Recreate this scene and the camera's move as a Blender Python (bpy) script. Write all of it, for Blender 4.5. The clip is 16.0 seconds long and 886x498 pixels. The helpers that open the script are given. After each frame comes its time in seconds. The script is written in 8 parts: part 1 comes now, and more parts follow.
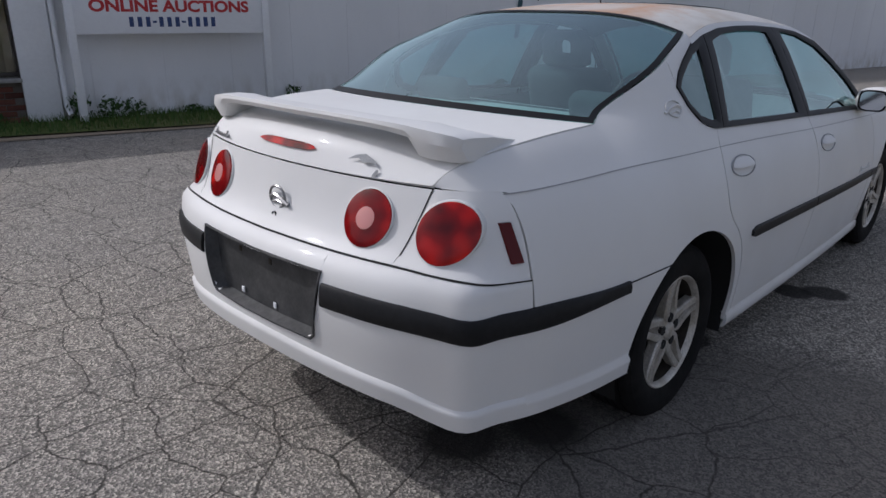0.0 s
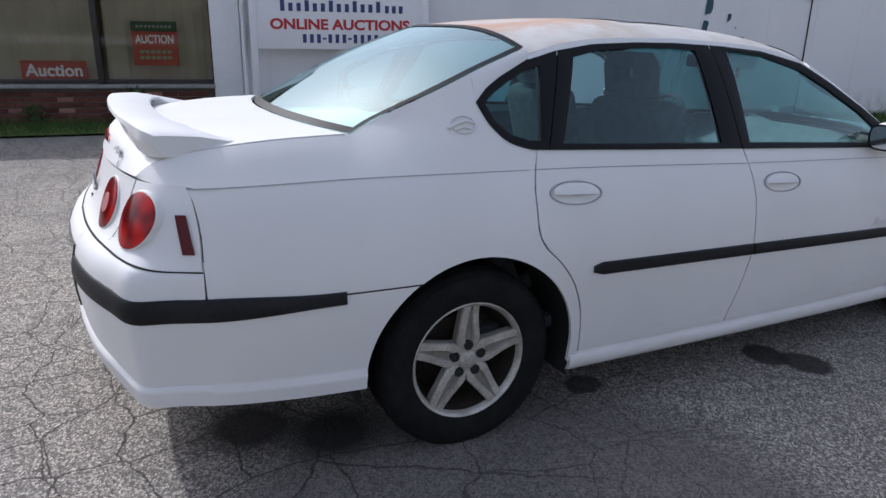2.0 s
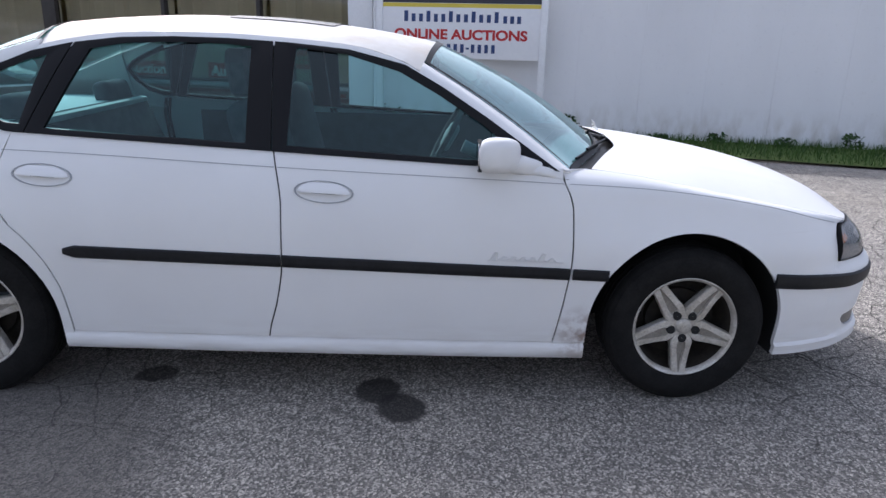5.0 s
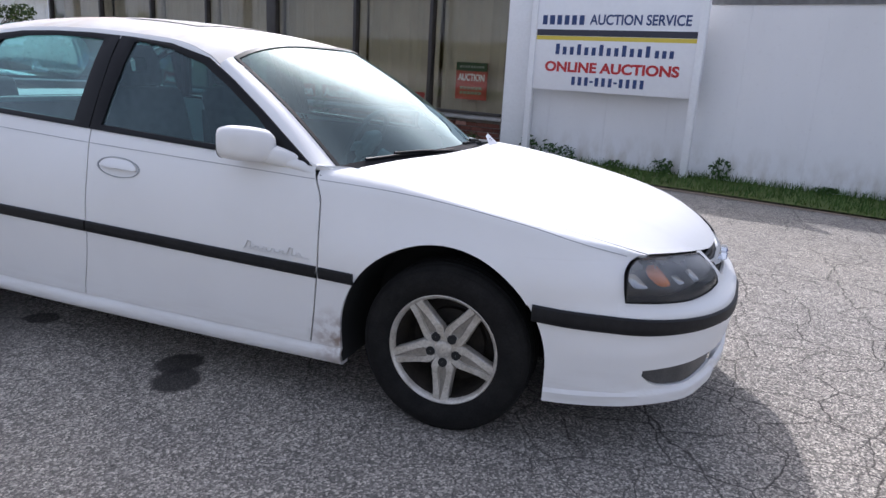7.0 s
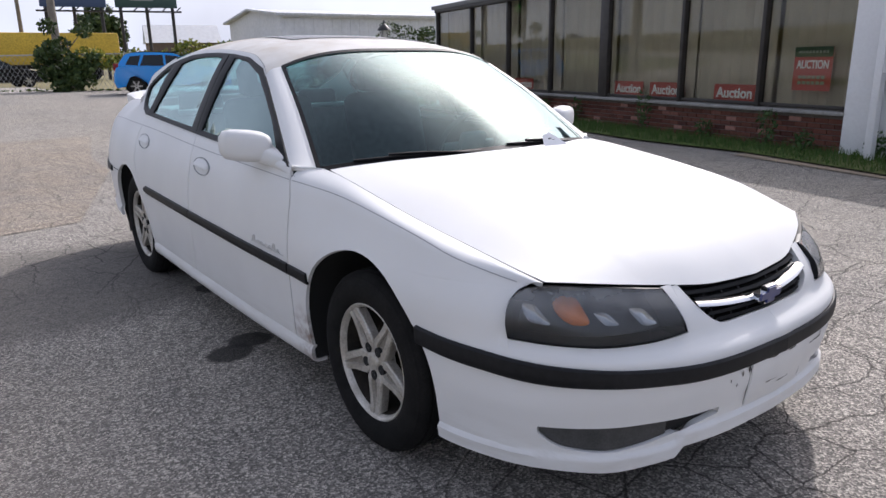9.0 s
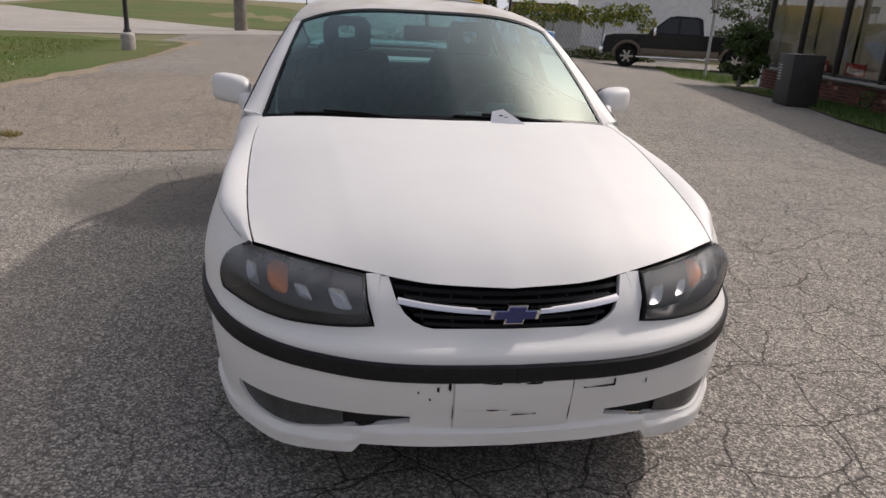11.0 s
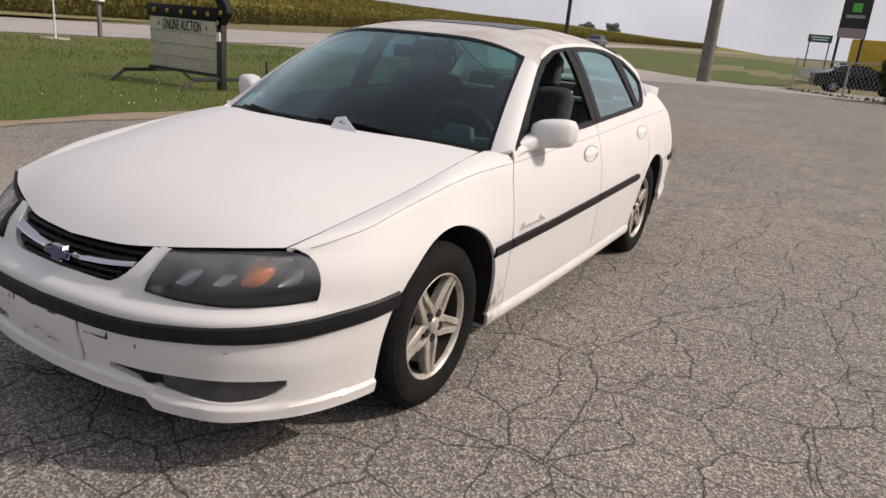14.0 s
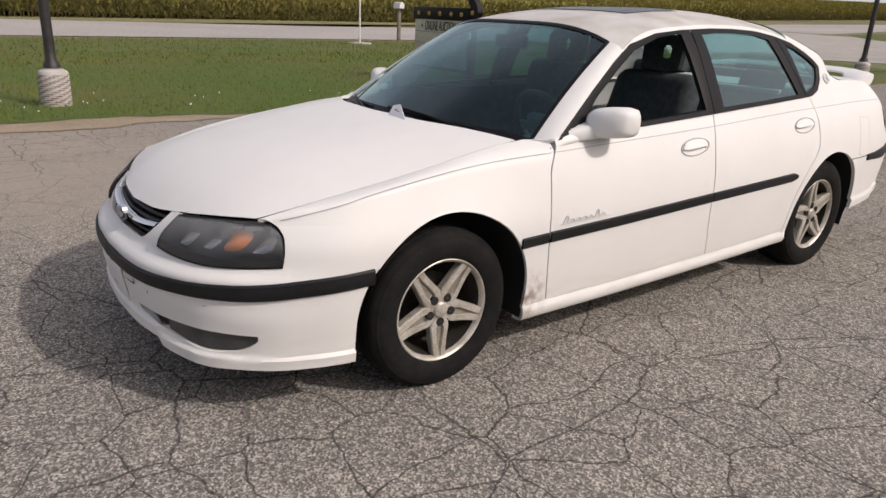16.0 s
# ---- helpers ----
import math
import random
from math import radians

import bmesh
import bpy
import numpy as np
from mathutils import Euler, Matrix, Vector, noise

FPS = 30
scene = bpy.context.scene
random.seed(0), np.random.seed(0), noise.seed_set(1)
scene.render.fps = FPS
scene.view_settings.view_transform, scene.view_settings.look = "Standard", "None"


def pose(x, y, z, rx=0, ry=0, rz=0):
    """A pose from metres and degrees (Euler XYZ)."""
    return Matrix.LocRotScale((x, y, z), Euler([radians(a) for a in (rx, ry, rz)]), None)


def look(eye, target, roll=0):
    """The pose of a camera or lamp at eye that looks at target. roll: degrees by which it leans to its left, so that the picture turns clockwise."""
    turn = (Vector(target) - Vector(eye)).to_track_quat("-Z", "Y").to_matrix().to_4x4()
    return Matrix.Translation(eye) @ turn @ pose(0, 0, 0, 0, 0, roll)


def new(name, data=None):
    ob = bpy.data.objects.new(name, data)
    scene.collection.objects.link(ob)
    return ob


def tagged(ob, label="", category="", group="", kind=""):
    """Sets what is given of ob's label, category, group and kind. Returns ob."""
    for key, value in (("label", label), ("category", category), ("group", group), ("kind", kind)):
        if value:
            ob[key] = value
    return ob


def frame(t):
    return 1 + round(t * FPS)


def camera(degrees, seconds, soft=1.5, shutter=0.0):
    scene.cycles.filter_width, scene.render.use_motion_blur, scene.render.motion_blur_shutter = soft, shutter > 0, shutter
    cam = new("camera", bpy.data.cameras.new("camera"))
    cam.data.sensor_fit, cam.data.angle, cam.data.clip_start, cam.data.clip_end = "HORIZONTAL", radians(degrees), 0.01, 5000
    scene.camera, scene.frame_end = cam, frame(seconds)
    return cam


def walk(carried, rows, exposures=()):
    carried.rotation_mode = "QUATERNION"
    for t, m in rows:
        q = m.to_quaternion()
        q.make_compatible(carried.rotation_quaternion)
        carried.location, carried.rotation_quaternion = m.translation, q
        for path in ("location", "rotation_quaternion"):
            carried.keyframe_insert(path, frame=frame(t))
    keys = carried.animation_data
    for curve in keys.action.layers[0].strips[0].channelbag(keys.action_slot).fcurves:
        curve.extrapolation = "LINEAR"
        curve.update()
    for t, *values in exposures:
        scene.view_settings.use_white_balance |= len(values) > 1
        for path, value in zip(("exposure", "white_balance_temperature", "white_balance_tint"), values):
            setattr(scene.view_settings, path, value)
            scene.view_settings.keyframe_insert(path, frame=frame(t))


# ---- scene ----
cam = camera(65.1, 16.0)
PATH = [
    (0, (-3.664, -1.816, 1.434), (-2.289, -0.52, 0.779), 0.6),
    (0.5, (-3.414, -2.072, 1.425), (-2.136, -0.67, 0.793), 0.7),
    (1, (-3.137, -2.358, 1.443), (-1.986, -0.837, 0.843), 1.1),
    (1.5, (-2.859, -2.595, 1.438), (-1.898, -0.944, 0.846), 0.0),
    (2, (-2.46, -2.751, 1.421), (-1.613, -1.045, 0.812), 1.0),
    (2.5, (-2.051, -2.991, 1.41), (-1.381, -1.2, 0.821), 1.4),
    (3, (-1.575, -3.118, 1.413), (-1.036, -1.287, 0.817), 0.9),
    (3.5, (-1.043, -3.197, 1.392), (-0.659, -1.311, 0.849), -1.3),
    (4, (-0.586, -3.252, 1.448), (-0.317, -1.369, 0.828), 0.7),
    (4.5, (-0.071, -3.273, 1.43), (0.088, -1.377, 0.815), 0.7),
    (5, (0.363, -3.371, 1.404), (0.416, -1.459, 0.817), 1.5),
    (5.2, (0.538, -3.391, 1.41), (0.569, -1.477, 0.831), 1.0),
    (7.3, (2.412, -2.945, 1.3), (1.584, -1.193, 0.805), 2.6),
    (7.5, (2.553, -2.863, 1.312), (1.608, -1.179, 0.791), 1.8),
    (8, (2.826, -2.56, 1.282), (1.665, -1.028, 0.73), 2.2),
    (8.2, (2.935, -2.436, 1.293), (1.69, -0.963, 0.765), 0.2),
    (10.3, (3.716, -1.071, 1.341), (1.953, -0.406, 0.67), 3.0),
    (10.5, (3.765, -0.892, 1.351), (1.977, -0.285, 0.692), 2.1),
    (11, (3.935, -0.472, 1.341), (2.063, -0.151, 0.714), 2.9),
    (11.5, (3.95, -0.044, 1.314), (2.045, 0.029, 0.709), 2.1),
    (12, (3.956, 0.415, 1.318), (2.032, 0.256, 0.796), 2.2),
    (12.5, (3.912, 0.847, 1.326), (2.042, 0.393, 0.779), 2.1),
    (13, (3.793, 1.259, 1.33), (1.97, 0.652, 0.773), 1.0),
    (13.5, (3.71, 1.691, 1.361), (1.998, 0.84, 0.774), 1.5),
    (14, (3.525, 2.015, 1.369), (1.852, 1.088, 0.783), 5.3),
    (14.5, (3.313, 2.321, 1.359), (1.797, 1.14, 0.804), 4.3),
    (15, (3.064, 2.531, 1.382), (1.675, 1.2, 0.836), 4.9),
    (15.5, (2.909, 2.681, 1.382), (1.657, 1.228, 0.819), 3.1),
    (16, (2.876, 2.792, 1.404), (1.741, 1.278, 0.757), 2.4),
]
EXPOSURES = [(0, -.40, 5600, 15), (.5, -.20, 5600, 15), (1.0, -.07, 5580, 15), (1.5, .06, 5550, 15), (2.5, .41, 5500, 15), (3.5, .68, 5500, 16), (5.2, .70, 5500, 16), (7.3, .70, 5600, 17), (8.2, .65, 5650, 17),
             (10.3, .08, 6200, 15), (11.0, -.05, 6350, 16), (12.0, -.08, 6450, 17), (13.5, -.08, 6550, 17), (16.0, -.09, 6400, 17)]
walk(cam, [(t, look(eye, target, roll)) for t, eye, target, roll in PATH], EXPOSURES)

# ---- world, sun ----
SUN_DIR = Vector((-0.346, 0.692, 0.629)).normalized()   # towards the sun
world = bpy.data.worlds.new("sky")
scene.world = world
world.use_nodes = True
wn, wl = world.node_tree.nodes, world.node_tree.links
sky = wn.new("ShaderNodeTexSky")
sky.sky_type, sky.sun_disc = "NISHITA", False
sky.sun_elevation = math.asin(SUN_DIR.z)
sky.sun_rotation = math.atan2(SUN_DIR.x, SUN_DIR.y)
sky.air_density, sky.dust_density, sky.ozone_density = 1.2, 8.5, 1.0
# a hazy white sky: the blue is washed out by mixing with pale grey
haze = wn.new("ShaderNodeMixRGB")
clouds = wn.new("ShaderNodeTexNoise")
clouds.inputs["Scale"].default_value, clouds.inputs["Detail"].default_value = 2.2, 5.0
dirs = wn.new("ShaderNodeTexCoord")
wl.new(dirs.outputs["Generated"], clouds.inputs["Vector"])
cover = wn.new("ShaderNodeMapRange")
cover.inputs["From Min"].default_value, cover.inputs["From Max"].default_value = 0.40, 0.62
cover.inputs["To Min"].default_value, cover.inputs["To Max"].default_value = 0.75, 1.25
wl.new(clouds.outputs[0], cover.inputs[0])
# the haze thins out with height
height = wn.new("ShaderNodeSeparateXYZ")
wl.new(dirs.outputs["Generated"], height.inputs[0])
thin = wn.new("ShaderNodeMapRange")
thin.interpolation_type = "SMOOTHSTEP"
thin.inputs["From Min"].default_value, thin.inputs["From Max"].default_value = 0.0, 0.55
thin.inputs["To Min"].default_value, thin.inputs["To Max"].default_value = 0.74, 0.36
wl.new(height.outputs[2], thin.inputs[0])
both = wn.new("ShaderNodeMath")
both.operation = "MULTIPLY"
wl.new(cover.outputs[0], both.inputs[0])
wl.new(thin.outputs[0], both.inputs[1])
wl.new(both.outputs[0], haze.inputs[0])
wl.new(sky.outputs[0], haze.inputs[1])
# and glows round the sun
toward = wn.new("ShaderNodeVectorMath")
toward.operation = "DOT_PRODUCT"
wl.new(dirs.outputs["Generated"], toward.inputs[0])
toward.inputs[1].default_value = SUN_DIR
near = wn.new("ShaderNodeMath")
near.operation, near.inputs[1].default_value, near.use_clamp = "POWER", 12.0, True
wl.new(toward.outputs["Value"], near.inputs[0])
aureole = wn.new("ShaderNodeMixRGB")
aureole.inputs[1].default_value, aureole.inputs[2].default_value = (8.3, 8.4, 8.8, 1), (27, 26.5, 25.5, 1)
wl.new(near.outputs[0], aureole.inputs[0])
wl.new(aureole.outputs[0], haze.inputs[2])
wl.new(haze.outputs[0], wn["Background"].inputs[0])
wn["Background"].inputs[1].default_value = 0.0915
sun = new("sun", bpy.data.lights.new("sun", "SUN"))
sun.data.energy, sun.data.angle, sun.data.color = 2.4, radians(1.2), (1.0, 0.93, 0.82)
sun.matrix_world = look(SUN_DIR * 40, (0, 0, 0))

# ---- materials ----
def mat(name, color, rough=0.6, metal=0.0, coat=0.0, spec=0.5):
    m = bpy.data.materials.new(name)
    m.use_nodes = True
    b = m.node_tree.nodes["Principled BSDF"]
    b.inputs["Base Color"].default_value = (*color, 1)
    b.inputs["Roughness"].default_value = rough
    b.inputs["Metallic"].default_value = metal
    b.inputs["Coat Weight"].default_value = coat
    b.inputs["Coat Roughness"].default_value = 0.06
    b.inputs["Specular IOR Level"].default_value = spec
    return m


def node(m, kind, **values):
    n = m.node_tree.nodes.new(kind)
    for k, v in values.items():
        n.inputs[k].default_value = v
    return n


def wire(m, a, b):
    m.node_tree.links.new(a, b)


def coords(m, scale=1.0):
    """Object coordinates in metres."""
    t = m.node_tree.nodes.new("ShaderNodeTexCoord")
    mp = m.node_tree.nodes.new("ShaderNodeMapping")
    s = scale if isinstance(scale, tuple) else (scale, scale, scale)
    mp.inputs["Scale"].default_value = s
    wire(m, t.outputs["Object"], mp.inputs["Vector"])
    return mp.outputs[0]


def ramp(m, fac, stops):
    r = m.node_tree.nodes.new("ShaderNodeValToRGB")
    el = r.color_ramp.elements
    while len(el) < len(stops):
        el.new(0.5)
    for e, (p, c) in zip(el, stops):
        e.position, e.color = p, (*c, 1)
    wire(m, fac, r.inputs[0])
    return r.outputs[0]


def mix(m, fac, a, b, how="MIX"):
    x = m.node_tree.nodes.new("ShaderNodeMixRGB")
    x.blend_type = how
    for s, v in ((x.inputs[0], fac), (x.inputs[1], a), (x.inputs[2], b)):
        if hasattr(v, "links"):
            wire(m, v, s)
        elif isinstance(v, (int, float)):
            s.default_value = v
        else:
            s.default_value = (*v, 1)
    return x.outputs[0]


def noise_out(m, scale, detail=4.0, vec=None, rough=0.55):
    n = node(m, "ShaderNodeTexNoise", Scale=scale, Detail=detail, Roughness=rough)
    wire(m, vec if vec is not None else coords(m), n.inputs["Vector"])
    return n.outputs[0]


def bump(m, height, strength=0.3, dist=0.01):
    b = node(m, "ShaderNodeBump", Strength=strength, Distance=dist)
    wire(m, height, b.inputs["Height"])
    wire(m, b.outputs[0], m.node_tree.nodes["Principled BSDF"].inputs["Normal"])


def base(m, out):
    wire(m, out, m.node_tree.nodes["Principled BSDF"].inputs["Base Color"])


def rough_from(m, out):
    wire(m, out, m.node_tree.nodes["Principled BSDF"].inputs["Roughness"])


def mottled(name, c1, c2, scale, rough=0.8, bump_s=0.2, bump_d=0.005, fine=None, metal=0.0, spec=0.4, grain=1.0):
    """A surface of two colours at a coarse and a fine scale, with relief."""
    m = mat(name, c1, rough, metal, spec=spec)
    a = noise_out(m, scale, 5)
    f = noise_out(m, fine or scale * 9, 4)
    c = mix(m, ramp(m, a, [(0.35, (0, 0, 0)), (0.65, (1, 1, 1))]), c1, c2)
    lo, hi = 1 - .28 * grain, 1 + .2 * grain
    k = ramp(m, f, [(0.25, (lo, lo, lo)), (0.75, (hi, hi, hi))])
    base(m, mix(m, 1.0, c, k, "MULTIPLY"))
    bump(m, f, bump_s, bump_d)
    return m


def clear(name, tint, rough=0.0, amount=0.85, low=0.07, power=4.0, gloss=(1, 1, 1)):
    """Thin pane: see-through with a mirror-like gloss at grazing angles."""
    m = bpy.data.materials.new(name)
    m.use_nodes = True
    nt = m.node_tree
    nt.nodes.remove(nt.nodes["Principled BSDF"])
    tr = nt.nodes.new("ShaderNodeBsdfTransparent")
    tr.inputs[0].default_value = (*tint, 1)
    gl = nt.nodes.new("ShaderNodeBsdfGlossy")
    gl.inputs["Roughness"].default_value = rough
    gl.inputs["Color"].default_value = (amount * gloss[0], amount * gloss[1], amount * gloss[2], 1)
    lw = nt.nodes.new("ShaderNodeLayerWeight")
    lw.inputs[0].default_value = 0.5
    pw = nt.nodes.new("ShaderNodeMath")
    pw.operation, pw.inputs[1].default_value = "POWER", power
    wire(m, lw.outputs["Facing"], pw.inputs[0])
    fr = nt.nodes.new("ShaderNodeMath")
    fr.operation, fr.inputs[1].default_value, fr.inputs[2].default_value = "MULTIPLY_ADD", 1.0 - low, low
    wire(m, pw.outputs[0], fr.inputs[0])
    mx = nt.nodes.new("ShaderNodeMixShader")
    wire(m, fr.outputs[0], mx.inputs[0])
    wire(m, tr.outputs[0], mx.inputs[1])
    wire(m, gl.outputs[0], mx.inputs[2])
    wire(m, mx.outputs[0], nt.nodes["Material Output"].inputs[0])
    return m


def paint_white():
    m = mat("white_paint", (0.74, 0.735, 0.72), 0.5, coat=0.14, spec=0.35)
    t = m.node_tree.nodes.new("ShaderNodeTexCoord")
    sep = m.node_tree.nodes.new("ShaderNodeSeparateXYZ")
    wire(m, t.outputs["Object"], sep.inputs[0])
    n = noise_out(m, 2.2, 6)
    f = noise_out(m, 60, 3)
    c = mix(m, ramp(m, n, [(0.35, (0, 0, 0)), (0.75, (1, 1, 1))]), (0.745, 0.743, 0.73), (0.705, 0.70, 0.685))
    # road film splashed on the lowest panels
    low = node(m, "ShaderNodeMapRange", **{"From Min": 0.36, "From Max": 0.17})
    wire(m, sep.outputs[2], low.inputs[0])
    st = noise_out(m, 9, 6, coords(m, (0.5, 1, 3)))
    d = m.node_tree.nodes.new("ShaderNodeMath")
    d.operation = "MULTIPLY"
    wire(m, low.outputs[0], d.inputs[0])
    wire(m, ramp(m, st, [(0.42, (0, 0, 0)), (0.75, (0.5, 0.5, 0.5))]), d.inputs[1])
    c = mix(m, d.outputs[0], c, (0.42, 0.37, 0.30))
    # rust bleeding at the foot of the front wings
    ab = m.node_tree.nodes.new("ShaderNodeMath")
    ab.operation = "ABSOLUTE"
    wire(m, sep.outputs[1], ab.inputs[0])
    flip = m.node_tree.nodes.new("ShaderNodeCombineXYZ")
    wire(m, sep.outputs[0], flip.inputs[0])
    wire(m, ab.outputs[0], flip.inputs[1])
    wire(m, sep.outputs[2], flip.inputs[2])
    spot = m.node_tree.nodes.new("ShaderNodeVectorMath")
    spot.operation = "DISTANCE"
    wire(m, flip.outputs[0], spot.inputs[0])
    spot.inputs[1].default_value = (1.0, 0.89, 0.285)
    rust = mix(m, 1.0, ramp(m, spot.outputs["Value"], [(0.02, (0.8, 0.8, 0.8)), (0.15, (0, 0, 0))]), ramp(m, noise_out(m, 22, 5), [(0.40, (0, 0, 0)), (0.6, (1, 1, 1))]), "MULTIPLY")
    base(m, mix(m, rust, c, (0.16, 0.075, 0.035)))
    rough_from(m, ramp(m, n, [(0.3, (0.46, 0.46, 0.46)), (0.8, (0.60, 0.60, 0.60))]))
    bump(m, f, 0.02, 0.001)
    return m


def paint_roof():
    """White roof whose clear coat has gone, chalky grey, rusted to orange-brown in patches towards the rear."""
    m = mat("roof_paint", (0.6, 0.59, 0.57), 0.62, coat=0.05, spec=0.3)
    n = noise_out(m, 2.6, 7, rough=0.65)
    f = noise_out(m, 25, 5)
    # worst in the middle towards the rear window
    mid = m.node_tree.nodes.new("ShaderNodeVectorMath")
    mid.operation = "DISTANCE"
    wire(m, coords(m), mid.inputs[0])
    mid.inputs[1].default_value = (-0.98, -0.1, 1.44)
    n2 = mix(m, 0.42, n, ramp(m, mid.outputs["Value"], [(0.05, (1, 1, 1)), (0.65, (0, 0, 0))]))
    c = mix(m, ramp(m, noise_out(m, 5, 6), [(0.35, (0, 0, 0)), (0.7, (1, 1, 1))]), (0.60, 0.59, 0.57), (0.47, 0.45, 0.42))
    c = mix(m, ramp(m, n2, [(0.44, (0, 0, 0)), (0.56, (0.75, 0.75, 0.75)), (0.66, (0.2, 0.2, 0.2))]), c, (0.50, 0.24, 0.10))
    c = mix(m, ramp(m, n, [(0.52, (0, 0, 0)), (0.64, (0.4, 0.4, 0.4))]), c, (0.40, 0.33, 0.25))
    c = mix(m, ramp(m, f, [(0.5, (0, 0, 0)), (0.8, (0.35, 0.35, 0.35))]), c, (0.55, 0.52, 0.47))
    base(m, c)
    bump(m, f, 0.05, 0.002)
    return m


def asphalt(name, light, dark, drips_and_disc=True):
    m = mat(name, (0.2, 0.19, 0.18), 0.92, spec=0.25)
    v = coords(m)
    big = noise_out(m, 0.25, 5, v)
    mid = noise_out(m, 2.0, 6, v)
    # stones of the worn surface
    peb = node(m, "ShaderNodeTexVoronoi", Scale=135.0)
    wire(m, v, peb.inputs["Vector"])
    grit = noise_out(m, 190, 3, v)
    c = mix(m, ramp(m, big, [(0.35, (0, 0, 0)), (0.65, (1, 1, 1))]), dark, light)
    c = mix(m, ramp(m, mid, [(0.3, (0, 0, 0)), (0.75, (0.6, 0.6, 0.6))]), c, (0.19, 0.18, 0.17))
    stone = ramp(m, peb.outputs["Color"], [(0.1, (0.18, 0.18, 0.18)), (0.5, (0.72, 0.72, 0.72)), (0.9, (2.6, 2.55, 2.45))])
    c = mix(m, 0.74, c, stone, "MULTIPLY")
    # lighter and darker clumps of stones
    clump = ramp(m, noise_out(m, 26, 3, v, 0.6), [(0.30, (0.86, 0.86, 0.86)), (0.70, (1.14, 1.14, 1.14))])
    c = mix(m, 1.0, c, clump, "MULTIPLY")
    c = mix(m, ramp(m, grit, [(0.35, (0.55, 0.55, 0.55)), (0.5, (0, 0, 0))]), c, (0.06, 0.058, 0.055))
    if drips_and_disc:
        # pale sand washed over the surface from the bare edge of the lawn
        axes = m.node_tree.nodes.new("ShaderNodeSeparateXYZ")
        wire(m, v, axes.inputs[0])
        over = node(m, "ShaderNodeMapRange", **{"From Min": -1.3, "From Max": -2.8})
        wire(m, axes.outputs[1], over.inputs[0])
        along = node(m, "ShaderNodeMapRange", **{"From Min": -.6, "From Max": 1.8})
        wire(m, axes.outputs[0], along.inputs[0])
        sandy = mix(m, 1.0, over.outputs[0], along.outputs[0], "MULTIPLY")
        sandy = mix(m, 1.0, sandy, ramp(m, noise_out(m, 1.1, 5, v), [(0.30, (0.5, 0.5, 0.5)), (0.60, (0.85, 0.85, 0.85))]), "MULTIPLY")
        c = mix(m, sandy, c, (0.33, 0.29, 0.245))
    # crazed cracks at two sizes, bent by noise
    warp = node(m, "ShaderNodeTexNoise", Scale=3.2, Detail=5.0, Roughness=0.55)
    wire(m, v, warp.inputs["Vector"])
    wv = m.node_tree.nodes.new("ShaderNodeVectorMath")
    wv.operation = "MULTIPLY_ADD"
    wire(m, warp.outputs["Color"], wv.inputs[0])
    wv.inputs[1].default_value = (0.17, 0.17, 0.0)
    wire(m, v, wv.inputs[2])
    cracks = None
    for sc, wd, keep, amt in ((1.2, 0.008, (0.30, 0.42), 0.80), (3.0, 0.016, (0.33, 0.43), 0.80), (5.4, 0.018, (0.44, 0.56), 0.60)):
        vo = node(m, "ShaderNodeTexVoronoi", Scale=sc, Randomness=0.72)
        vo.feature = "DISTANCE_TO_EDGE"
        vo.voronoi_dimensions = "2D"
        wire(m, wv.outputs[0], vo.inputs["Vector"])
        line = ramp(m, vo.outputs["Distance"], [(wd * 0.35, (amt, amt, amt)), (wd, (0, 0, 0))])
        area = ramp(m, noise_out(m, 0.45, 3, v), [(keep[0], (0, 0, 0)), (keep[1], (1, 1, 1))])
        line = mix(m, 1.0, line, area, "MULTIPLY")
        cracks = line if cracks is None else mix(m, 1.0, cracks, line, "LIGHTEN")
    # the middle of the bay has been sealed and is hardly crazed
    bay = m.node_tree.nodes.new("ShaderNodeVectorMath")
    bay.operation = "DISTANCE"
    wire(m, v, bay.inputs[0])
    bay.inputs[1].default_value = (0.4, -2.6, 0.0)
    cracks = mix(m, 1.0, cracks, ramp(m, mix(m, 1.0, bay.outputs["Value"], (0.2, 0.2, 0.2), "MULTIPLY"), [(0.30, (0.25, 0.25, 0.25)), (0.55, (1, 1, 1))]), "MULTIPLY")
    c = mix(m, cracks, c, (0.028, 0.026, 0.022))
    # old oil drips, and last one broad, soft disc of darker asphalt
    edge = mix(m, 0.10, v, warp.outputs["Color"])
    for sx, sy, r, amt in ((.18, -.80, .105, .90), (.28, -.94, .11, .90), (-2.09, -.42, .22, .95), (-1.83, -.58, .20, .95), (-.76, -.68, .08, .8), (1.75, -.1, .45, .6), (-1.5, -1.45, 1.7, .32)) if drips_and_disc else ():
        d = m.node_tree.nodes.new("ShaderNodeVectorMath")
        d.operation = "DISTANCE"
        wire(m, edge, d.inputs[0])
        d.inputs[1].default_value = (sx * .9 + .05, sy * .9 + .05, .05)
        dark_spot = ramp(m, d.outputs["Value"], [(r * (.80 if r < .2 else .45), (amt, amt, amt)), (r, (0, 0, 0))])
        c = mix(m, mix(m, .75, dark_spot, stone, "MULTIPLY") if r > .5 else dark_spot, c, (.030, .028, .026))
    base(m, c)
    h = mix(m, 1.0, peb.outputs["Distance"], cracks, "SUBTRACT")
    bump(m, h, 0.55, 0.006)
    return m


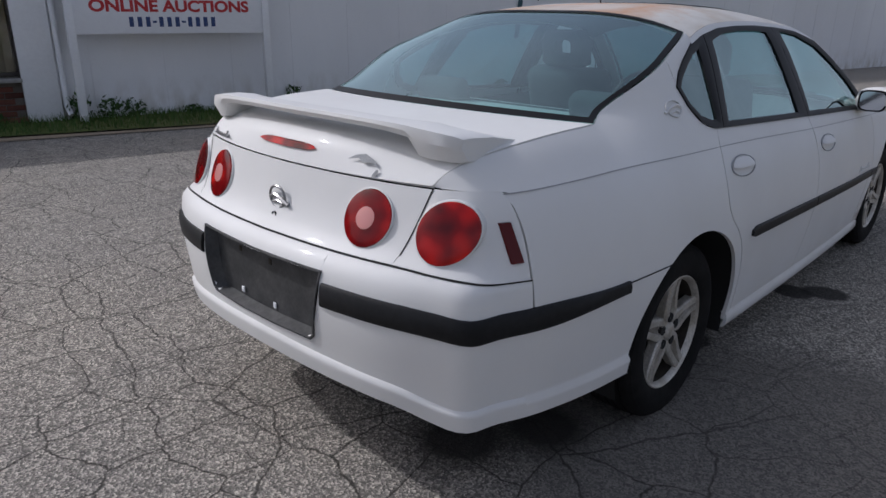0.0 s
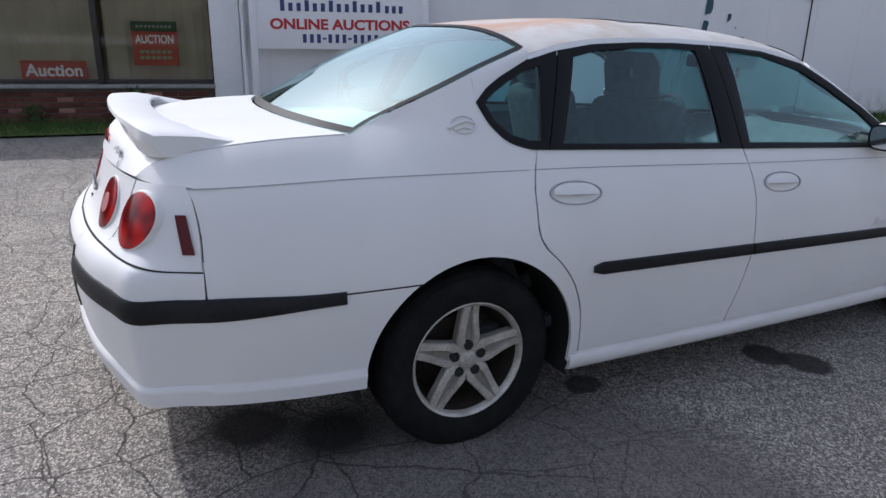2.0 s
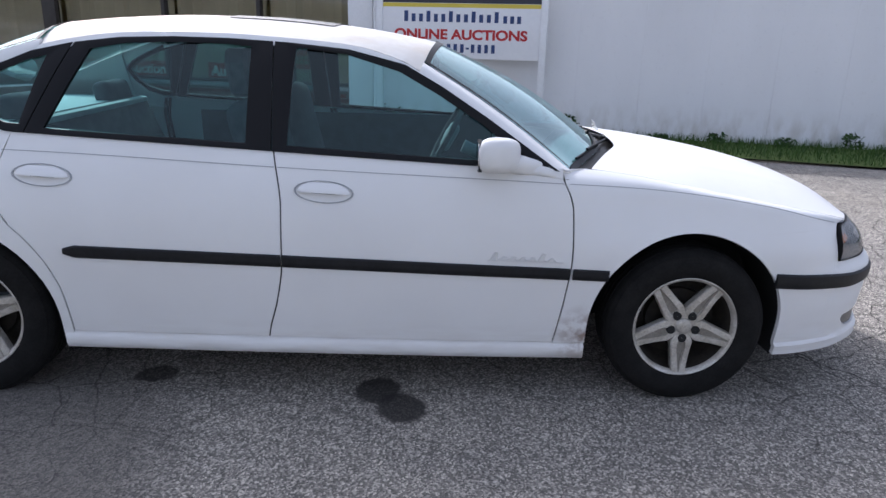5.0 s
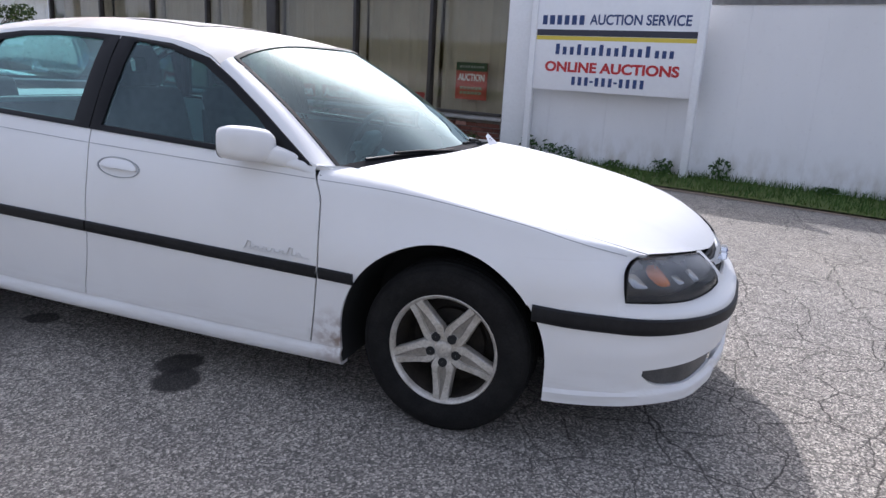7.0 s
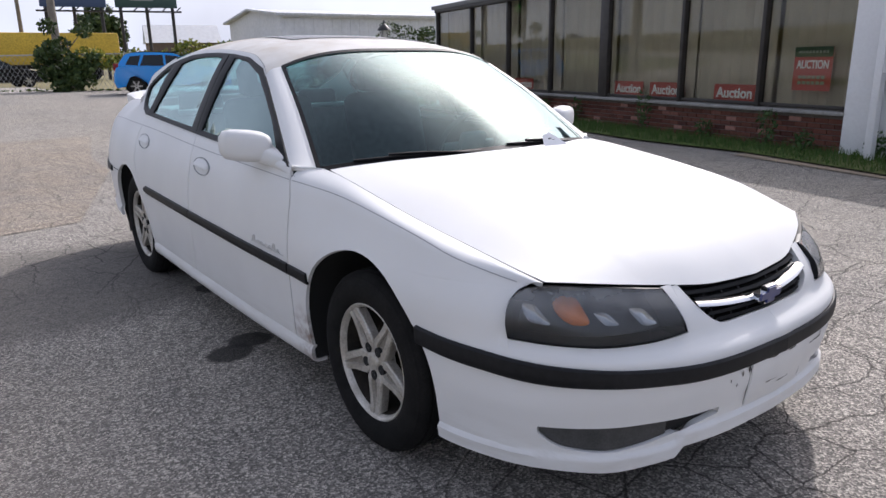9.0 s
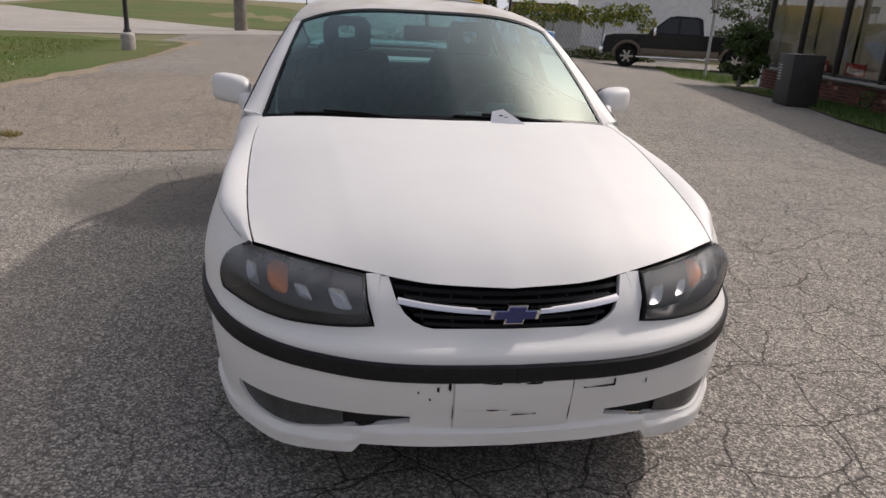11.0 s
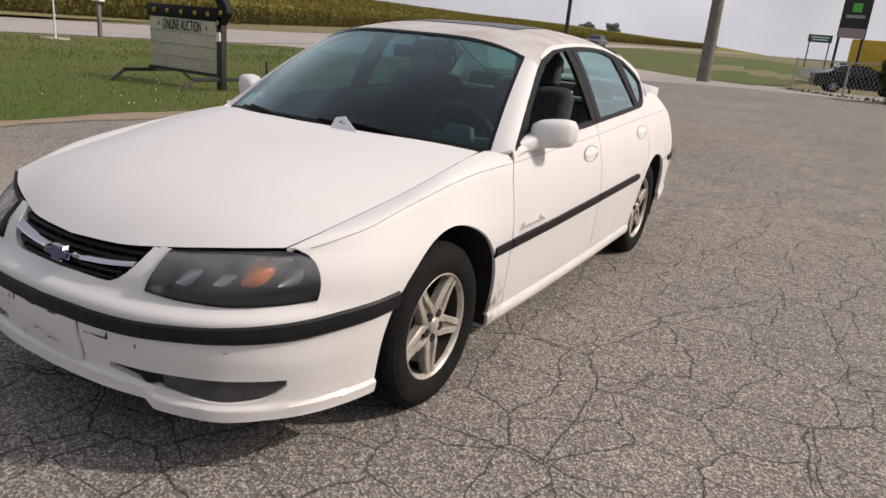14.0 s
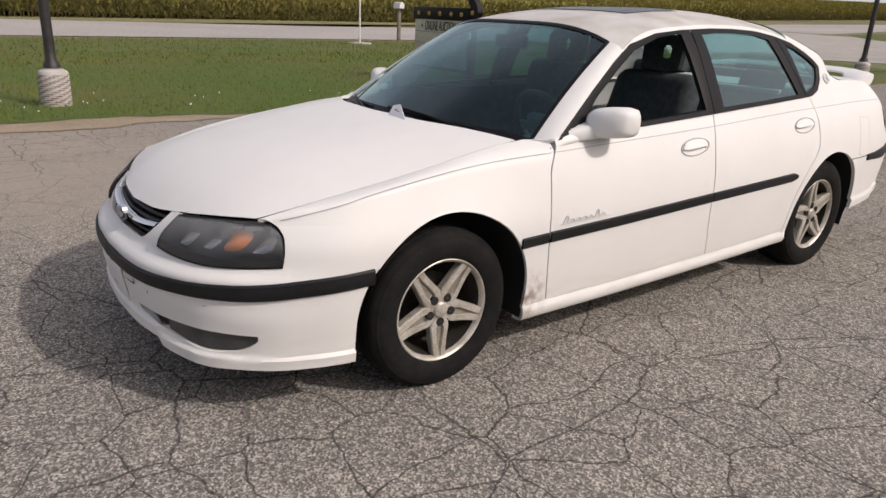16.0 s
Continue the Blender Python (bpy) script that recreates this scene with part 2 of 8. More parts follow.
WHITE = paint_white()
ROOF = paint_roof()
BLACK = mat("black_trim", (0.008, 0.008, 0.009), 0.45, spec=0.16)
RUBBER = mottled("tyre_rubber", (0.009, 0.009, 0.009), (0.015, 0.0145, 0.014), 14, 0.85, 0.1, spec=0.15)
MOULD = mottled("dark_moulding", (0.011, 0.0115, 0.013), (0.017, 0.0175, 0.019), 6, 0.5, 0.05, spec=0.22)
RECESS = mottled("scuffed_black_plastic", (0.035, 0.036, 0.038), (0.075, 0.075, 0.075), 9, 0.55, 0.1)
DARK = mat("dark_void", (0.012, 0.012, 0.012), 0.9)
ALLOY = mottled("worn_alloy", (0.60, 0.575, 0.52), (0.43, 0.395, 0.335), 16, 0.45, 0.08, metal=0.45)
ALLOY_DARK = mottled("brake_dusted_metal", (0.022, 0.019, 0.016), (0.045, 0.037, 0.028), 22, 0.75, 0.1, metal=0.2)
# badge chrome, with the dark surroundings it mirrors put into its colour
BADGE = mat("darkened_badge_chrome", (0.30, 0.30, 0.305), 0.28, 0.8)
CHROME = mat("chrome", (0.75, 0.75, 0.76), 0.10, 1.0)
RED = mat("red_lens", (0.25, 0.006, 0.010), 0.16, coat=0.1, spec=0.3)
base(RED, ramp(RED, noise_out(RED, 11, 1), [(0.30, (0.07, 0.001, 0.002)), (0.50, (0.20, 0.002, 0.003)), (0.72, (0.55, 0.012, 0.008))]))
RED_DARK = mat("dark_red_lens", (0.085, 0.004, 0.005), 0.2, coat=0.05, spec=0.25)
PINK = mat("reversing_lens", (0.62, 0.27, 0.25), 0.2, coat=0.3)
AMBER = mat("amber_lens", (0.75, 0.20, 0.02), 0.2, coat=0.8)
LAMP_IN = mat("lamp_housing", (0.014, 0.015, 0.016), 0.3)
LENS = clear("hazed_lens", (0.80, 0.82, 0.84), 0.06, 0.7, 0.04)


def haze_over(m, color, low, high):
    """Sun-clouded plastic: a thin milky film over a clear lens, thicker in patches."""
    nt = m.node_tree
    out = nt.nodes["Material Output"]
    first = out.inputs[0].links[0].from_socket
    d = nt.nodes.new("ShaderNodeBsdfDiffuse")
    d.inputs[0].default_value = (*color, 1)
    mx = nt.nodes.new("ShaderNodeMixShader")
    t = nt.nodes.new("ShaderNodeTexCoord")
    sep = nt.nodes.new("ShaderNodeSeparateXYZ")
    wire(m, t.outputs["Object"], sep.inputs[0])
    up = node(m, "ShaderNodeMapRange", **{"From Min": 0.625, "From Max": 0.71})
    wire(m, sep.outputs[2], up.inputs[0])
    wire(m, mix(m, up.outputs[0], ramp(m, noise_out(m, 9, 3), [(0.35, (low, low, low)), (0.7, (high * .18, high * .18, high * .18))]), ramp(m, noise_out(m, 16, 5), [(0.30, (high * .5, high * .5, high * .5)), (0.62, (high, high, high))])), mx.inputs[0])
    wire(m, first, mx.inputs[1])
    wire(m, d.outputs[0], mx.inputs[2])
    wire(m, mx.outputs[0], out.inputs[0])


haze_over(LENS, (0.52, 0.53, 0.54), 0.03, 0.42)
PARCEL = mottled("pale_shelf_cloth", (0.52, 0.54, 0.52), (0.60, 0.62, 0.60), 20, 0.95, 0.1)
GLASS = clear("tinted_glass", (0.36, 0.63, 0.65), 0.0, 1.0, 0.045, 2.6, (.82, 1, 1))
GLASS_FRONT = clear("windscreen_glass", (0.25, 0.46, 0.48), 0.0, 1.0, 0.035, 2.9, (.82, 1, 1))
GLASS_REAR = clear("rear_glass", (0.50, 0.78, 0.78), 0.0, 1.0, 0.125, 2.3, (.82, 1, 1))
PANE = clear("shop_glass", (0.84, 0.84, 0.80), 0.0, 0.8, 0.035, 4.5)
CLOTH = mottled("grey_seat_cloth", (0.055, 0.06, 0.064), (0.085, 0.09, 0.094), 30, 0.95, 0.2)
DASH = mottled("grey_dash_plastic", (0.20, 0.23, 0.23), (0.25, 0.28, 0.28), 20, 0.7, 0.1)
TRIM_IN = mottled("interior_trim", (0.08, 0.085, 0.09), (0.11, 0.115, 0.12), 16, 0.85, 0.1)
PRIMER = mottled("bare_primer", (0.30, 0.31, 0.32), (0.38, 0.39, 0.40), 30, 0.7, 0.1)
BLUE_BADGE = mat("blue_badge", (0.012, 0.02, 0.13), 0.3, coat=0.8)
PAPER = mat("paper", (0.82, 0.82, 0.84), 0.8)
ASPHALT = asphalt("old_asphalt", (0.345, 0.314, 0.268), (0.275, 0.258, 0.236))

# ---- building tools ----
def part(name, bm, material, parent=None, label="", sharp=38, doubles=0.0004):
    """Links a bmesh as one mesh object, under a thing or a part."""
    if doubles:
        bmesh.ops.remove_doubles(bm, verts=bm.verts, dist=doubles)
    me = bpy.data.meshes.new(name)
    bm.to_mesh(me)
    bm.free()
    for p in me.polygons:
        p.use_smooth = True
    me.set_sharp_from_angle(angle=radians(sharp))
    mats = material if isinstance(material, (list, tuple)) else [material]
    for m in mats:
        me.materials.append(m)
    ob = new(name, me)
    if parent is not None:
        ob.parent = parent
    if label:
        tagged(ob, label)
    return ob


def thing(name, label, category, at=(0, 0, 0), turn=0.0, group="", kind=""):
    ob = new(name)
    ob.matrix_basis = pose(*at, 0, 0, turn)
    ob.empty_display_size = 0.2
    return tagged(ob, label, category, group, kind)


def sheet(bm, rows, mi=0):
    """Quads over a grid of points."""
    vs = [[bm.verts.new(p) for p in r] for r in rows]
    for a, b in zip(vs, vs[1:]):
        for i in range(len(a) - 1):
            try:
                f = bm.faces.new((a[i], a[i + 1], b[i + 1], b[i]))
                f.material_index = mi
            except ValueError:
                pass
    return vs


def box(bm, c, size, bevel=0.0, seg=2, rot=None, mi=0):
    """A box round c, its edges rounded."""
    g = bmesh.ops.create_cube(bm, size=1.0)
    vs = g["verts"]
    bmesh.ops.scale(bm, vec=size, verts=vs)
    if bevel > 0:
        es = {e for v in vs for e in v.link_edges}
        r = bmesh.ops.bevel(bm, geom=list(es), offset=bevel, segments=seg, profile=0.5, affect="EDGES")
        vs = list({v for f in r["faces"] for v in f.verts} | {v for v in vs if v.is_valid})
    if rot is not None:
        bmesh.ops.rotate(bm, cent=(0, 0, 0), matrix=Euler([radians(a) for a in rot]).to_matrix(), verts=vs)
    bmesh.ops.translate(bm, vec=c, verts=vs)
    if mi:
        for f in {f for v in vs for f in v.link_faces}:
            f.material_index = mi
    return vs


def tube(bm, pts, radius, n=8, caps=True):
    """A round bar along pts; radius may be one per point."""
    pts = [Vector(p) for p in pts]
    rad = radius if isinstance(radius, (list, tuple)) else [radius] * len(pts)
    rings = []
    for i, p in enumerate(pts):
        d = (pts[min(i + 1, len(pts) - 1)] - pts[max(i - 1, 0)]).normalized()
        a = d.orthogonal().normalized() if i == 0 else (rings_a - d * rings_a.dot(d)).normalized()
        rings_a = a
        b = d.cross(a)
        rings.append([bm.verts.new(p + rad[i] * (math.cos(2 * math.pi * k / n) * a + math.sin(2 * math.pi * k / n) * b)) for k in range(n)])
    for r0, r1 in zip(rings, rings[1:]):
        for k in range(n):
            bm.faces.new((r0[k], r0[(k + 1) % n], r1[(k + 1) % n], r1[k]))
    if caps:
        bm.faces.new(rings[0][::-1])
        bm.faces.new(rings[-1])


def lathe(bm, profile, n=32, axis="z", centre=(0, 0, 0), mi=0):
    """profile: (radius, height) turned round an axis."""
    c = Vector(centre)
    rings = []
    for r, h in profile:
        ring = []
        for k in range(n):
            a = 2 * math.pi * k / n
            if axis == "z":
                p = Vector((r * math.cos(a), r * math.sin(a), h))
            elif axis == "y":
                p = Vector((r * math.cos(a), h, r * math.sin(a)))
            else:
                p = Vector((h, r * math.cos(a), r * math.sin(a)))
            ring.append(bm.verts.new(c + p))
        rings.append(ring)
    for r0, r1 in zip(rings, rings[1:]):
        for k in range(n):
            f = bm.faces.new((r0[k], r0[(k + 1) % n], r1[(k + 1) % n], r1[k]))
            f.material_index = mi
    return rings


def prism(bm, poly, depth, to3d):
    """A flat outline (a, b) pushed to a depth; to3d(a, b, d) gives the place."""
    f = [bm.verts.new(to3d(a, b, 0)) for a, b in poly]
    k = [bm.verts.new(to3d(a, b, depth)) for a, b in poly]
    bm.faces.new(f)
    bm.faces.new(k[::-1])
    for i in range(len(f)):
        j = (i + 1) % len(f)
        bm.faces.new((f[j], f[i], k[i], k[j]))


def cubic(xs, ys):
    """A smooth curve through points that does not overshoot."""
    if xs[0] > xs[-1]:
        xs, ys = xs[::-1], ys[::-1]
    n = len(xs)
    h = [xs[i + 1] - xs[i] for i in range(n - 1)]
    d = [(ys[i + 1] - ys[i]) / h[i] for i in range(n - 1)]
    m = [d[0]] + [0 if d[i - 1] * d[i] <= 0 else 2 * d[i - 1] * d[i] / (d[i - 1] + d[i]) for i in range(1, n - 1)] + [d[-1]]

    def f(x):
        x = min(max(x, xs[0]), xs[-1])
        i = 0
        while i < n - 2 and x > xs[i + 1]:
            i += 1
        t = (x - xs[i]) / h[i]
        return (ys[i] * (1 + 2 * t) * (1 - t) ** 2 + m[i] * h[i] * t * (1 - t) ** 2
                + ys[i + 1] * t * t * (3 - 2 * t) + m[i + 1] * h[i] * t * t * (t - 1))
    return f


def lerp(a, b, t):
    return a + (b - a) * t


def smooth(t):
    t = min(max(t, 0.0), 1.0)
    return t * t * (3 - 2 * t)


def letters(name, text, size, material, parent, m, depth=0.002, width=None, bold=0.0):
    """Raised letters in the built-in font, as a mesh; width squeezes the line to a length."""
    cu = bpy.data.curves.new(name, "FONT")
    cu.body, cu.size, cu.extrude, cu.align_x, cu.align_y = text, size, depth, "CENTER", "CENTER"
    cu.offset = bold
    tmp = bpy.data.objects.new(name, cu)
    scene.collection.objects.link(tmp)
    me = bpy.data.meshes.new_from_object(tmp.evaluated_get(bpy.context.evaluated_depsgraph_get()))
    bpy.data.objects.remove(tmp)
    if width:
        w = max(v.co.x for v in me.vertices) - min(v.co.x for v in me.vertices)
        for v in me.vertices:
            v.co.x *= width / w
    me.materials.clear()
    me.materials.append(material)
    ob = new(name, me)
    ob.parent = parent
    ob.matrix_basis = m
    return ob


def orient(bm, core):
    bm.normal_update()
    for f in bm.faces:
        c = f.calc_center_median()
        if f.normal.dot(c - core(c)) < 0:
            f.normal_flip()
    bm.normal_update()


def car_core(c):
    return Vector((min(max(c.x, -1.75), 1.55), 0, 0.62))


def panel(name, sheets, material, parent, label="", rim=0.014, core=car_core, sharp=40):
    """A body panel: sheets of points joined, faced outwards, with its edges folded in."""
    bm = bmesh.new()
    for rows in sheets:
        sheet(bm, rows)
    bmesh.ops.remove_doubles(bm, verts=bm.verts, dist=0.0015)
    bmesh.ops.dissolve_degenerate(bm, dist=0.0005, edges=bm.edges)
    orient(bm, core)
    if rim:
        edges = [e for e in bm.edges if e.is_boundary]
        norm = {v: v.normal.copy() for e in edges for v in e.verts}
        r = bmesh.ops.extrude_edge_only(bm, edges=edges)
        new_v = [g for g in r["geom"] if isinstance(g, bmesh.types.BMVert)]
        old = {tuple(round(x, 6) for x in v.co): n for v, n in norm.items()}
        for v in new_v:
            v.co -= rim * old[tuple(round(x, 6) for x in v.co)]
    return part(name, bm, material, parent, label, sharp, doubles=0)

# ---- ground ----
HILL = cubic([-340, -310, -175, -110, -80, -60, -24], [5.6, 5.2, 2.9, 2.3, 1.5, .85, 0])


def rise(x, y):
    """The lot climbs a little towards its far end; the fields along the highway climb for a long way."""
    lot = min(.34, .0175 * max(0, -4 - x)) * (1 - smooth((y - 6) / 5) * smooth((x + 34) / 8))
    hill = HILL(x) + .06 * min(max(0, -50 - y), 80) * smooth((-10 - x) / 60)
    k = smooth((y + 9) / (7 + .12 * max(0, -24 - x)))
    return lerp(hill, lot, k)


def ground_sheet(name, rows, material, lift=0.0, **tags):
    bm = bmesh.new()
    sheet(bm, [[Vector((x, y, rise(x, y) + lift)) for x, y in r] for r in rows])
    bm.normal_update()
    for f in bm.faces:
        if f.normal.z < 0:
            f.normal_flip()
    return tagged(part(name, bm, material, None, doubles=0), **tags)


def ragged(outline, amount, seed, near=-8.0):
    """Breaks up the straight sides of an outline where they are seen from close by."""
    rr = random.Random(seed)
    pts = []
    for a, b in zip(outline, outline[1:] + outline[:1]):
        pts.append(a)
        n = int(math.hypot(b[0] - a[0], b[1] - a[1]) / .28)
        if a[1] > near and b[1] > near and n < 60 and abs(a[0]) < 30:
            drift = 0.0
            for k in range(1, n):
                drift = drift * .6 + rr.uniform(-1, 1) * amount
                pts.append((lerp(a[0], b[0], k / n), lerp(a[1], b[1], k / n) + drift))
    return pts


def ground_area(name, outline, material, lift, step=1.0, **tags):
    """A patch of ground inside an outline, draped on the rise."""
    bm = bmesh.new()
    xs, ys = [p[0] for p in outline], [p[1] for p in outline]
    f = bm.faces.new([bm.verts.new((x, y, 0)) for x, y in outline])
    for axis, lo, hi in ((0, min(xs), max(xs)), (1, min(ys), max(ys))):
        k = lo + step
        while k < hi:
            co, no = ((k, 0, 0), (1, 0, 0)) if axis == 0 else ((0, k, 0), (0, 1, 0))
            bmesh.ops.bisect_plane(bm, geom=bm.verts[:] + bm.edges[:] + bm.faces[:], plane_co=co, plane_no=no)
            k += step
    for v in bm.verts:
        v.co.z = rise(v.co.x, v.co.y) + lift
    bm.normal_update()
    for f in bm.faces:
        if f.normal.z < 0:
            f.normal_flip()
    return tagged(part(name, bm, material, None, doubles=0), **tags)


def spread(a, b, n):
    return [a + (b - a) * (i / n) for i in range(n + 1)]


gx = [-3000, -900, -300, -120, -70] + spread(-50, 30, 40) + [60, 120, 300, 900, 3000]
gy = [-3000, -900, -300, -120, -60, -40] + spread(-30, 30, 30) + [60, 120, 300, 900, 3000]
EARTH = mottled("far_field", (.16, .15, .07), (.22, .19, .09), .05, .95, .2, .02, 1.5)
SOIL = mottled("dry_edge_soil", (.33, .26, .18), (.27, .22, .155), 1.6, .95, .4, .01, 30)
GRASS = mottled("lawn_soil", (.068, .115, .015), (.115, .115, .032), .22, .95, .5, .03, 14)
CONC = mottled("pale_concrete", (.36, .335, .30), (.42, .39, .35), .5, .9, .15, .004, 20)
ROADC = mottled("highway_concrete", (.36, .335, .31), (.42, .39, .36), .15, .9, .1, .004, 6)


BROWN_ASPHALT = asphalt("brown_patch_asphalt", (.35, .30, .24), (.27, .23, .185), False)
ground_sheet("ground", [[(x, y) for x in gx] for y in gy], EARTH, -.025, label="flat farmland round the lot", category="ground", kind="structure")
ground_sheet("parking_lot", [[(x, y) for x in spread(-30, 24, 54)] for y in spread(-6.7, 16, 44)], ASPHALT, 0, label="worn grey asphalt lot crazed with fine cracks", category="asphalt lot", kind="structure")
ground_area("drive", [(-30, 3.4), (-30, -6.7), (-27.5, -14), (-25, -27), (-62, -28), (-54, -21), (-44, -11), (-37, -4), (-39, 3.4)], CONC, .002, 2.0, label="pale concrete drive to the highway", category="drive", kind="structure")
ground_area("asphalt_patch", [(-3.1, -6.5), (-3.05, -2.2), (-3.35, -.9), (-6.2, -.02), (-7.6, .05), (-10.4, .6), (-10.6, -6.5)], BROWN_ASPHALT, .005, 1.0, label="browner asphalt patch with a ragged seam", category="asphalt patch", kind="structure")
ground_sheet("highway", [[(x, y + min(0, (x + 10) * .02)) for x in [-900, -300, -120] + spread(-80, 60, 28) + [120, 400]] for y in (-27.0, -36, -46)], ROADC, .006, label="pale concrete highway", category="road", kind="structure")
ground_area("bare_edge", ragged([(40, -5.95), (3, -5.9), (0, -6.05), (-2.5, -5.75), (-5, -5.75), (-8, -5.4), (-11, -4.95), (-16, -4.7), (-22, -4.75), (-23.2, -5.4), (-23.2, -7), (40, -7)], .13, 5, -6.6), SOIL, .008, 2.0, label="bare sandy soil along the lawn", category="soil", kind="structure")
LAWN = [(40, -6.35), (3.2, -6.3), (1.2, -6.5), (-.8, -6.25), (-2.6, -6.35), (-4.6, -6.15), (-6.8, -6.0), (-9, -5.6), (-11.5, -5.2), (-16, -5.0), (-20.5, -5.05), (-22.3, -5.5), (-24.5, -7.2), (-27, -11), (-28, -15), (-26, -25.5), (40, -25.5)]
LAWN = ragged(LAWN, .09, 3)
ground_area("lawn", LAWN, GRASS, .012, 2.0, label="mown green lawn beside the highway", category="lawn", kind="structure")
ground_area("far_lawn", [(-36, -2.8), (-38.5, -6.5), (-43, -11), (-48, -16), (-54, -22), (-60, -26.2), (-95, -26.8), (-95, -1), (-60, -1.0), (-44, -1.6)], GRASS, .010, 4.0, label="grass beyond the drive", category="lawn", kind="structure")
ground_area("field_verge", [(400, -45.9), (60, -45.95), (-10, -45.95), (-80, -47.3), (-400, -53.7), (-400, -58), (400, -51)], mottled("dry_verge", (.24, .21, .10), (.20, .19, .07), .6, .95, .4, .02, 12), .02, 40.0, label="dry grass strip before the corn", category="grass", kind="structure")


def blades(name, spots, h, w, c1, c2, lean=.35, **tags):
    """Grass: thin upright triangles scattered at spots (x, y, z)."""
    rs = np.random.RandomState(len(spots))
    n = len(spots)
    p = np.array(spots)
    a = rs.uniform(0, 2 * np.pi, n)
    hh = h * rs.uniform(.45, 1.25, n)
    d = np.stack([np.cos(a), np.sin(a), 0 * a], 1)
    tip = p + np.stack([rs.normal(0, lean, n) * hh, rs.normal(0, lean, n) * hh, hh], 1)
    v = np.empty((n * 3, 3))
    v[0::3], v[1::3], v[2::3] = p - d * w, p + d * w, tip
    me = bpy.data.meshes.new(name)
    me.from_pydata(v.tolist(), [], [(i, i + 1, i + 2) for i in range(0, 3 * n, 3)])
    m = mat(name + "_leaf", c1, .75, spec=.25)
    g = m.node_tree.nodes.new("ShaderNodeNewGeometry")
    big = noise_out(m, .22, 4)
    k = mix(m, .5, g.outputs["Random Per Island"], big)
    base(m, ramp(m, k, [(.25, c1), (.55, c2), (.8, (c2[0] * 1.45, c2[1] * 1.02, c2[2] * 1.1))]))
    me.materials.append(m)
    return tagged(new(name, me), kind="stuff", **tags)


def inside(x, y, poly):
    c = False
    for (x0, y0), (x1, y1) in zip(poly, poly[1:] + poly[:1]):
        if (y0 > y) != (y1 > y) and x < (x1 - x0) * (y - y0) / (y1 - y0) + x0:
            c = not c
    return c


rng = random.Random(11)
spots = []
while len(spots) < 60000:
    x = rng.uniform(-24, 8)
    y = -5.0 - 13 * rng.random() ** 1.7
    if inside(x, y, LAWN):
        spots.append((x, y, .03))
blades("lawn_grass", spots, .06, .006, (.080, .122, .012), (.120, .165, .020), label="short green lawn grass", category="grass")
spots = []
while len(spots) < 9000:
    x = rng.uniform(-26, 14)
    y = rng.uniform(-25, -14)
    if inside(x, y, LAWN):
        spots.append((x, y, .03))
blades("far_grass", spots, .075, .02, (.084, .116, .014), (.128, .146, .024), label="green lawn grass farther off", category="grass")

spots = []
while len(spots) < 900:
    k = rng.random()
    x, y = -3.5 + rng.gauss(0, .10), lerp(-5.3, -3.6, k)
    if math.sin(k * 19) + math.sin(k * 7.3 + 1) > -.2:
        spots.append((x + .25 * math.sin(k * 5), y, .004))
blades("seam_weeds", spots, .05, .006, (.14, .14, .04), (.24, .20, .07), .7, label="low weeds along the asphalt seam", category="weeds")

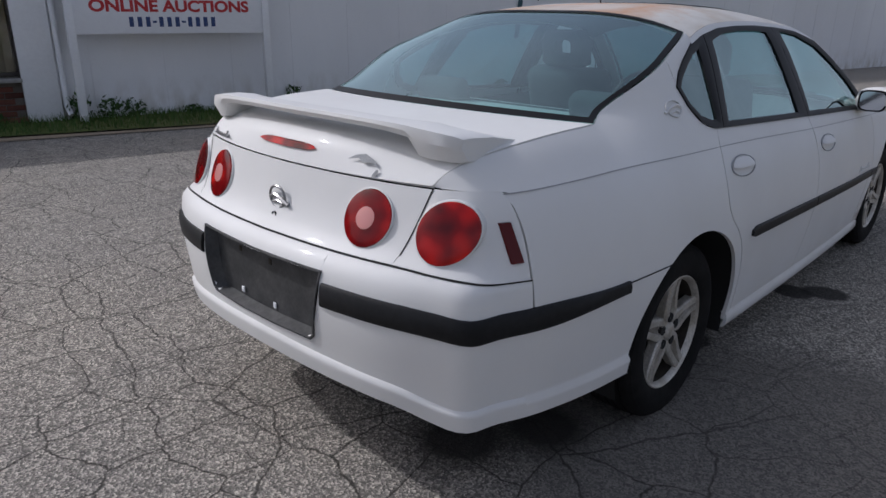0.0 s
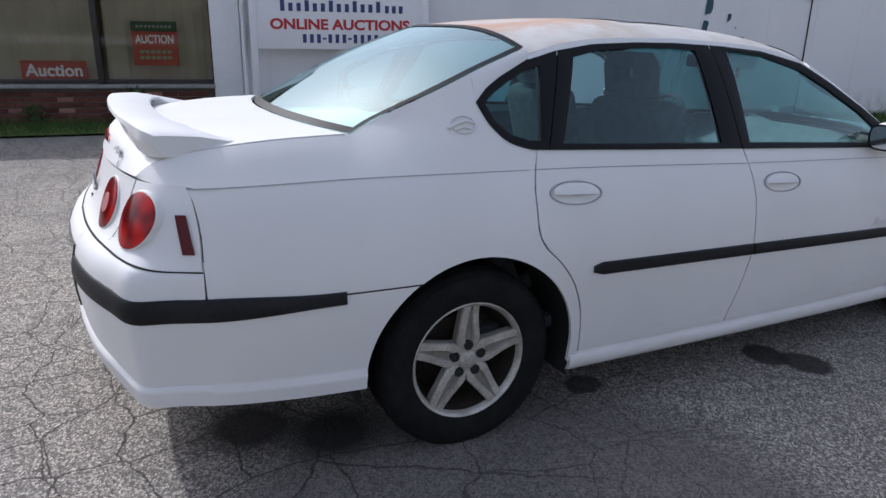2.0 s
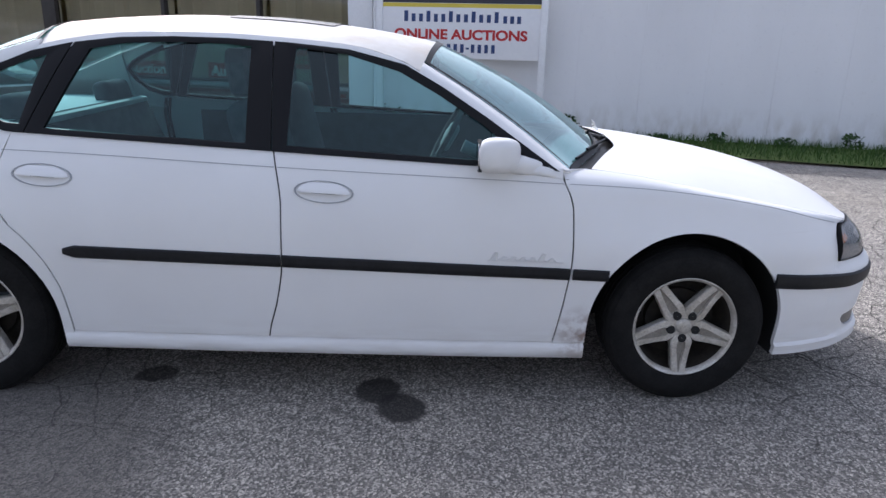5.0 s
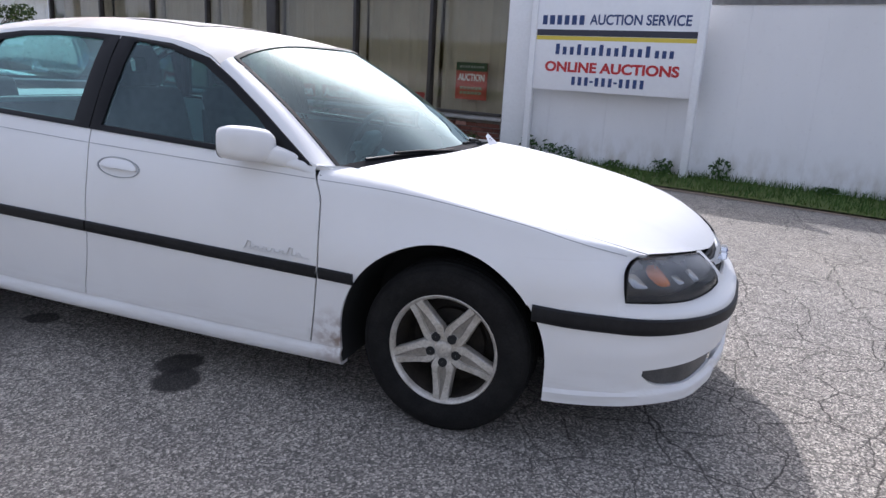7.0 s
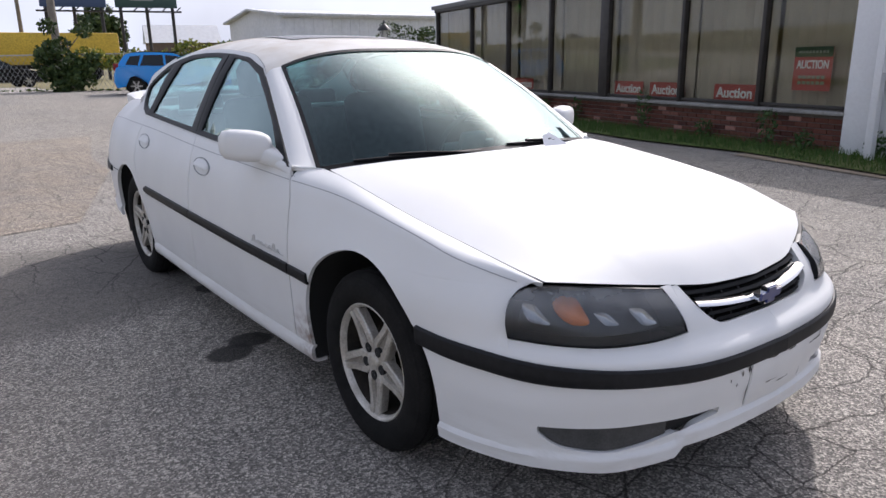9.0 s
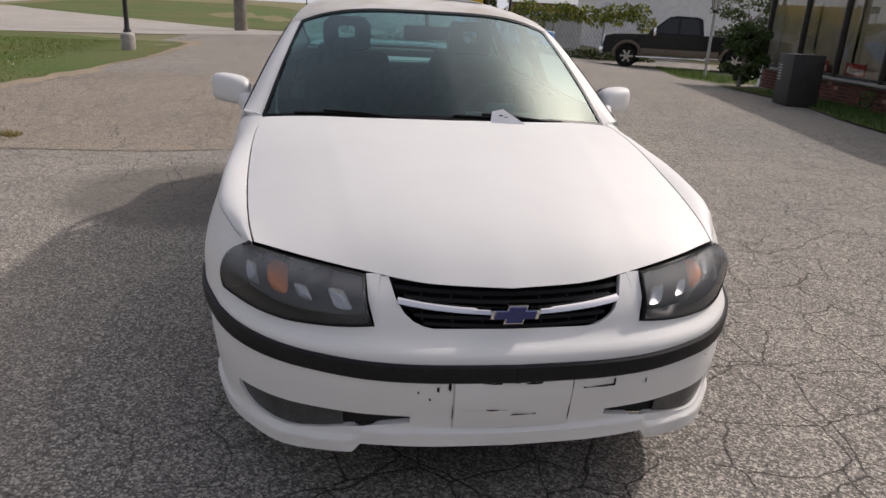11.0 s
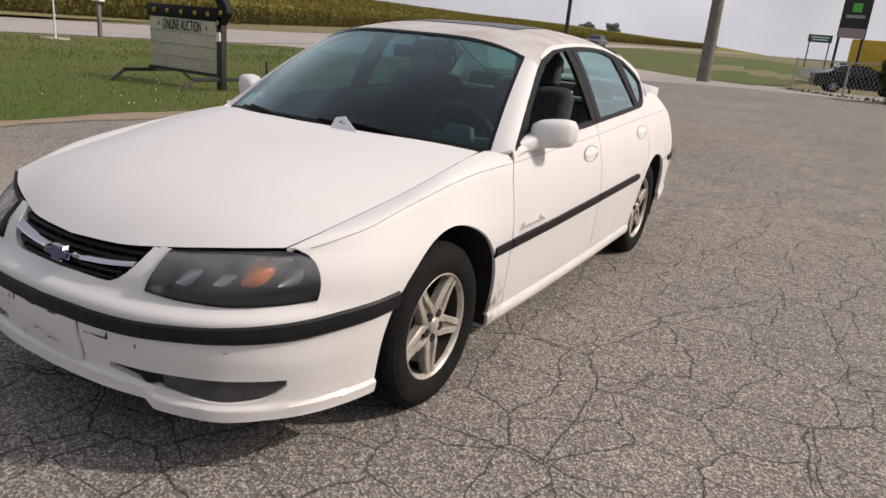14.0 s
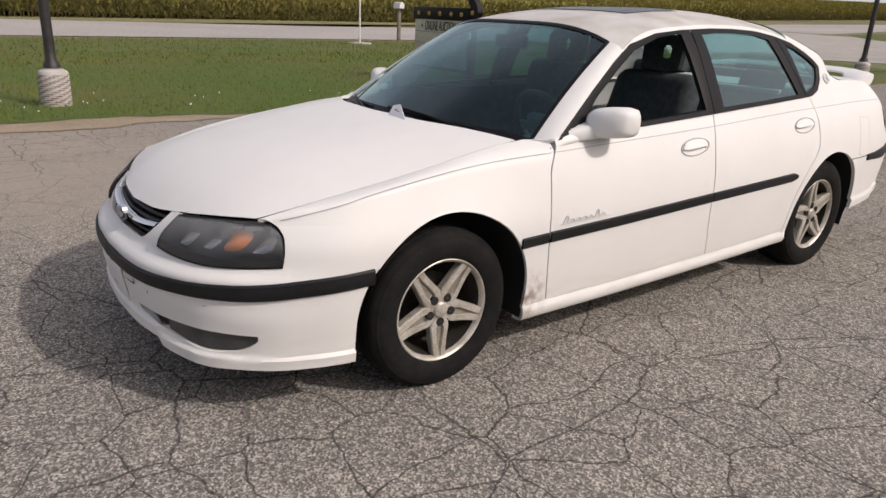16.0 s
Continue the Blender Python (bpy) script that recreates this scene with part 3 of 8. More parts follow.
# ---- corn across the highway
def corn_field():
    rs = np.random.RandomState(5)
    vs, fs = [], []
    for row in range(5):
        for x in np.arange(-330, 45, .26 if row < 2 else .34):
            if x < -150 and rs.rand() < .4:
                continue
            x += rs.uniform(-.1, .1)
            y = -49.2 - row * .8 + min(0, (x + 10) * .02) + rs.uniform(-.12, .12)
            h = rs.uniform(1.9, 2.35)
            g0 = rise(x, y)
            for k in range(7):
                z = g0 + h * (.12 + .125 * k) + rs.uniform(-.08, .08)
                a = rs.uniform(0, 6.28)
                l = rs.uniform(.22, .48)
                dx, dy = math.cos(a), math.sin(a)
                b = len(vs)
                w = .036
                vs += [(x - dy * w, y + dx * w, z), (x + dy * w, y - dx * w, z), (x + dx * l * .6 + dy * w, y + dy * l * .6 - dx * w, z + .36), (x + dx * l, y + dy * l, z + rs.uniform(.0, .42))]
                fs += [(b, b + 1, b + 2), (b, b + 2, b + 3)]
            b = len(vs)
            vs += [(x - .028, y, g0), (x + .028, y, g0), (x, y, g0 + h + .40)]
            fs.append((b, b + 1, b + 2))
    # the tops of the rows that climb away behind
    for y0 in np.arange(-54, -96, -1.5):
        for x in np.arange(-230, 30, .55 - y0 * .004):
            x += rs.uniform(-.25, .25)
            y = y0 + min(0, (x + 10) * .02) + rs.uniform(-.4, .4)
            z0 = rise(x, y) + 1.85
            for k in range(3):
                a, l = rs.uniform(0, 6.28), rs.uniform(.4, .75)
                dx, dy, w, b = math.cos(a), math.sin(a), .08, len(vs)
                z = z0 + rs.uniform(-.1, .35)
                vs += [(x - dy * w, y + dx * w, z), (x + dy * w, y - dx * w, z), (x + dx * l * .6 + dy * w, y + dy * l * .6 - dx * w, z + .25), (x + dx * l, y + dy * l, z + rs.uniform(-.1, .2))]
                fs += [(b, b + 1, b + 2), (b, b + 2, b + 3)]
    me = bpy.data.meshes.new("corn_rows")
    me.from_pydata(vs, [], fs)
    m = mat("corn_leaf", (.2, .2, .06), .8, spec=.2)
    g = m.node_tree.nodes.new("ShaderNodeNewGeometry")
    sep = m.node_tree.nodes.new("ShaderNodeSeparateXYZ")
    wire(m, g.outputs["Position"], sep.inputs[0])
    k = mix(m, .45, g.outputs["Random Per Island"], noise_out(m, .12, 4))
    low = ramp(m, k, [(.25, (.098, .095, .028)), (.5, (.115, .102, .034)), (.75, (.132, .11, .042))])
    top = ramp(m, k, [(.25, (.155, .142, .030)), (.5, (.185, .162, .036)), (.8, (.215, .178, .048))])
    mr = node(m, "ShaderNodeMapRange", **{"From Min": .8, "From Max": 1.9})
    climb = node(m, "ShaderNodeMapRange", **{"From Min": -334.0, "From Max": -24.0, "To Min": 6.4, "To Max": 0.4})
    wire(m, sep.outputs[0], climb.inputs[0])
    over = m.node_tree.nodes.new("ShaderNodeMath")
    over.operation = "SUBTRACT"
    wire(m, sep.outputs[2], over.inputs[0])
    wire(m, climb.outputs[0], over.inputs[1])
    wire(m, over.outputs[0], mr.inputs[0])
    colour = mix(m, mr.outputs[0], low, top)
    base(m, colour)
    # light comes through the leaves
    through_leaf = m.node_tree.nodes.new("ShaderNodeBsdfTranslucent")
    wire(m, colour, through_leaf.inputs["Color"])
    blend = m.node_tree.nodes.new("ShaderNodeMixShader")
    blend.inputs[0].default_value = .45
    wire(m, m.node_tree.nodes["Principled BSDF"].outputs[0], blend.inputs[1])
    wire(m, through_leaf.outputs[0], blend.inputs[2])
    wire(m, blend.outputs[0], m.node_tree.nodes["Material Output"].inputs["Surface"])
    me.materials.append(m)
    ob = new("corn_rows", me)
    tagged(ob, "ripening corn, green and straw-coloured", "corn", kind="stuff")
    bm = bmesh.new()
    xs = [-2500, -1400, -800, -500] + spread(-330, 45, 190) + [120, 300, 900, 2500]
    ys = [-50.2, -50.8, -52, -54, -58, -62, -70, -85, -120, -200, -400, -900, -2500]
    sheet(bm, [[Vector((x, y + min(0, max(x, -330) + 10) * .02, rise(x, y) + (.4 if j == 0 else 1.95 + .30 * noise.noise((x * .9, y * .9, 0)) + .25 * noise.noise((x * .07, y * .07, 3))) )) for x in xs] for j, y in enumerate(ys)])
    bmesh.ops.recalc_face_normals(bm, faces=bm.faces)
    tagged(part("corn_field", bm, mottled("corn_canopy", (.152, .145, .030), (.20, .17, .040), .25, .95, .6, .12, 3), None), "wide field of ripening corn", "corn field", kind="stuff")


corn_field()

# ---- the low shop building ----
def siding():
    m = mat("white_siding", (.62, .63, .65), .55)
    n = noise_out(m, .7, 6, coords(m, (1, 1, .35)))
    f = noise_out(m, 22, 4)
    c = mix(m, ramp(m, n, [(.35, (0, 0, 0)), (.7, (1, 1, 1))]), (.76, .765, .775), (.69, .695, .705))
    c = mix(m, ramp(m, f, [(.6, (0, 0, 0)), (.9, (.3, .3, .3))]), c, (.50, .50, .49))
    # earth splashed up from the ground and streaks below the joints
    t = m.node_tree.nodes.new("ShaderNodeTexCoord")
    sep = m.node_tree.nodes.new("ShaderNodeSeparateXYZ")
    wire(m, t.outputs["Object"], sep.inputs[0])
    low = node(m, "ShaderNodeMapRange", **{"From Min": .55, "From Max": .0})
    wire(m, sep.outputs[2], low.inputs[0])
    splash = mix(m, 1.0, low.outputs[0], ramp(m, noise_out(m, 7, 6, coords(m, (1, 1, .4))), [(.42, (0, 0, 0)), (.68, (.8, .8, .8))]), "MULTIPLY")
    c = mix(m, splash, c, (.40, .37, .31))
    base(m, c)
    bump(m, f, .06, .002)
    return m


SIDING = siding()
TRIM = mottled("white_trim", (.76, .77, .78), (.73, .735, .74), 3, .5, .03, grain=.15)
BRICKM = mottled("dark_brick", (.155, .055, .038), (.10, .042, .032), 5, .85, .3, .003)
MORTAR = mottled("mortar", (.14, .12, .105), (.18, .16, .14), 9, .95, .2)
BRONZE = mottled("bronze_frame", (.028, .024, .022), (.04, .035, .03), 8, .5, .05)
CURTAIN = mottled("beige_blind", (.50, .45, .37), (.44, .39, .32), 2.5, .9, .1, grain=.4)
shop = thing("shop_building", "low white-sided shop with a brick-based window front", "building", (-.7, 7.95, 0), -13.5)
# in the shop's frame x runs along the front and y goes in
bm = bmesh.new()
box(bm, (15.1, .12, 1.16), (30.0, .2, 2.32))
part("side_wall", bm, SIDING, shop)
for k in range(24):
    x = .62 + k * .914
    bm = bmesh.new()
    box(bm, (x, .0185, 1.16), (.012, .006, 2.30), .002, 1)
    part("siding_rib", bm, SIDING, shop)
bm = bmesh.new()
box(bm, (.02, .03, 1.40), (.40, .16, 2.80), .01)
part("corner_board", bm, TRIM, shop)
bm = bmesh.new()
tube(bm, [(.27, -.06, 2.76), (.27, -.06, .2), (.30, -.14, .1)], .035, 10)
part("downpipe", bm, TRIM, shop)
WING = 2.80                                # the window wing is higher than the store behind the white wall
WIN_X = [-13.9, -11.6, -9.55, -7.6, -5.6, -3.42, -1.72, -.17]
bm = bmesh.new()
box(bm, (-7.03, .16, .26), (13.74, .12, .52))
brick_base = part("brick_base", bm, MORTAR, shop)
bm = bmesh.new()
box(bm, (-7.03, .08, .545), (13.74, .26, .05), .006)
part("window_sill", bm, mottled("grey_sill", (.30, .29, .28), (.24, .235, .22), 4, .7, .05), shop)
bm = bmesh.new()
box(bm, (-7.03, .10, WING - .05), (13.9, .16, .10), .01)
part("fascia", bm, BRONZE, shop)
for i, x in enumerate(WIN_X):
    bm = bmesh.new()
    w = .26 if abs(x + 5.6) < .1 else .07
    box(bm, (x, .10, (WING + .47) / 2), (w, .12, WING - .67), .008)
    part("mullion", bm, BRONZE, shop)
for a, b in zip(WIN_X, WIN_X[1:]):
    win = new("shop_window")
    win.parent = shop
    bm = bmesh.new()
    box(bm, ((a + b) / 2, .12, (WING + .47) / 2), (b - a - .06, .008, WING - .68))
    p = part("pane", bm, PANE, win)
    p.visible_shadow = False
    bm = bmesh.new()
    n = int((b - a) / .05)
    sheet(bm, [[Vector((lerp(a + .04, b - .04, k / n), .42 + (.012 if k % 2 else 0) + .02 * math.sin(k * .9), z)) for k in range(n + 1)] for z in (.5, 1.1, 1.7, 2.3, WING - .04)])
    part("blind", bm, CURTAIN, win)
    for z, m_ in ((.61, BRONZE),):
        bm = bmesh.new()
        box(bm, ((a + b) / 2, .11, z), (b - a - .05, .05, .05), .006)
        part("window_frame", bm, BRONZE, win)
bm = bmesh.new()
box(bm, (15.2, 3.25, 2.37), (30.3, 6.5, .10))
FELT = mottled("roof_felt", (.16, .16, .16), (.2, .2, .2), 2, .9)
part("roof", bm, FELT, shop)
bm = bmesh.new()
box(bm, (-7.0, 3.25, WING + .05), (14.3, 6.5, .10))
part("wing_roof", bm, FELT, shop)
bm = bmesh.new()
box(bm, (.06, 3.3, WING / 2), (.14, 6.2, WING))
part("wing_side_wall", bm, SIDING, shop)
bm = bmesh.new()
box(bm, (-14.0, 3.2, WING / 2), (.2, 6.2, WING))
part("end_wall", bm, SIDING, shop)
bm = bmesh.new()
box(bm, (15.2, 6.3, 1.16), (30.0, .2, 2.32))
part("back_wall", bm, SIDING, shop)
bm = bmesh.new()
box(bm, (-6.95, 6.3, WING / 2), (13.9, .2, WING))
part("wing_back_wall", bm, SIDING, shop)
bm = bmesh.new()
box(bm, (-7.0, 1.2, .02), (13.6, 2.0, .04))
part("shop_floor", bm, mottled("shop_carpet", (.2, .19, .17), (.24, .22, .2), 2, .9), shop)
bm = bmesh.new()
box(bm, (-7.0, 2.2, WING / 2), (13.6, .1, WING))
part("inner_wall", bm, CURTAIN, shop)

# peeled paint showing teal under the white
TEAL = mottled("teal_old_paint", (.025, .075, .10), (.035, .09, .11), 8, .6, .1)
rng = random.Random(7)
for pts in ([(7.66, 2.31), (7.76, 2.31), (7.75, 1.78), (7.70, 1.70), (7.62, 1.69)], [(7.61, 1.60), (7.70, 1.58), (7.69, 1.42), (7.66, 1.36), (7.68, 1.31), (7.64, .96), (7.54, .93), (7.56, 1.22)],
            [(8.05, 1.72), (8.11, 1.70), (8.10, 1.61), (8.05, 1.58)], [(8.20, 1.50), (8.23, 1.50), (8.23, 1.48), (8.20, 1.48)]):
    bm = bmesh.new()
    q = []
    for a, b in zip(pts, pts[1:] + pts[:1]):
        for k in range(4):
            q.append((lerp(a[0], b[0], k / 4) + rng.uniform(-.008, .008), lerp(a[1], b[1], k / 4) + rng.uniform(-.012, .012)))
    bm.faces.new([bm.verts.new((x, .0035, z)) for x, z in q])
    bmesh.ops.recalc_face_normals(bm, faces=bm.faces)
    part("peeled_patch", bm, TEAL, shop)
for z in (2.12, 1.98):
    bm = bmesh.new()
    box(bm, (9.6, -.01, z), (.16, .04, .03), .006)
    part("door_hinge", bm, ALLOY_DARK, shop)
bm = bmesh.new()
box(bm, (9.62, .012, 1.16), (.012, .02, 2.3))
part("door_gap", bm, DARK, shop)

# electric cabinet on the wall
WHITEM = mottled("white_metal", (.70, .70, .70), (.63, .63, .63), 4, .5, .05, grain=.4)
GREYM = mottled("grey_metal", (.30, .31, .30), (.36, .36, .35), 6, .55, .05)


def on_shop(x, y, z):
    return shop.matrix_basis @ Vector((x, y, z))


def shop_thing(name, label, category, x, y, z=0, **k):
    p = on_shop(x, y, z)
    return thing(name, label, category, p, -13.5, **k)


eb = shop_thing("electric_cabinet", "white electric cabinet with red stickers against the white wall", "cabinet", 8.14, -.16)
bm = bmesh.new()
box(bm, (0, 0, .70), (.30, .26, .62), .01)
part("body", bm, WHITEM, eb)
bm = bmesh.new()
box(bm, (0, .02, .20), (.28, .22, .38), .008)
part("base_panel", bm, GREYM, eb)
for z in (.83, .74):
    bm = bmesh.new()
    box(bm, (.02, -.133, z), (.07, .004, .075 if z > .8 else .095))
    part("sticker", bm, mat("red_sticker", (.5, .02, .02), .5), eb)
bm = bmesh.new()
tube(bm, [(-.20, 0, 0), (-.18, 0, .95)], .018, 8)
part("stake", bm, BLACK, eb)
mb = shop_thing("meter_box", "small grey meter box with a hanging cable", "meter box", 8.20, -.09, 1.14)
bm = bmesh.new()
box(bm, (0, 0, .11), (.20, .13, .20), .01)
part("box", bm, GREYM, mb)
bm = bmesh.new()
tube(bm, [(-.06, .03, 0), (-.07, .04, -.10), (-.08, .05, -.14)], .012, 6)
tube(bm, [(.06, .05, 0), (.10, .05, -.4), (.12, .05, -.75), (.25, .04, -.85), (.45, .05, -.78)], .006, 6)
part("cable", bm, BLACK, mb)

# ---- the board on two posts
BLUE_T = mat("blue_lettering", (.02, .045, .15), .5)
RED_T = mat("red_lettering", (.42, .015, .018), .5)
board = shop_thing("auction_board", "white painted board on two white posts with coloured lettering", "sign", 1.64, -.30)
for x in (-1.22, 1.22):
    bm = bmesh.new()
    box(bm, (x, 0, 1.28), (.095, .095, 2.56), .006)
    part("post", bm, TRIM, board)
bm = bmesh.new()
box(bm, (0, -.01, 1.79), (2.36, .03, 1.40), .004)
part("board_panel", bm, mottled("sign_white", (.78, .79, .81), (.76, .77, .79), 2, .45, .03, grain=.1), board)
for z, h, m_ in ((1.905, .085, mat("navy_stripe", (.025, .027, .045), .5)), (1.83, .055, mat("yellow_stripe", (.62, .50, .06), .5))):
    bm = bmesh.new()
    box(bm, (0, -.027, z), (2.33, .004, h))
    part("stripe", bm, m_, board)
face = lambda x, z: pose(x, -.027, z, 90, 0, 0)
letters("lettering", "AUCTION SERVICE", .19, BLUE_T, board, face(.36, 2.08), width=1.42, bold=.004)
for k, w in enumerate((.10, .11, .10, .10, .10, .10)):
    bm = bmesh.new()
    box(bm, (-1.05 + k * .115, -.028, 2.08), (w * .72, .004, .13))
    part("name_bar", bm, BLUE_T, board)
for k in range(13):
    bm = bmesh.new()
    box(bm, (-.81 + k * .112, -.028, 1.655 + (.02 if k % 3 == 0 else 0)), (.058, .004, .11 if k % 3 else .15))
    part("address_bar", bm, BLUE_T, board)
for k in range(3):
    bm = bmesh.new()
    box(bm, (.66 + k * .10, -.028, 1.645), (.055, .004, .10))
    part("address_bar", bm, BLUE_T, board)
letters("lettering", "ONLINE AUCTIONS", .19, RED_T, board, face(.0, 1.42), width=1.98, bold=.007)
for x, w, h in [(x, .052, .12) for x in (-.52, -.42, -.32, -.16, -.06, .04, .20, .30, .40, .50)] + [(-.24, .05, .025), (.12, .05, .025)]:
    bm = bmesh.new()
    box(bm, (x, -.028, 1.235), (w, .004, h))
    part("number_bar", bm, BLUE_T, board)

# window notices
SIGN_RED = mat("notice_red", (.40, .035, .03), .5)
for x in (-2.35, -3.95, -5.0, -9.0, -10.7):
    nt_ = shop_thing("window_notice", "red notice lettered in white inside the shop window", "notice", x, .24, .60, group="window notices")
    bm = bmesh.new()
    box(bm, (0, 0, .15), (.86, .012, .26))
    part("card", bm, SIGN_RED, nt_)
    letters("lettering", "Auction", .23, PAPER, nt_, pose(0, -.008, .14, 90, 0, 0), width=.74, bold=.006)
np_ = shop_thing("auction_poster", "red and green poster on a stand inside the shop window", "poster", -.98, .26, .60)
bm = bmesh.new()
box(bm, (0, 0, .52), (.62, .012, .60))
part("card", bm, SIGN_RED, np_)
bm = bmesh.new()
box(bm, (0, -.008, .76), (.62, .004, .14))
part("green_band", bm, mat("green_band", (.02, .06, .03), .6), np_)
GREY_BAR = mat("grey_bar", (.3, .33, .3), .6)
for k in range(9):
    bm = bmesh.new()
    box(bm, (-.22 + k * .055, -.011, .76), (.035, .003, .035))
    part("band_bar", bm, GREY_BAR, np_)
letters("lettering", "AUCTION", .16, PAPER, np_, pose(0, -.008, .58, 90, 0, 0), width=.52, bold=.004)
PALE_BAR = mat("pale_green_bar", (.25, .32, .24), .6)
for z in (.41, .33):
    for k in range(6):
        bm = bmesh.new()
        box(bm, (-.19 + k * .075, -.008, z), (.055, .003, .045))
        part("small_bar", bm, PALE_BAR, np_)
for x in (-.27, .27):
    bm = bmesh.new()
    tube(bm, [(x, .02, 0), (x, .02, .3)], .006, 6)
    part("stand_wire", bm, GREYM, np_)

# strip of grass and weeds along the front
def local_outline(pts):
    return [tuple(on_shop(x, y, 0)[:2]) for x, y in pts]


STRIP = local_outline([(-13, -.0), (-13, -1.4), (-8.6, -.95), (-6, -1.25), (-3, -1.2), (-1.0, -.95), (1.5, -1.2), (4, -1.35), (7, -1.6), (12, -1.7), (15, -1.7), (15, 0)])
ground_area("grass_strip", STRIP, GRASS, .03, 1.5, label="narrow unmown grass strip along the shop", category="grass", kind="structure")
KERB = local_outline([(-.9, -1.22), (15, -2.0), (15, -1.72), (7, -1.62), (4, -1.37), (1.5, -1.2), (-.9, -.95)])
ground_area("kerb_edge", KERB, SOIL, .012, 1.5, label="dusty soil edge of the asphalt", category="soil", kind="structure")
rng = random.Random(3)
spots = []
while len(spots) < 13000:
    p = on_shop(rng.uniform(-11, 12), -rng.random() ** 1.3 * 1.75, 0)
    if inside(p.x, p.y, STRIP):
        spots.append((p.x, p.y, rise(p.x, p.y) + .03))
blades("strip_grass", spots, .11, .007, (.035, .075, .016), (.06, .115, .025), label="uncut grass along the shop wall", category="grass")


def leaf_cloud(verts, faces, c, r, n, size, rs, flat=.5):
    """Small leaves scattered in a lump; each is a bent quad."""
    for _ in range(n):
        d = rs.normal(0, 1, 3)
        d /= np.linalg.norm(d) + 1e-9
        q = np.array(c) + d * np.array(r) * rs.uniform(.35, 1.0) ** .6
        a = rs.normal(0, 1, 3)
        a /= np.linalg.norm(a)
        b = np.cross(a, rs.normal(0, 1, 3))
        b /= np.linalg.norm(b) + 1e-9
        s = size * rs.uniform(.6, 1.3)
        k = len(verts)
        verts += [tuple(q - a * s), tuple(q + b * s * flat), tuple(q + a * s), tuple(q - b * s * flat)]
        faces.append((k, k + 1, k + 2, k + 3))


def leaf_material(name, c1, c2, c3=None):
    m = mat(name, c1, .6, spec=.3)
    g = m.node_tree.nodes.new("ShaderNodeNewGeometry")
    k = mix(m, .35, g.outputs["Random Per Island"], noise_out(m, 1.5, 3))
    base(m, ramp(m, k, [(.2, c1), (.55, c2), (.85, c3 or c2)]))
    return m


def leaf_mesh(name, lumps, material, parent, seed, size):
    v, f = [], []
    rs = np.random.RandomState(seed)
    for c, r, n in lumps:
        leaf_cloud(v, f, c, r, n, size, rs)
    me = bpy.data.meshes.new(name)
    me.from_pydata(v, [], f)
    me.materials.append(material)
    ob = new(name, me)
    ob.parent = parent
    return ob


WEED = leaf_material("weed_leaf", (.02, .05, .012), (.04, .085, .02), (.06, .11, .03))
rs0 = random.Random(21)
for x, h in ((.40, .34), (.75, .30), (1.05, .26), (1.8, .12), (2.5, .22), (3.3, .30), (4.6, .10), (5.4, .16), (6.3, .14), (7.2, .22), (-.6, .30), (-1.25, .55), (-2.6, .30), (-4.1, .75), (-6.3, .5), (-7.4, .45)):
    p = on_shop(x, -.10 - rs0.random() * .15, 0)
    wd = thing("weed", "dark green weed growing at the foot of the wall", "weed", (p.x, p.y, rise(p.x, p.y) + .02), rs0.uniform(0, 360), group="weeds along the wall")
    bm = bmesh.new()
    for k in range(5):
        a = rs0.uniform(0, 6.28)
        tube(bm, [(0, 0, 0), (.05 * math.cos(a), .05 * math.sin(a), h * .5), (.14 * math.cos(a), .14 * math.sin(a), h * rs0.uniform(.8, 1.0))], .004, 4)
    part("stem", bm, WEED, wd)
    leaf_mesh("leaves", [((0, 0, h * .55), (.16, .16, h * .5), int(60 + 90 * h))], WEED, wd, int(x * 10) + 200, .035)

# ---- lamp posts, poles, roadside sign ----
IRON = mottled("black_iron", (.02, .02, .022), (.035, .032, .03), 12, .5, .1)
WOOD = mottled("weathered_pole", (.16, .14, .12), (.22, .20, .17), 3, .9, .4, .006, 30)
STRIPE_R = mottled("faded_red", (.085, .036, .032), (.12, .05, .042), 8, .7, .1)


def striped_lamp(x, y, label, arm=False):
    z = rise(x, y)
    t = thing("lamp_post", label, "lamp post", (x, y, z), group="lamp posts by the road")
    bm = bmesh.new()
    lathe(bm, [(.19, 0), (.19, .42), (.17, .46), (.085, .50)], 24)
    b = part("base_drum", bm, mottled("drum_white", (.50, .48, .45), (.40, .38, .35), 6, .7, .1), t, "white drum with a spiral red stripe")
    for k in range(7):
        bm = bmesh.new()
        rows = []
        for i in range(17):
            a = 2 * math.pi * (i / 16 * .85 + k / 7)
            zz = .02 + .40 * i / 16
            rows.append([Vector((.193 * math.cos(a + d), .193 * math.sin(a + d), zz)) for d in (-.26, 0, .26)])
        sheet(bm, rows)
        part("spiral_stripe", bm, STRIPE_R, b)
    bm = bmesh.new()
    tube(bm, [(0, 0, .45), (0, 0, 5.2)], [.065, .05], 14)
    part("pole", bm, IRON, t)
    bm = bmesh.new()
    lathe(bm, [(.11, .5), (.10, .55), (.07, .60), (.066, .75)], 18)
    part("collar", bm, IRON, t)
    if arm:
        bm = bmesh.new()
        tube(bm, [(0, 0, 3.0), (.5, -1.0, 2.98)], .018, 8)
        part("arm", bm, IRON, t)
    bm = bmesh.new()
    lathe(bm, [(.05, 5.2), (.16, 5.28), (.20, 5.55), (.08, 5.75), (.01, 5.8)], 16)
    part("lantern", bm, mat("lamp_globe", (.6, .6, .58), .4), t)
    return t


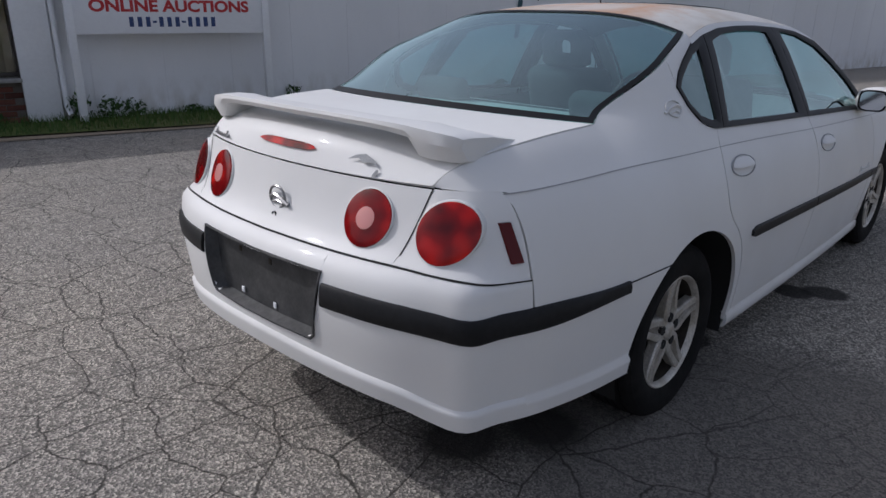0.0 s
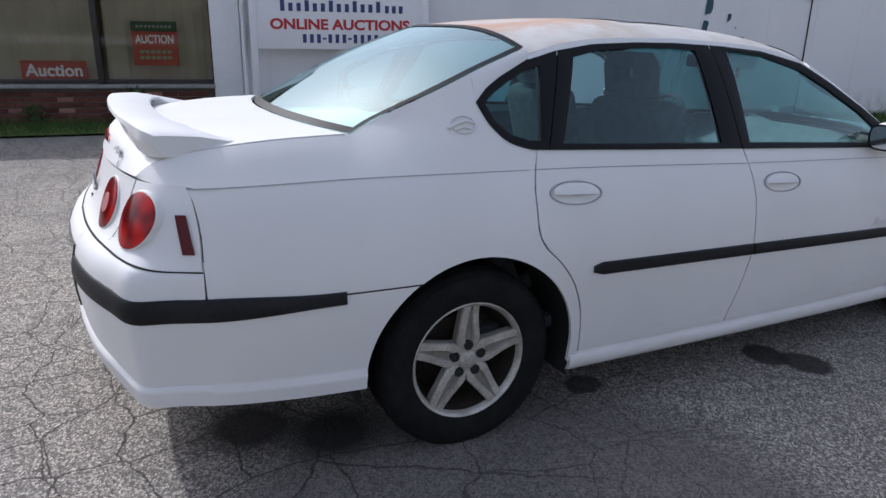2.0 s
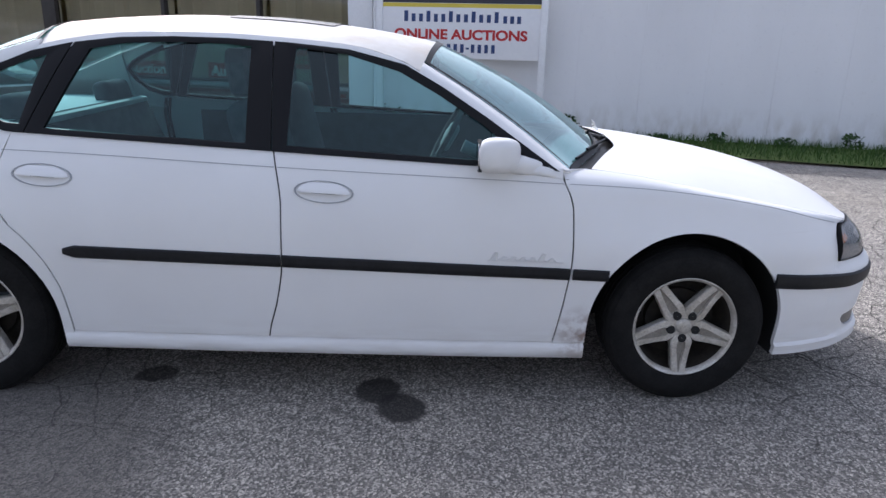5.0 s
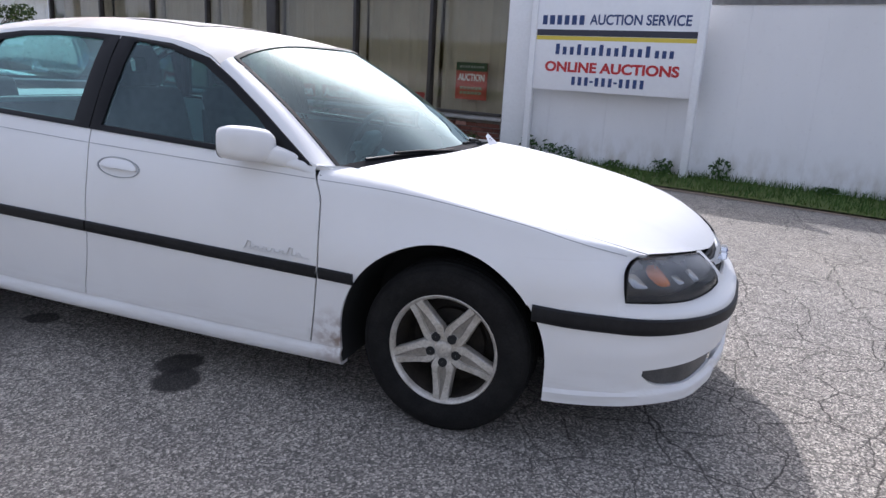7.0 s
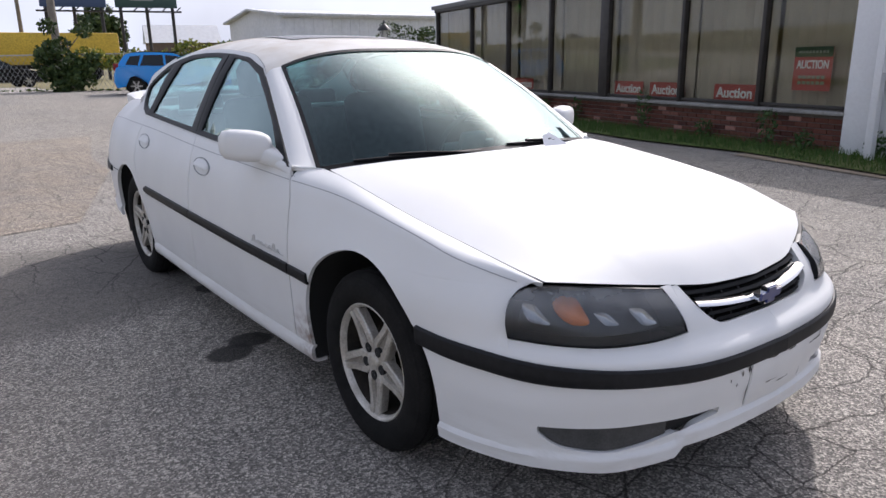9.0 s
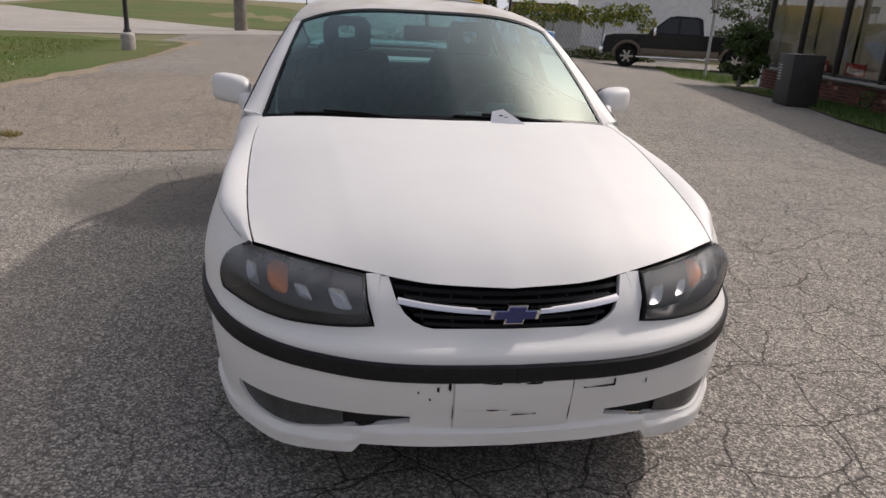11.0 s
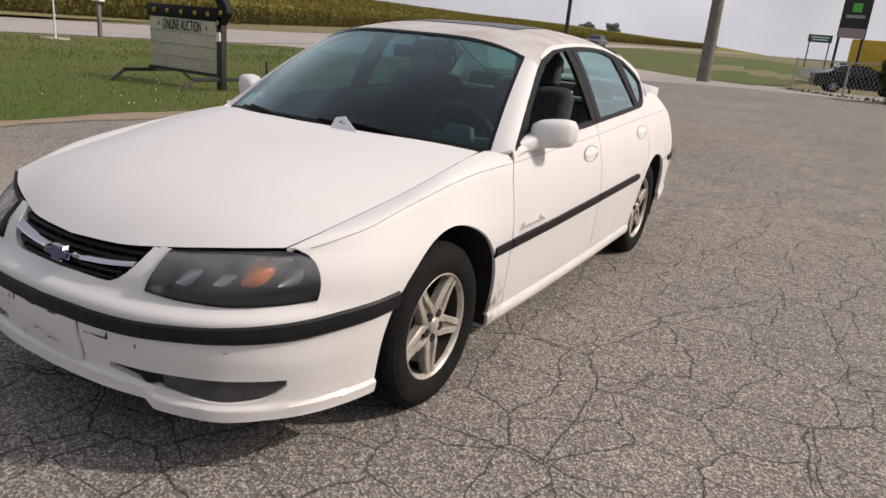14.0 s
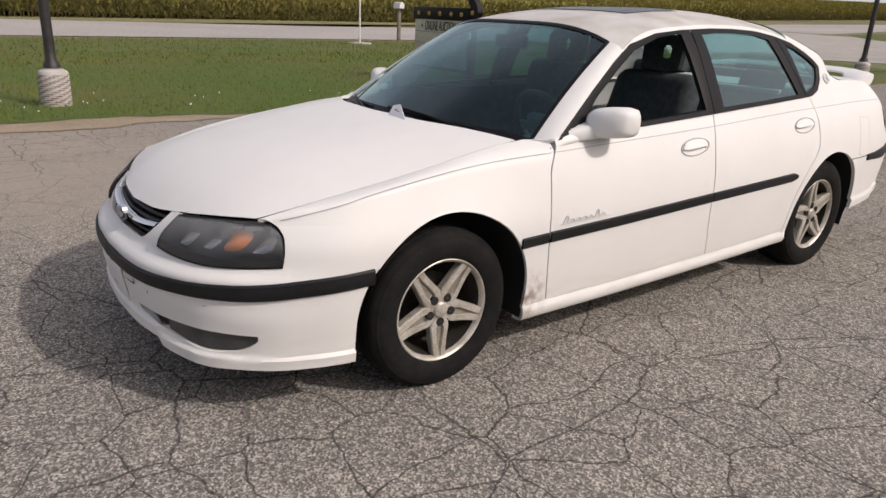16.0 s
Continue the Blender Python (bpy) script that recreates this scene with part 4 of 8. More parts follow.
striped_lamp(1.46, -7.85, "dark lamp post on a striped drum in the lawn")
striped_lamp(-17.5, -6.05, "dark lamp post on a striped drum by the drive", arm=True)


def wood_pole(x, y, h, r, name="utility_pole", label="tall weathered wooden utility pole", arms=0):
    t = thing(name, label, "utility pole", (x, y, rise(x, y)), group="utility poles")
    bm = bmesh.new()
    tube(bm, [(0, 0, -.1), (0, 0, h * .5), (0, 0, h)], [r, r * .85, r * .7], 14)
    part("pole", bm, WOOD, t)
    for k in range(arms):
        bm = bmesh.new()
        box(bm, (0, 0, h - .6 - k * .9), (.10, 2.4, .12), .01)
        part("cross_arm", bm, WOOD, t)
        for yy in (-1.05, -.5, .5, 1.05):
            bm = bmesh.new()
            lathe(bm, [(.03, 0), (.05, .06), (.03, .14)], 10, "z", (0, yy, h - .54 - k * .9))
            part("insulator", bm, GREYM, t)
    return t


wood_pole(-35.0, -5.0, 10, .33)
wood_pole(-36.0, 4.55, 10, .20, arms=1)
wood_pole(-58.0, 6.0, 11, .16, arms=2)

# mailbox and reflector post
t = thing("mailbox", "white mailbox on a wooden post by the highway", "mailbox", (-15.9, -26.5, .02))
bm = bmesh.new()
box(bm, (0, 0, .73), (.14, .14, 1.46), .01)
part("post", bm, WOOD, t)
bm = bmesh.new()
prof = [(-.13, 0), (.13, 0), (.13, .16), (.09, .25), (0, .29), (-.09, .25), (-.13, .16)]
prism(bm, prof, .55, lambda a, b, d: Vector((a * 1.0, d - .30, 1.44 + b)))
bmesh.ops.recalc_face_normals(bm, faces=bm.faces)
part("box", bm, WHITEM, t)
t = thing("marker_post", "thin pale metal post standing in the verge", "post", (-11.9, -23.2, .02))
bm = bmesh.new()
tube(bm, [(0, 0, 0), (0, 0, 3.0)], .035, 8)
part("rod", bm, WHITEM, t)
bm = bmesh.new()
lathe(bm, [(.5, 0), (.45, .05), (.05, .06)], 12)
part("footing", bm, CONC, t)

# portable letter board with an arrow of bulbs
t = thing("roadside_letter_board", "old black-framed letter board with an arrow top on skids", "sign", (-5.87, -9.2, 0), 0)
t.scale = (.9, .84, 1)
bm = bmesh.new()
box(bm, (0, 0, .78), (.12, 2.2, .94), .01)
part("cabinet", bm, mottled("yellowed_panel", (.58, .55, .43), (.50, .47, .37), 2, .6, .05), t, "yellowed white letter panel")
for z in (.54, .77, 1.0):
    bm = bmesh.new()
    box(bm, (.066, 0, z), (.012, 2.18, .014))
    part("letter_rail", bm, GREYM, t)
bm = bmesh.new()
box(bm, (0, -.02, 1.36), (.16, 2.3, .24), .01)
part("arrow_bar", bm, BLACK, t)
bm = bmesh.new()
prism(bm, [(1.05, 1.20), (1.18, 1.10), (1.42, 1.40), (1.40, 1.52), (1.10, 1.80), (1.02, 1.76), (1.04, 1.62), (1.18, 1.46), (1.06, 1.30)], .14, lambda a, b, d: Vector((.07 - d, a, b)))
bmesh.ops.recalc_face_normals(bm, faces=bm.faces)
part("arrow_head", bm, BLACK, t)
for y, z in ((-.9, 1.36), (-.45, 1.36), (0, 1.36), (.45, 1.36), (.85, 1.36), (1.25, 1.40), (1.12, 1.68), (1.15, 1.22)):
    bm = bmesh.new()
    lathe(bm, [(.045, 0), (.04, .03), (.01, .045)], 12, "x", (.08, y, z))
    part("bulb", bm, mat("amber_bulb", (.42, .28, .06), .4), t)
bm = bmesh.new()
box(bm, (0, 1.17, .68), (.14, .16, 1.3), .01)
part("mast", bm, IRON, t)
bm = bmesh.new()
box(bm, (.09, 1.17, .98), (.01, .12, .16), .02)
part("pale_sticker", bm, PAPER, t)
bm = bmesh.new()
box(bm, (0, 0, .28), (.10, 2.4, .06), .01)
part("lower_rail", bm, IRON, t)
for y in (-1.1, 1.17):
    bm = bmesh.new()
    box(bm, (0, y, .22), (1.5, .07, .07), .01)
    part("skid", bm, IRON, t)
    for x in (-.72, .72):
        bm = bmesh.new()
        tube(bm, [(x, y, .22), (x * 1.45, y, .01)], .03, 8)
        part("leg", bm, IRON, t)
letters("lettering", "ONLINE AUCTION", .27, BLACK, t, pose(.075, 0, 1.11, 90, 0, 90), width=1.25)

for y in (-.78, .78):
    bm = bmesh.new()
    box(bm, (.07, y, 1.11), (.006, .035, .07))
    part("red_mark", bm, STRIPE_R, t)
t = thing("stake", "thin dark metal stake in the lawn by the board", "stake", (-6.4, -7.6, 0))
bm = bmesh.new()
tube(bm, [(0, 0, 0), (.02, .01, .62)], .022, 7)
part("rod", bm, IRON, t)
# small white flowers in the lawn
rs = np.random.RandomState(23)
bm = bmesh.new()
for k in range(60):
    x, y = rs.uniform(-14, 4), -6.5 - 3.0 * rs.rand() ** 1.5
    if inside(x, y, LAWN):
        bmesh.ops.create_icosphere(bm, subdivisions=1, radius=.010, matrix=Matrix.Translation((x, y, .10 + .02 * rs.rand())))
tagged(part("lawn_flowers", bm, PAPER, None), "tiny white clover flowers in the lawn", "flowers", kind="stuff")

# ---- vehicles in the distance ----
GLASS_DARK = mat("dark_far_glass", (.02, .024, .026), .12, spec=.35)


def far_vehicle(name, label, at, turn, paint, half_w, outline, wheels, r, cabin, panes, rim_m=None, z=None, extra=None, size=1.0):
    """outline: the side view (x, z) from the rear sill over the top to the front sill; x forwards, 0 midway between the wheels.
    cabin: (x, z) round the greenhouse from the rear base over the roof to the front base; panes: (x, z) lists."""
    t = thing(name, label, "car" if "pickup" not in name else "pickup truck", at, turn)
    t.scale = (size, size, size)
    poly = list(outline)
    xr, xf = wheels
    zs = outline[-1][1]
    for xc in (xf, xr):
        poly += [(xc + (r + .05) * math.cos(a), max(zs, r + (r + .05) * math.sin(a))) for a in [math.pi * k / 10 for k in range(11)]]
    bm = bmesh.new()
    cx, cz = 0, sum(p[1] for p in poly) / len(poly)
    ys = [(-half_w, .965), (-half_w * .93, 1.0), (half_w * .93, 1.0), (half_w, .965)]
    rings = []
    for y, k in ys:
        rings.append([bm.verts.new((x * (k * .5 + .5), y, cz + (z_ - cz) * k if z_ > .7 else z_)) for x, z_ in poly])
    for a, b in zip(rings, rings[1:]):
        for i in range(len(a)):
            bm.faces.new((a[i], a[(i + 1) % len(a)], b[(i + 1) % len(b)], b[i]))
    bm.faces.new(rings[0])
    bm.faces.new(rings[-1][::-1])
    bmesh.ops.triangulate(bm, faces=[f for f in bm.faces if len(f.verts) > 4])
    bmesh.ops.recalc_face_normals(bm, faces=bm.faces)
    part("body", bm, paint, t, sharp=30)
    zb = min(p[1] for p in cabin)
    zt = max(p[1] for p in cabin)
    def tuck(z_):
        return half_w * lerp(.93, .74, (z_ - zb) / (zt - zb))
    bm = bmesh.new()
    a = [bm.verts.new((x, tuck(z_), z_)) for x, z_ in cabin]
    b = [bm.verts.new((x, -tuck(z_), z_)) for x, z_ in cabin]
    bm.faces.new(a)
    bm.faces.new(b[::-1])
    for i in range(len(a) - 1):
        bm.faces.new((a[i], a[i + 1], b[i + 1], b[i]))
    bmesh.ops.recalc_face_normals(bm, faces=bm.faces)
    part("roof", bm, paint, t, sharp=30)
    for s in BOTH_SIDES:
        for pts in panes:
            bm = bmesh.new()
            bm.faces.new([bm.verts.new((x, s * (tuck(z_) + .006), z_)) for x, z_ in pts])
            part("side_window", bm, GLASS_DARK, t)
    n = len(cabin)
    for (p, q), nm in (((cabin[0], cabin[1]), "rear_window"), ((cabin[-1], cabin[-2]), "windscreen")):
        bm = bmesh.new()
        d = .012 if nm == "windscreen" else -.012
        p2, q2 = (lerp(p[0], q[0], .08), lerp(p[1], q[1], .08)), (lerp(p[0], q[0], .9), lerp(p[1], q[1], .9))
        bm.faces.new([bm.verts.new((p2[0] + d, s * tuck(p2[1]) * .93, p2[1] + .01)) for s in (1, -1)] + [bm.verts.new((q2[0] + d, s * tuck(q2[1]) * .93, q2[1] + .01)) for s in (-1, 1)])
        part(nm, bm, GLASS_DARK, t)
    for xc in wheels:
        for s in BOTH_SIDES:
            w = new("wheel")
            w.parent = t
            w.matrix_basis = pose(xc, s * (half_w - .10), r, 0, 0, 0 if s > 0 else 180)
            bm = bmesh.new()
            lathe(bm, [(r * .62, -.09), (r * .9, -.11), (r, -.07), (r, .07), (r * .9, .11), (r * .62, .10)], 28, "y")
            bmesh.ops.recalc_face_normals(bm, faces=bm.faces)
            part("tyre", bm, RUBBER, w)
            bm = bmesh.new()
            lathe(bm, [(r * .64, .10), (r * .58, .095), (r * .54, .05), (.01, .05)], 24, "y")
            rim = part("rim", bm, ALLOY_DARK, w)
            for k in range(6):
                a_ = k * math.pi / 3
                bm = bmesh.new()
                vs = box(bm, (r * .33, .085, 0), (r * .55, .03, r * .16), .006, 1)
                bmesh.ops.rotate(bm, cent=(0, 0, 0), matrix=Matrix.Rotation(a_, 3, "Y"), verts=bm.verts)
                part("spoke", bm, rim_m or ALLOY, rim)
    bm = bmesh.new()
    box(bm, (0, 0, zs + .12), (abs(outline[-1][0] - outline[0][0]) * .94, half_w * 1.5, .2))
    part("underbody", bm, DARK, t)
    if extra:
        extra(t)
    return t


BOTH_SIDES = (1, -1)


def lamp_box(t, nm, c, size, m_):
    bm = bmesh.new()
    box(bm, c, size, min(size) * .25)
    part(nm, bm, m_, t)


CLEAR_L = mat("clear_lamp", (.6, .62, .64), .15, coat=1.0)


def hatch_extra(t):
    for s in BOTH_SIDES:
        lamp_box(t, "headlamp", (1.98, s * .62, .78), (.24, .30, .15), CLEAR_L)
        lamp_box(t, "tail_lamp", (-1.93, s * .76, 1.02), (.16, .12, .26), RED)
        lamp_box(t, "mirror", (.62, s * .98, 1.02), (.10, .16, .11), BLACK)
        lamp_box(t, "door_handle", (-.05, s * .885, .93), (.16, .03, .03), BLACK)
        lamp_box(t, "roof_rail", (-.45, s * .62, 1.545), (1.5, .03, .03), BLACK)


BLUE = mat("bright_blue_paint", (.010, .25, .70), .25, coat=.8)
far_vehicle("hatchback_car", "bright blue hatchback parked at the edge of the lot", (-23.5, 6.08, rise(-23.5, 6.08) - .03), 78, BLUE, .87,
            [(-1.98, .28), (-2.05, .50), (-2.02, .78), (-1.95, 1.0), (-1.80, 1.06), (.98, 1.04), (1.30, .99), (1.75, .90), (2.02, .76), (2.12, .55), (2.10, .28)], (-1.3175, 1.3175), .335,
            [(-1.92, 1.03), (-1.60, 1.46), (-1.35, 1.53), (-.6, 1.54), (.05, 1.50), (.20, 1.46), (1.00, 1.03)],
            [[(-.22, 1.05), (.82, 1.05), (.22, 1.38), (.0, 1.42), (-.22, 1.44)], [(-1.12, 1.07), (-.30, 1.05), (-.30, 1.44), (-.95, 1.44)], [(-1.62, 1.10), (-1.20, 1.07), (-1.05, 1.43), (-1.42, 1.40)]], extra=hatch_extra, size=.95)

TAN = mottled("tan_lower_paint", (.11, .085, .06), (.14, .105, .075), 5, .4, .05)
DARKPAINT = mat("near_black_paint", (.007, .007, .008), .2, spec=.3)


def truck_extra(t):
    for s in BOTH_SIDES:
        lamp_box(t, "lower_panel", (.1, s * .985, .62), (3.0, .03, .24), TAN)
        lamp_box(t, "bed_lower_panel", (-2.75, s * .985, .68), (.75, .03, .24), TAN)
        lamp_box(t, "step_bar", (.35, s * 1.02, .42), (2.6, .14, .06), CHROME)
        for xc in (-2.0, 2.0):
            bm = bmesh.new()
            pts = [(xc + .53 * math.cos(math.pi * k / 12), s * 1.0, .44 + .53 * math.sin(math.pi * k / 12)) for k in range(13)]
            tube(bm, pts, .065, 8)
            part("wheel_flare", bm, TAN, t)
        lamp_box(t, "headlamp", (2.93, s * .78, 1.02), (.14, .34, .30), CLEAR_L)
        lamp_box(t, "tail_lamp", (-3.17, s * .92, 1.02), (.08, .14, .34), RED)
        lamp_box(t, "mirror", (1.02, s * 1.16, 1.38), (.10, .26, .30), CHROME)
    lamp_box(t, "grille", (2.97, 0, .98), (.08, 1.1, .42), CHROME)
    lamp_box(t, "front_bumper", (3.02, 0, .60), (.16, 1.95, .26), CHROME)
    lamp_box(t, "rear_bumper", (-3.22, 0, .58), (.12, 1.9, .18), CHROME)


far_vehicle("pickup_truck", "near-black crew-cab pickup with tan lower panels and chrome", (-21.4, 12.5, rise(-21.4, 12.5)), 243, DARKPAINT, .98,
            [(-3.15, .52), (-3.2, .75), (-3.18, 1.30), (-.75, 1.32), (-.74, 1.30), (1.20, 1.30), (1.35, 1.29), (2.6, 1.24), (2.92, 1.16), (2.97, .9), (2.97, .52)], (-2.0, 2.0), .42,
            [(-.78, 1.28), (-.66, 1.90), (-.50, 1.97), (.3, 1.99), (.55, 1.94), (1.30, 1.28)],
            [[(.20, 1.33), (1.14, 1.33), (.56, 1.86), (.20, 1.89)], [(-.62, 1.33), (.10, 1.33), (.10, 1.89), (-.52, 1.88)]], extra=truck_extra, size=.94)


HX, HY, HTURN = -86.0, -28.2, 4


def sedan_extra(t):
    for s in BOTH_SIDES:
        lamp_box(t, "headlamp", (2.10, s * .66, .70), (.16, .3, .13), CLEAR_L)
        lamp_box(t, "tail_lamp", (-2.28, s * .66, .84), (.08, .3, .14), RED)


SEDAN = ([(-2.25, .25), (-2.33, .5), (-2.30, .88), (-2.0, .96), (-1.5, .97), (1.0, .93), (1.4, .90), (1.95, .80), (2.25, .66), (2.30, .45), (2.25, .25)], (-1.36, 1.36), .32,
         [(-1.75, .95), (-1.15, 1.36), (-.8, 1.43), (-.2, 1.45), (.15, 1.41), (1.05, .93)],
         [[(-.10, .98), (.85, .97), (.2, 1.33), (-.10, 1.37)], [(-1.0, .99), (-.18, .98), (-.18, 1.38), (-.8, 1.37)], [(-1.5, 1.0), (-1.08, .99), (-.88, 1.35), (-1.05, 1.33)]])
far_vehicle("black_sedan_car", "black sedan parked beyond the fence", (-39.5, 2.0, .33), 281 - 180, DARKPAINT, .9, *SEDAN, extra=sedan_extra)
far_vehicle("highway_sedan_car", "dark sedan on the highway", (HX, HY, rise(HX, HY) + .03), HTURN, mat("dark_green_grey", (.03, .04, .045), .3, coat=.6), .9, *SEDAN, extra=sedan_extra)


def ute_extra(t):
    for s in BOTH_SIDES:
        lamp_box(t, "headlamp", (2.6, s * .7, .9), (.1, .3, .2), CLEAR_L)


far_vehicle("pickup_truck", "white pickup truck parked by the store sign", (-56.2, .75, .34), 95, mat("far_white_paint", (.7, .7, .7), .35, coat=.5), .95,
            [(-2.7, .45), (-2.72, 1.15), (-.6, 1.18), (1.3, 1.15), (2.5, 1.08), (2.65, .8), (2.65, .45)], (-1.75, 1.75), .38,
            [(-.6, 1.15), (-.45, 1.72), (.5, 1.74), (1.25, 1.15)], [[(.1, 1.2), (1.05, 1.2), (.5, 1.66), (.1, 1.66)], [(-.45, 1.2), (.02, 1.2), (.02, 1.66), (-.38, 1.66)]], extra=ute_extra)

# ---- back of the lot: shed, gates, fence, signs, trees ----
SHEDW = mottled("shed_sheeting", (.74, .74, .75), (.66, .67, .68), .6, .6, .1, grain=.4)
shed = thing("metal_shed", "long pale metal shed with a low gable", "shed", (-38.6, 14.3, 0), -6)
# gable end along local x, the long side along local y
bm = bmesh.new()
prism(bm, [(0, -.2), (9.0, -.2), (9.0, 3.62), (4.5, 4.05), (0, 3.62)], 18.0, lambda a, b, d: Vector((a, d, b)))
bmesh.ops.recalc_face_normals(bm, faces=bm.faces)
part("wall", bm, SHEDW, shed)
for pts in ([(-.35, 3.58), (4.5, 4.07)], [(4.5, 4.07), (9.35, 3.58)]):
    bm = bmesh.new()
    sheet(bm, [[Vector((x, d, z)) for d in (-.3, 18.3)] for x, z in pts])
    g = bmesh.ops.extrude_face_region(bm, geom=bm.faces[:])
    bmesh.ops.translate(bm, vec=(0, 0, .10), verts=[v for v in g["geom"] if isinstance(v, bmesh.types.BMVert)])
    bmesh.ops.recalc_face_normals(bm, faces=bm.faces)
    part("roof_slope", bm, mottled("shed_roof", (.55, .56, .57), (.62, .62, .63), 1, .5), shed)
for k in range(36):
    bm = bmesh.new()
    box(bm, (9.01, .25 + k * .5, 1.75), (.03, .05, 3.6))
    part("sheet_rib", bm, SHEDW, shed)
bm = bmesh.new()
box(bm, (9.12, 9, 3.54), (.14, 18.2, .12), .02)
part("gutter", bm, WHITEM, shed)
hood_ = new("wall_vent")
hood_.parent = shed
bm = bmesh.new()
box(bm, (6.8, -.25, 2.3), (.7, .5, .5), .05)
part("vent_hood", bm, SHEDW, hood_)

gate = thing("white_gates", "pair of white metal container doors behind the fence", "gate", (-21.0, 7.55, .33), 75)
for k in (0, 1):
    bm = bmesh.new()
    box(bm, (-.5 + k * 1.02, 0, .72), (.98, .10, 1.40), .01)
    leaf = part("gate_leaf", bm, WHITEM, gate)
    for z in (.3, 1.15):
        bm = bmesh.new()
        box(bm, (-.5 + k * 1.02, .06, z), (.9, .03, .04))
        part("cross_bar", bm, GREYM, leaf)
    bm = bmesh.new()
    tube(bm, [(-.15 + k * .3, .08, .1), (-.15 + k * .3, .08, 1.35)], .015, 6)
    part("lock_rod", bm, GREYM, leaf)

fence = thing("chain_link_fence", "grey chain-link fence overgrown with vines", "fence", (0, 0, 0))
FL = [(-26.5, -.6), (-24.0, 1.2), (-21.9, 3.2), (-20.9, 5.2), (-20.2, 7.0), (-19.6, 8.9), (-19.2, 10.5)]
for x, y in FL:
    bm = bmesh.new()
    tube(bm, [(x, y, .2), (x, y, 1.75)], .035, 8)
    part("post", bm, GREYM, fence)
for (x0, y0), (x1, y1) in zip(FL, FL[1:]):
    bm = bmesh.new()
    tube(bm, [(x0, y0, 1.70), (x1, y1, 1.70)], .022, 6)
    part("top_rail", bm, GREYM, fence)
    bm = bmesh.new()
    n = 16
    for k in range(-6, n):
        for d in (1, -1):
            a, b = k / n, (k + 6) / n
            a, b = (a, b) if d > 0 else (b, a)
            za, zb = .3, 1.68
            ca, cb = min(max(a, 0), 1), min(max(b, 0), 1)
            if abs(cb - ca) < .02:
                continue
            f = lambda c: lerp(za, zb, (c - a) / (b - a))
            tube(bm, [(lerp(x0, x1, ca), lerp(y0, y1, ca), f(ca)), (lerp(x0, x1, cb), lerp(y0, y1, cb), f(cb))], .005, 3, False)
    tagged(part("wire_mesh", bm, GREYM, fence), kind="stuff")
VINE = leaf_material("vine_leaf", (.05, .09, .015), (.22, .24, .03), (.42, .38, .05))
rs1 = np.random.RandomState(9)
lumps = []
for (x0, y0), (x1, y1) in zip(FL[2:], FL[3:]):
    for k in range(7):
        tt = k / 7
        lumps.append(((lerp(x0, x1, tt), lerp(y0, y1, tt), 1.55 + rs1.uniform(-.15, .35)), (.35, .35, .28), 150))
vines = thing("vines", "yellow-green vines spilling over the fence", "vine", (0, 0, 0))
leaf_mesh("leaves", lumps, VINE, vines, 31, .07)
UNDER = leaf_material("undergrowth_leaf", (.035, .06, .015), (.07, .10, .025), (.14, .13, .04))
lumps = []
for (x0, y0), (x1, y1) in zip(FL, FL[1:]):
    for k in range(9):
        tt = k / 9
        lumps.append(((lerp(x0, x1, tt) + .3, lerp(y0, y1, tt) - .1, .42), (.45, .45, .22), 90))
ug = thing("undergrowth", "rough grass and weeds along the foot of the fence", "weeds", (0, 0, 0))
leaf_mesh("leaves", lumps, UNDER, ug, 37, .07)


def tree(name, label, at, h, r, trunk_r, leaf_m, seed, n=26, size=.16, low=.25):
    t = thing(name, label, "tree", at)
    rs = np.random.RandomState(seed)
    bm = bmesh.new()
    tube(bm, [(0, 0, -.1), (.03 * h, 0, h * .35), (0, .02 * h, h * .7)], [trunk_r, trunk_r * .7, trunk_r * .3], 10)
    lumps = []
    for k in range(n):
        a = rs.uniform(0, 6.28)
        zz = rs.uniform(low, .95)
        rr = r * math.sqrt(max(.05, 1 - ((zz - .55) / .5) ** 2)) * rs.uniform(.35, .95)
        c = (rr * math.cos(a), rr * math.sin(a), zz * h)
        lumps.append((c, (r * .34, r * .34, h * .10), int(110)))
        tube(bm, [(0, 0, h * min(zz * .7, .65)), (c[0] * .5, c[1] * .5, h * (zz * .85)), c], [trunk_r * .3, trunk_r * .18, trunk_r * .06], 5)
    part("trunk", bm, WOOD, t)
    leaf_mesh("crown", lumps, leaf_m, t, seed + 1, size)
    return t


TREE_D = leaf_material("tree_leaf_dark", (.025, .05, .014), (.05, .08, .02), (.09, .12, .03))
# far leaves are paled: the haze of distance is put into their colour
FAR_T_HAZED = leaf_material("haze_paled_leaf", (.22, .26, .27), (.26, .30, .30), (.30, .33, .33))
wrapped_bush = tree("bush", "dense dark bush wrapped in vines at the fence", (-21.7, 3.0, .3), 2.6, .85, .08, TREE_D, 51, 30, .09, .05)
tree("tree", "round leafy tree beyond the billboards", (-84.5, 16.7, .4), 7.4, 2.9, .25, TREE_D, 61, 40, .30, .3)
tree("bush", "rounded dark shrub at the end of the shop", (-20.6, 14.6, .25), 2.5, 1.4, .09, TREE_D, 71, 30, .07, .05)
tree("bush", "low dark shrub against the shop's brick base", (-12.7, 9.75, .2), 1.4, .55, .06, TREE_D, 83, 26, .07, .05)
tree("tree", "far tree on the horizon, haze put into its colour", (-378, -119, 4), 11, 4.5, .5, FAR_T_HAZED, 81, 26, .9, .15)
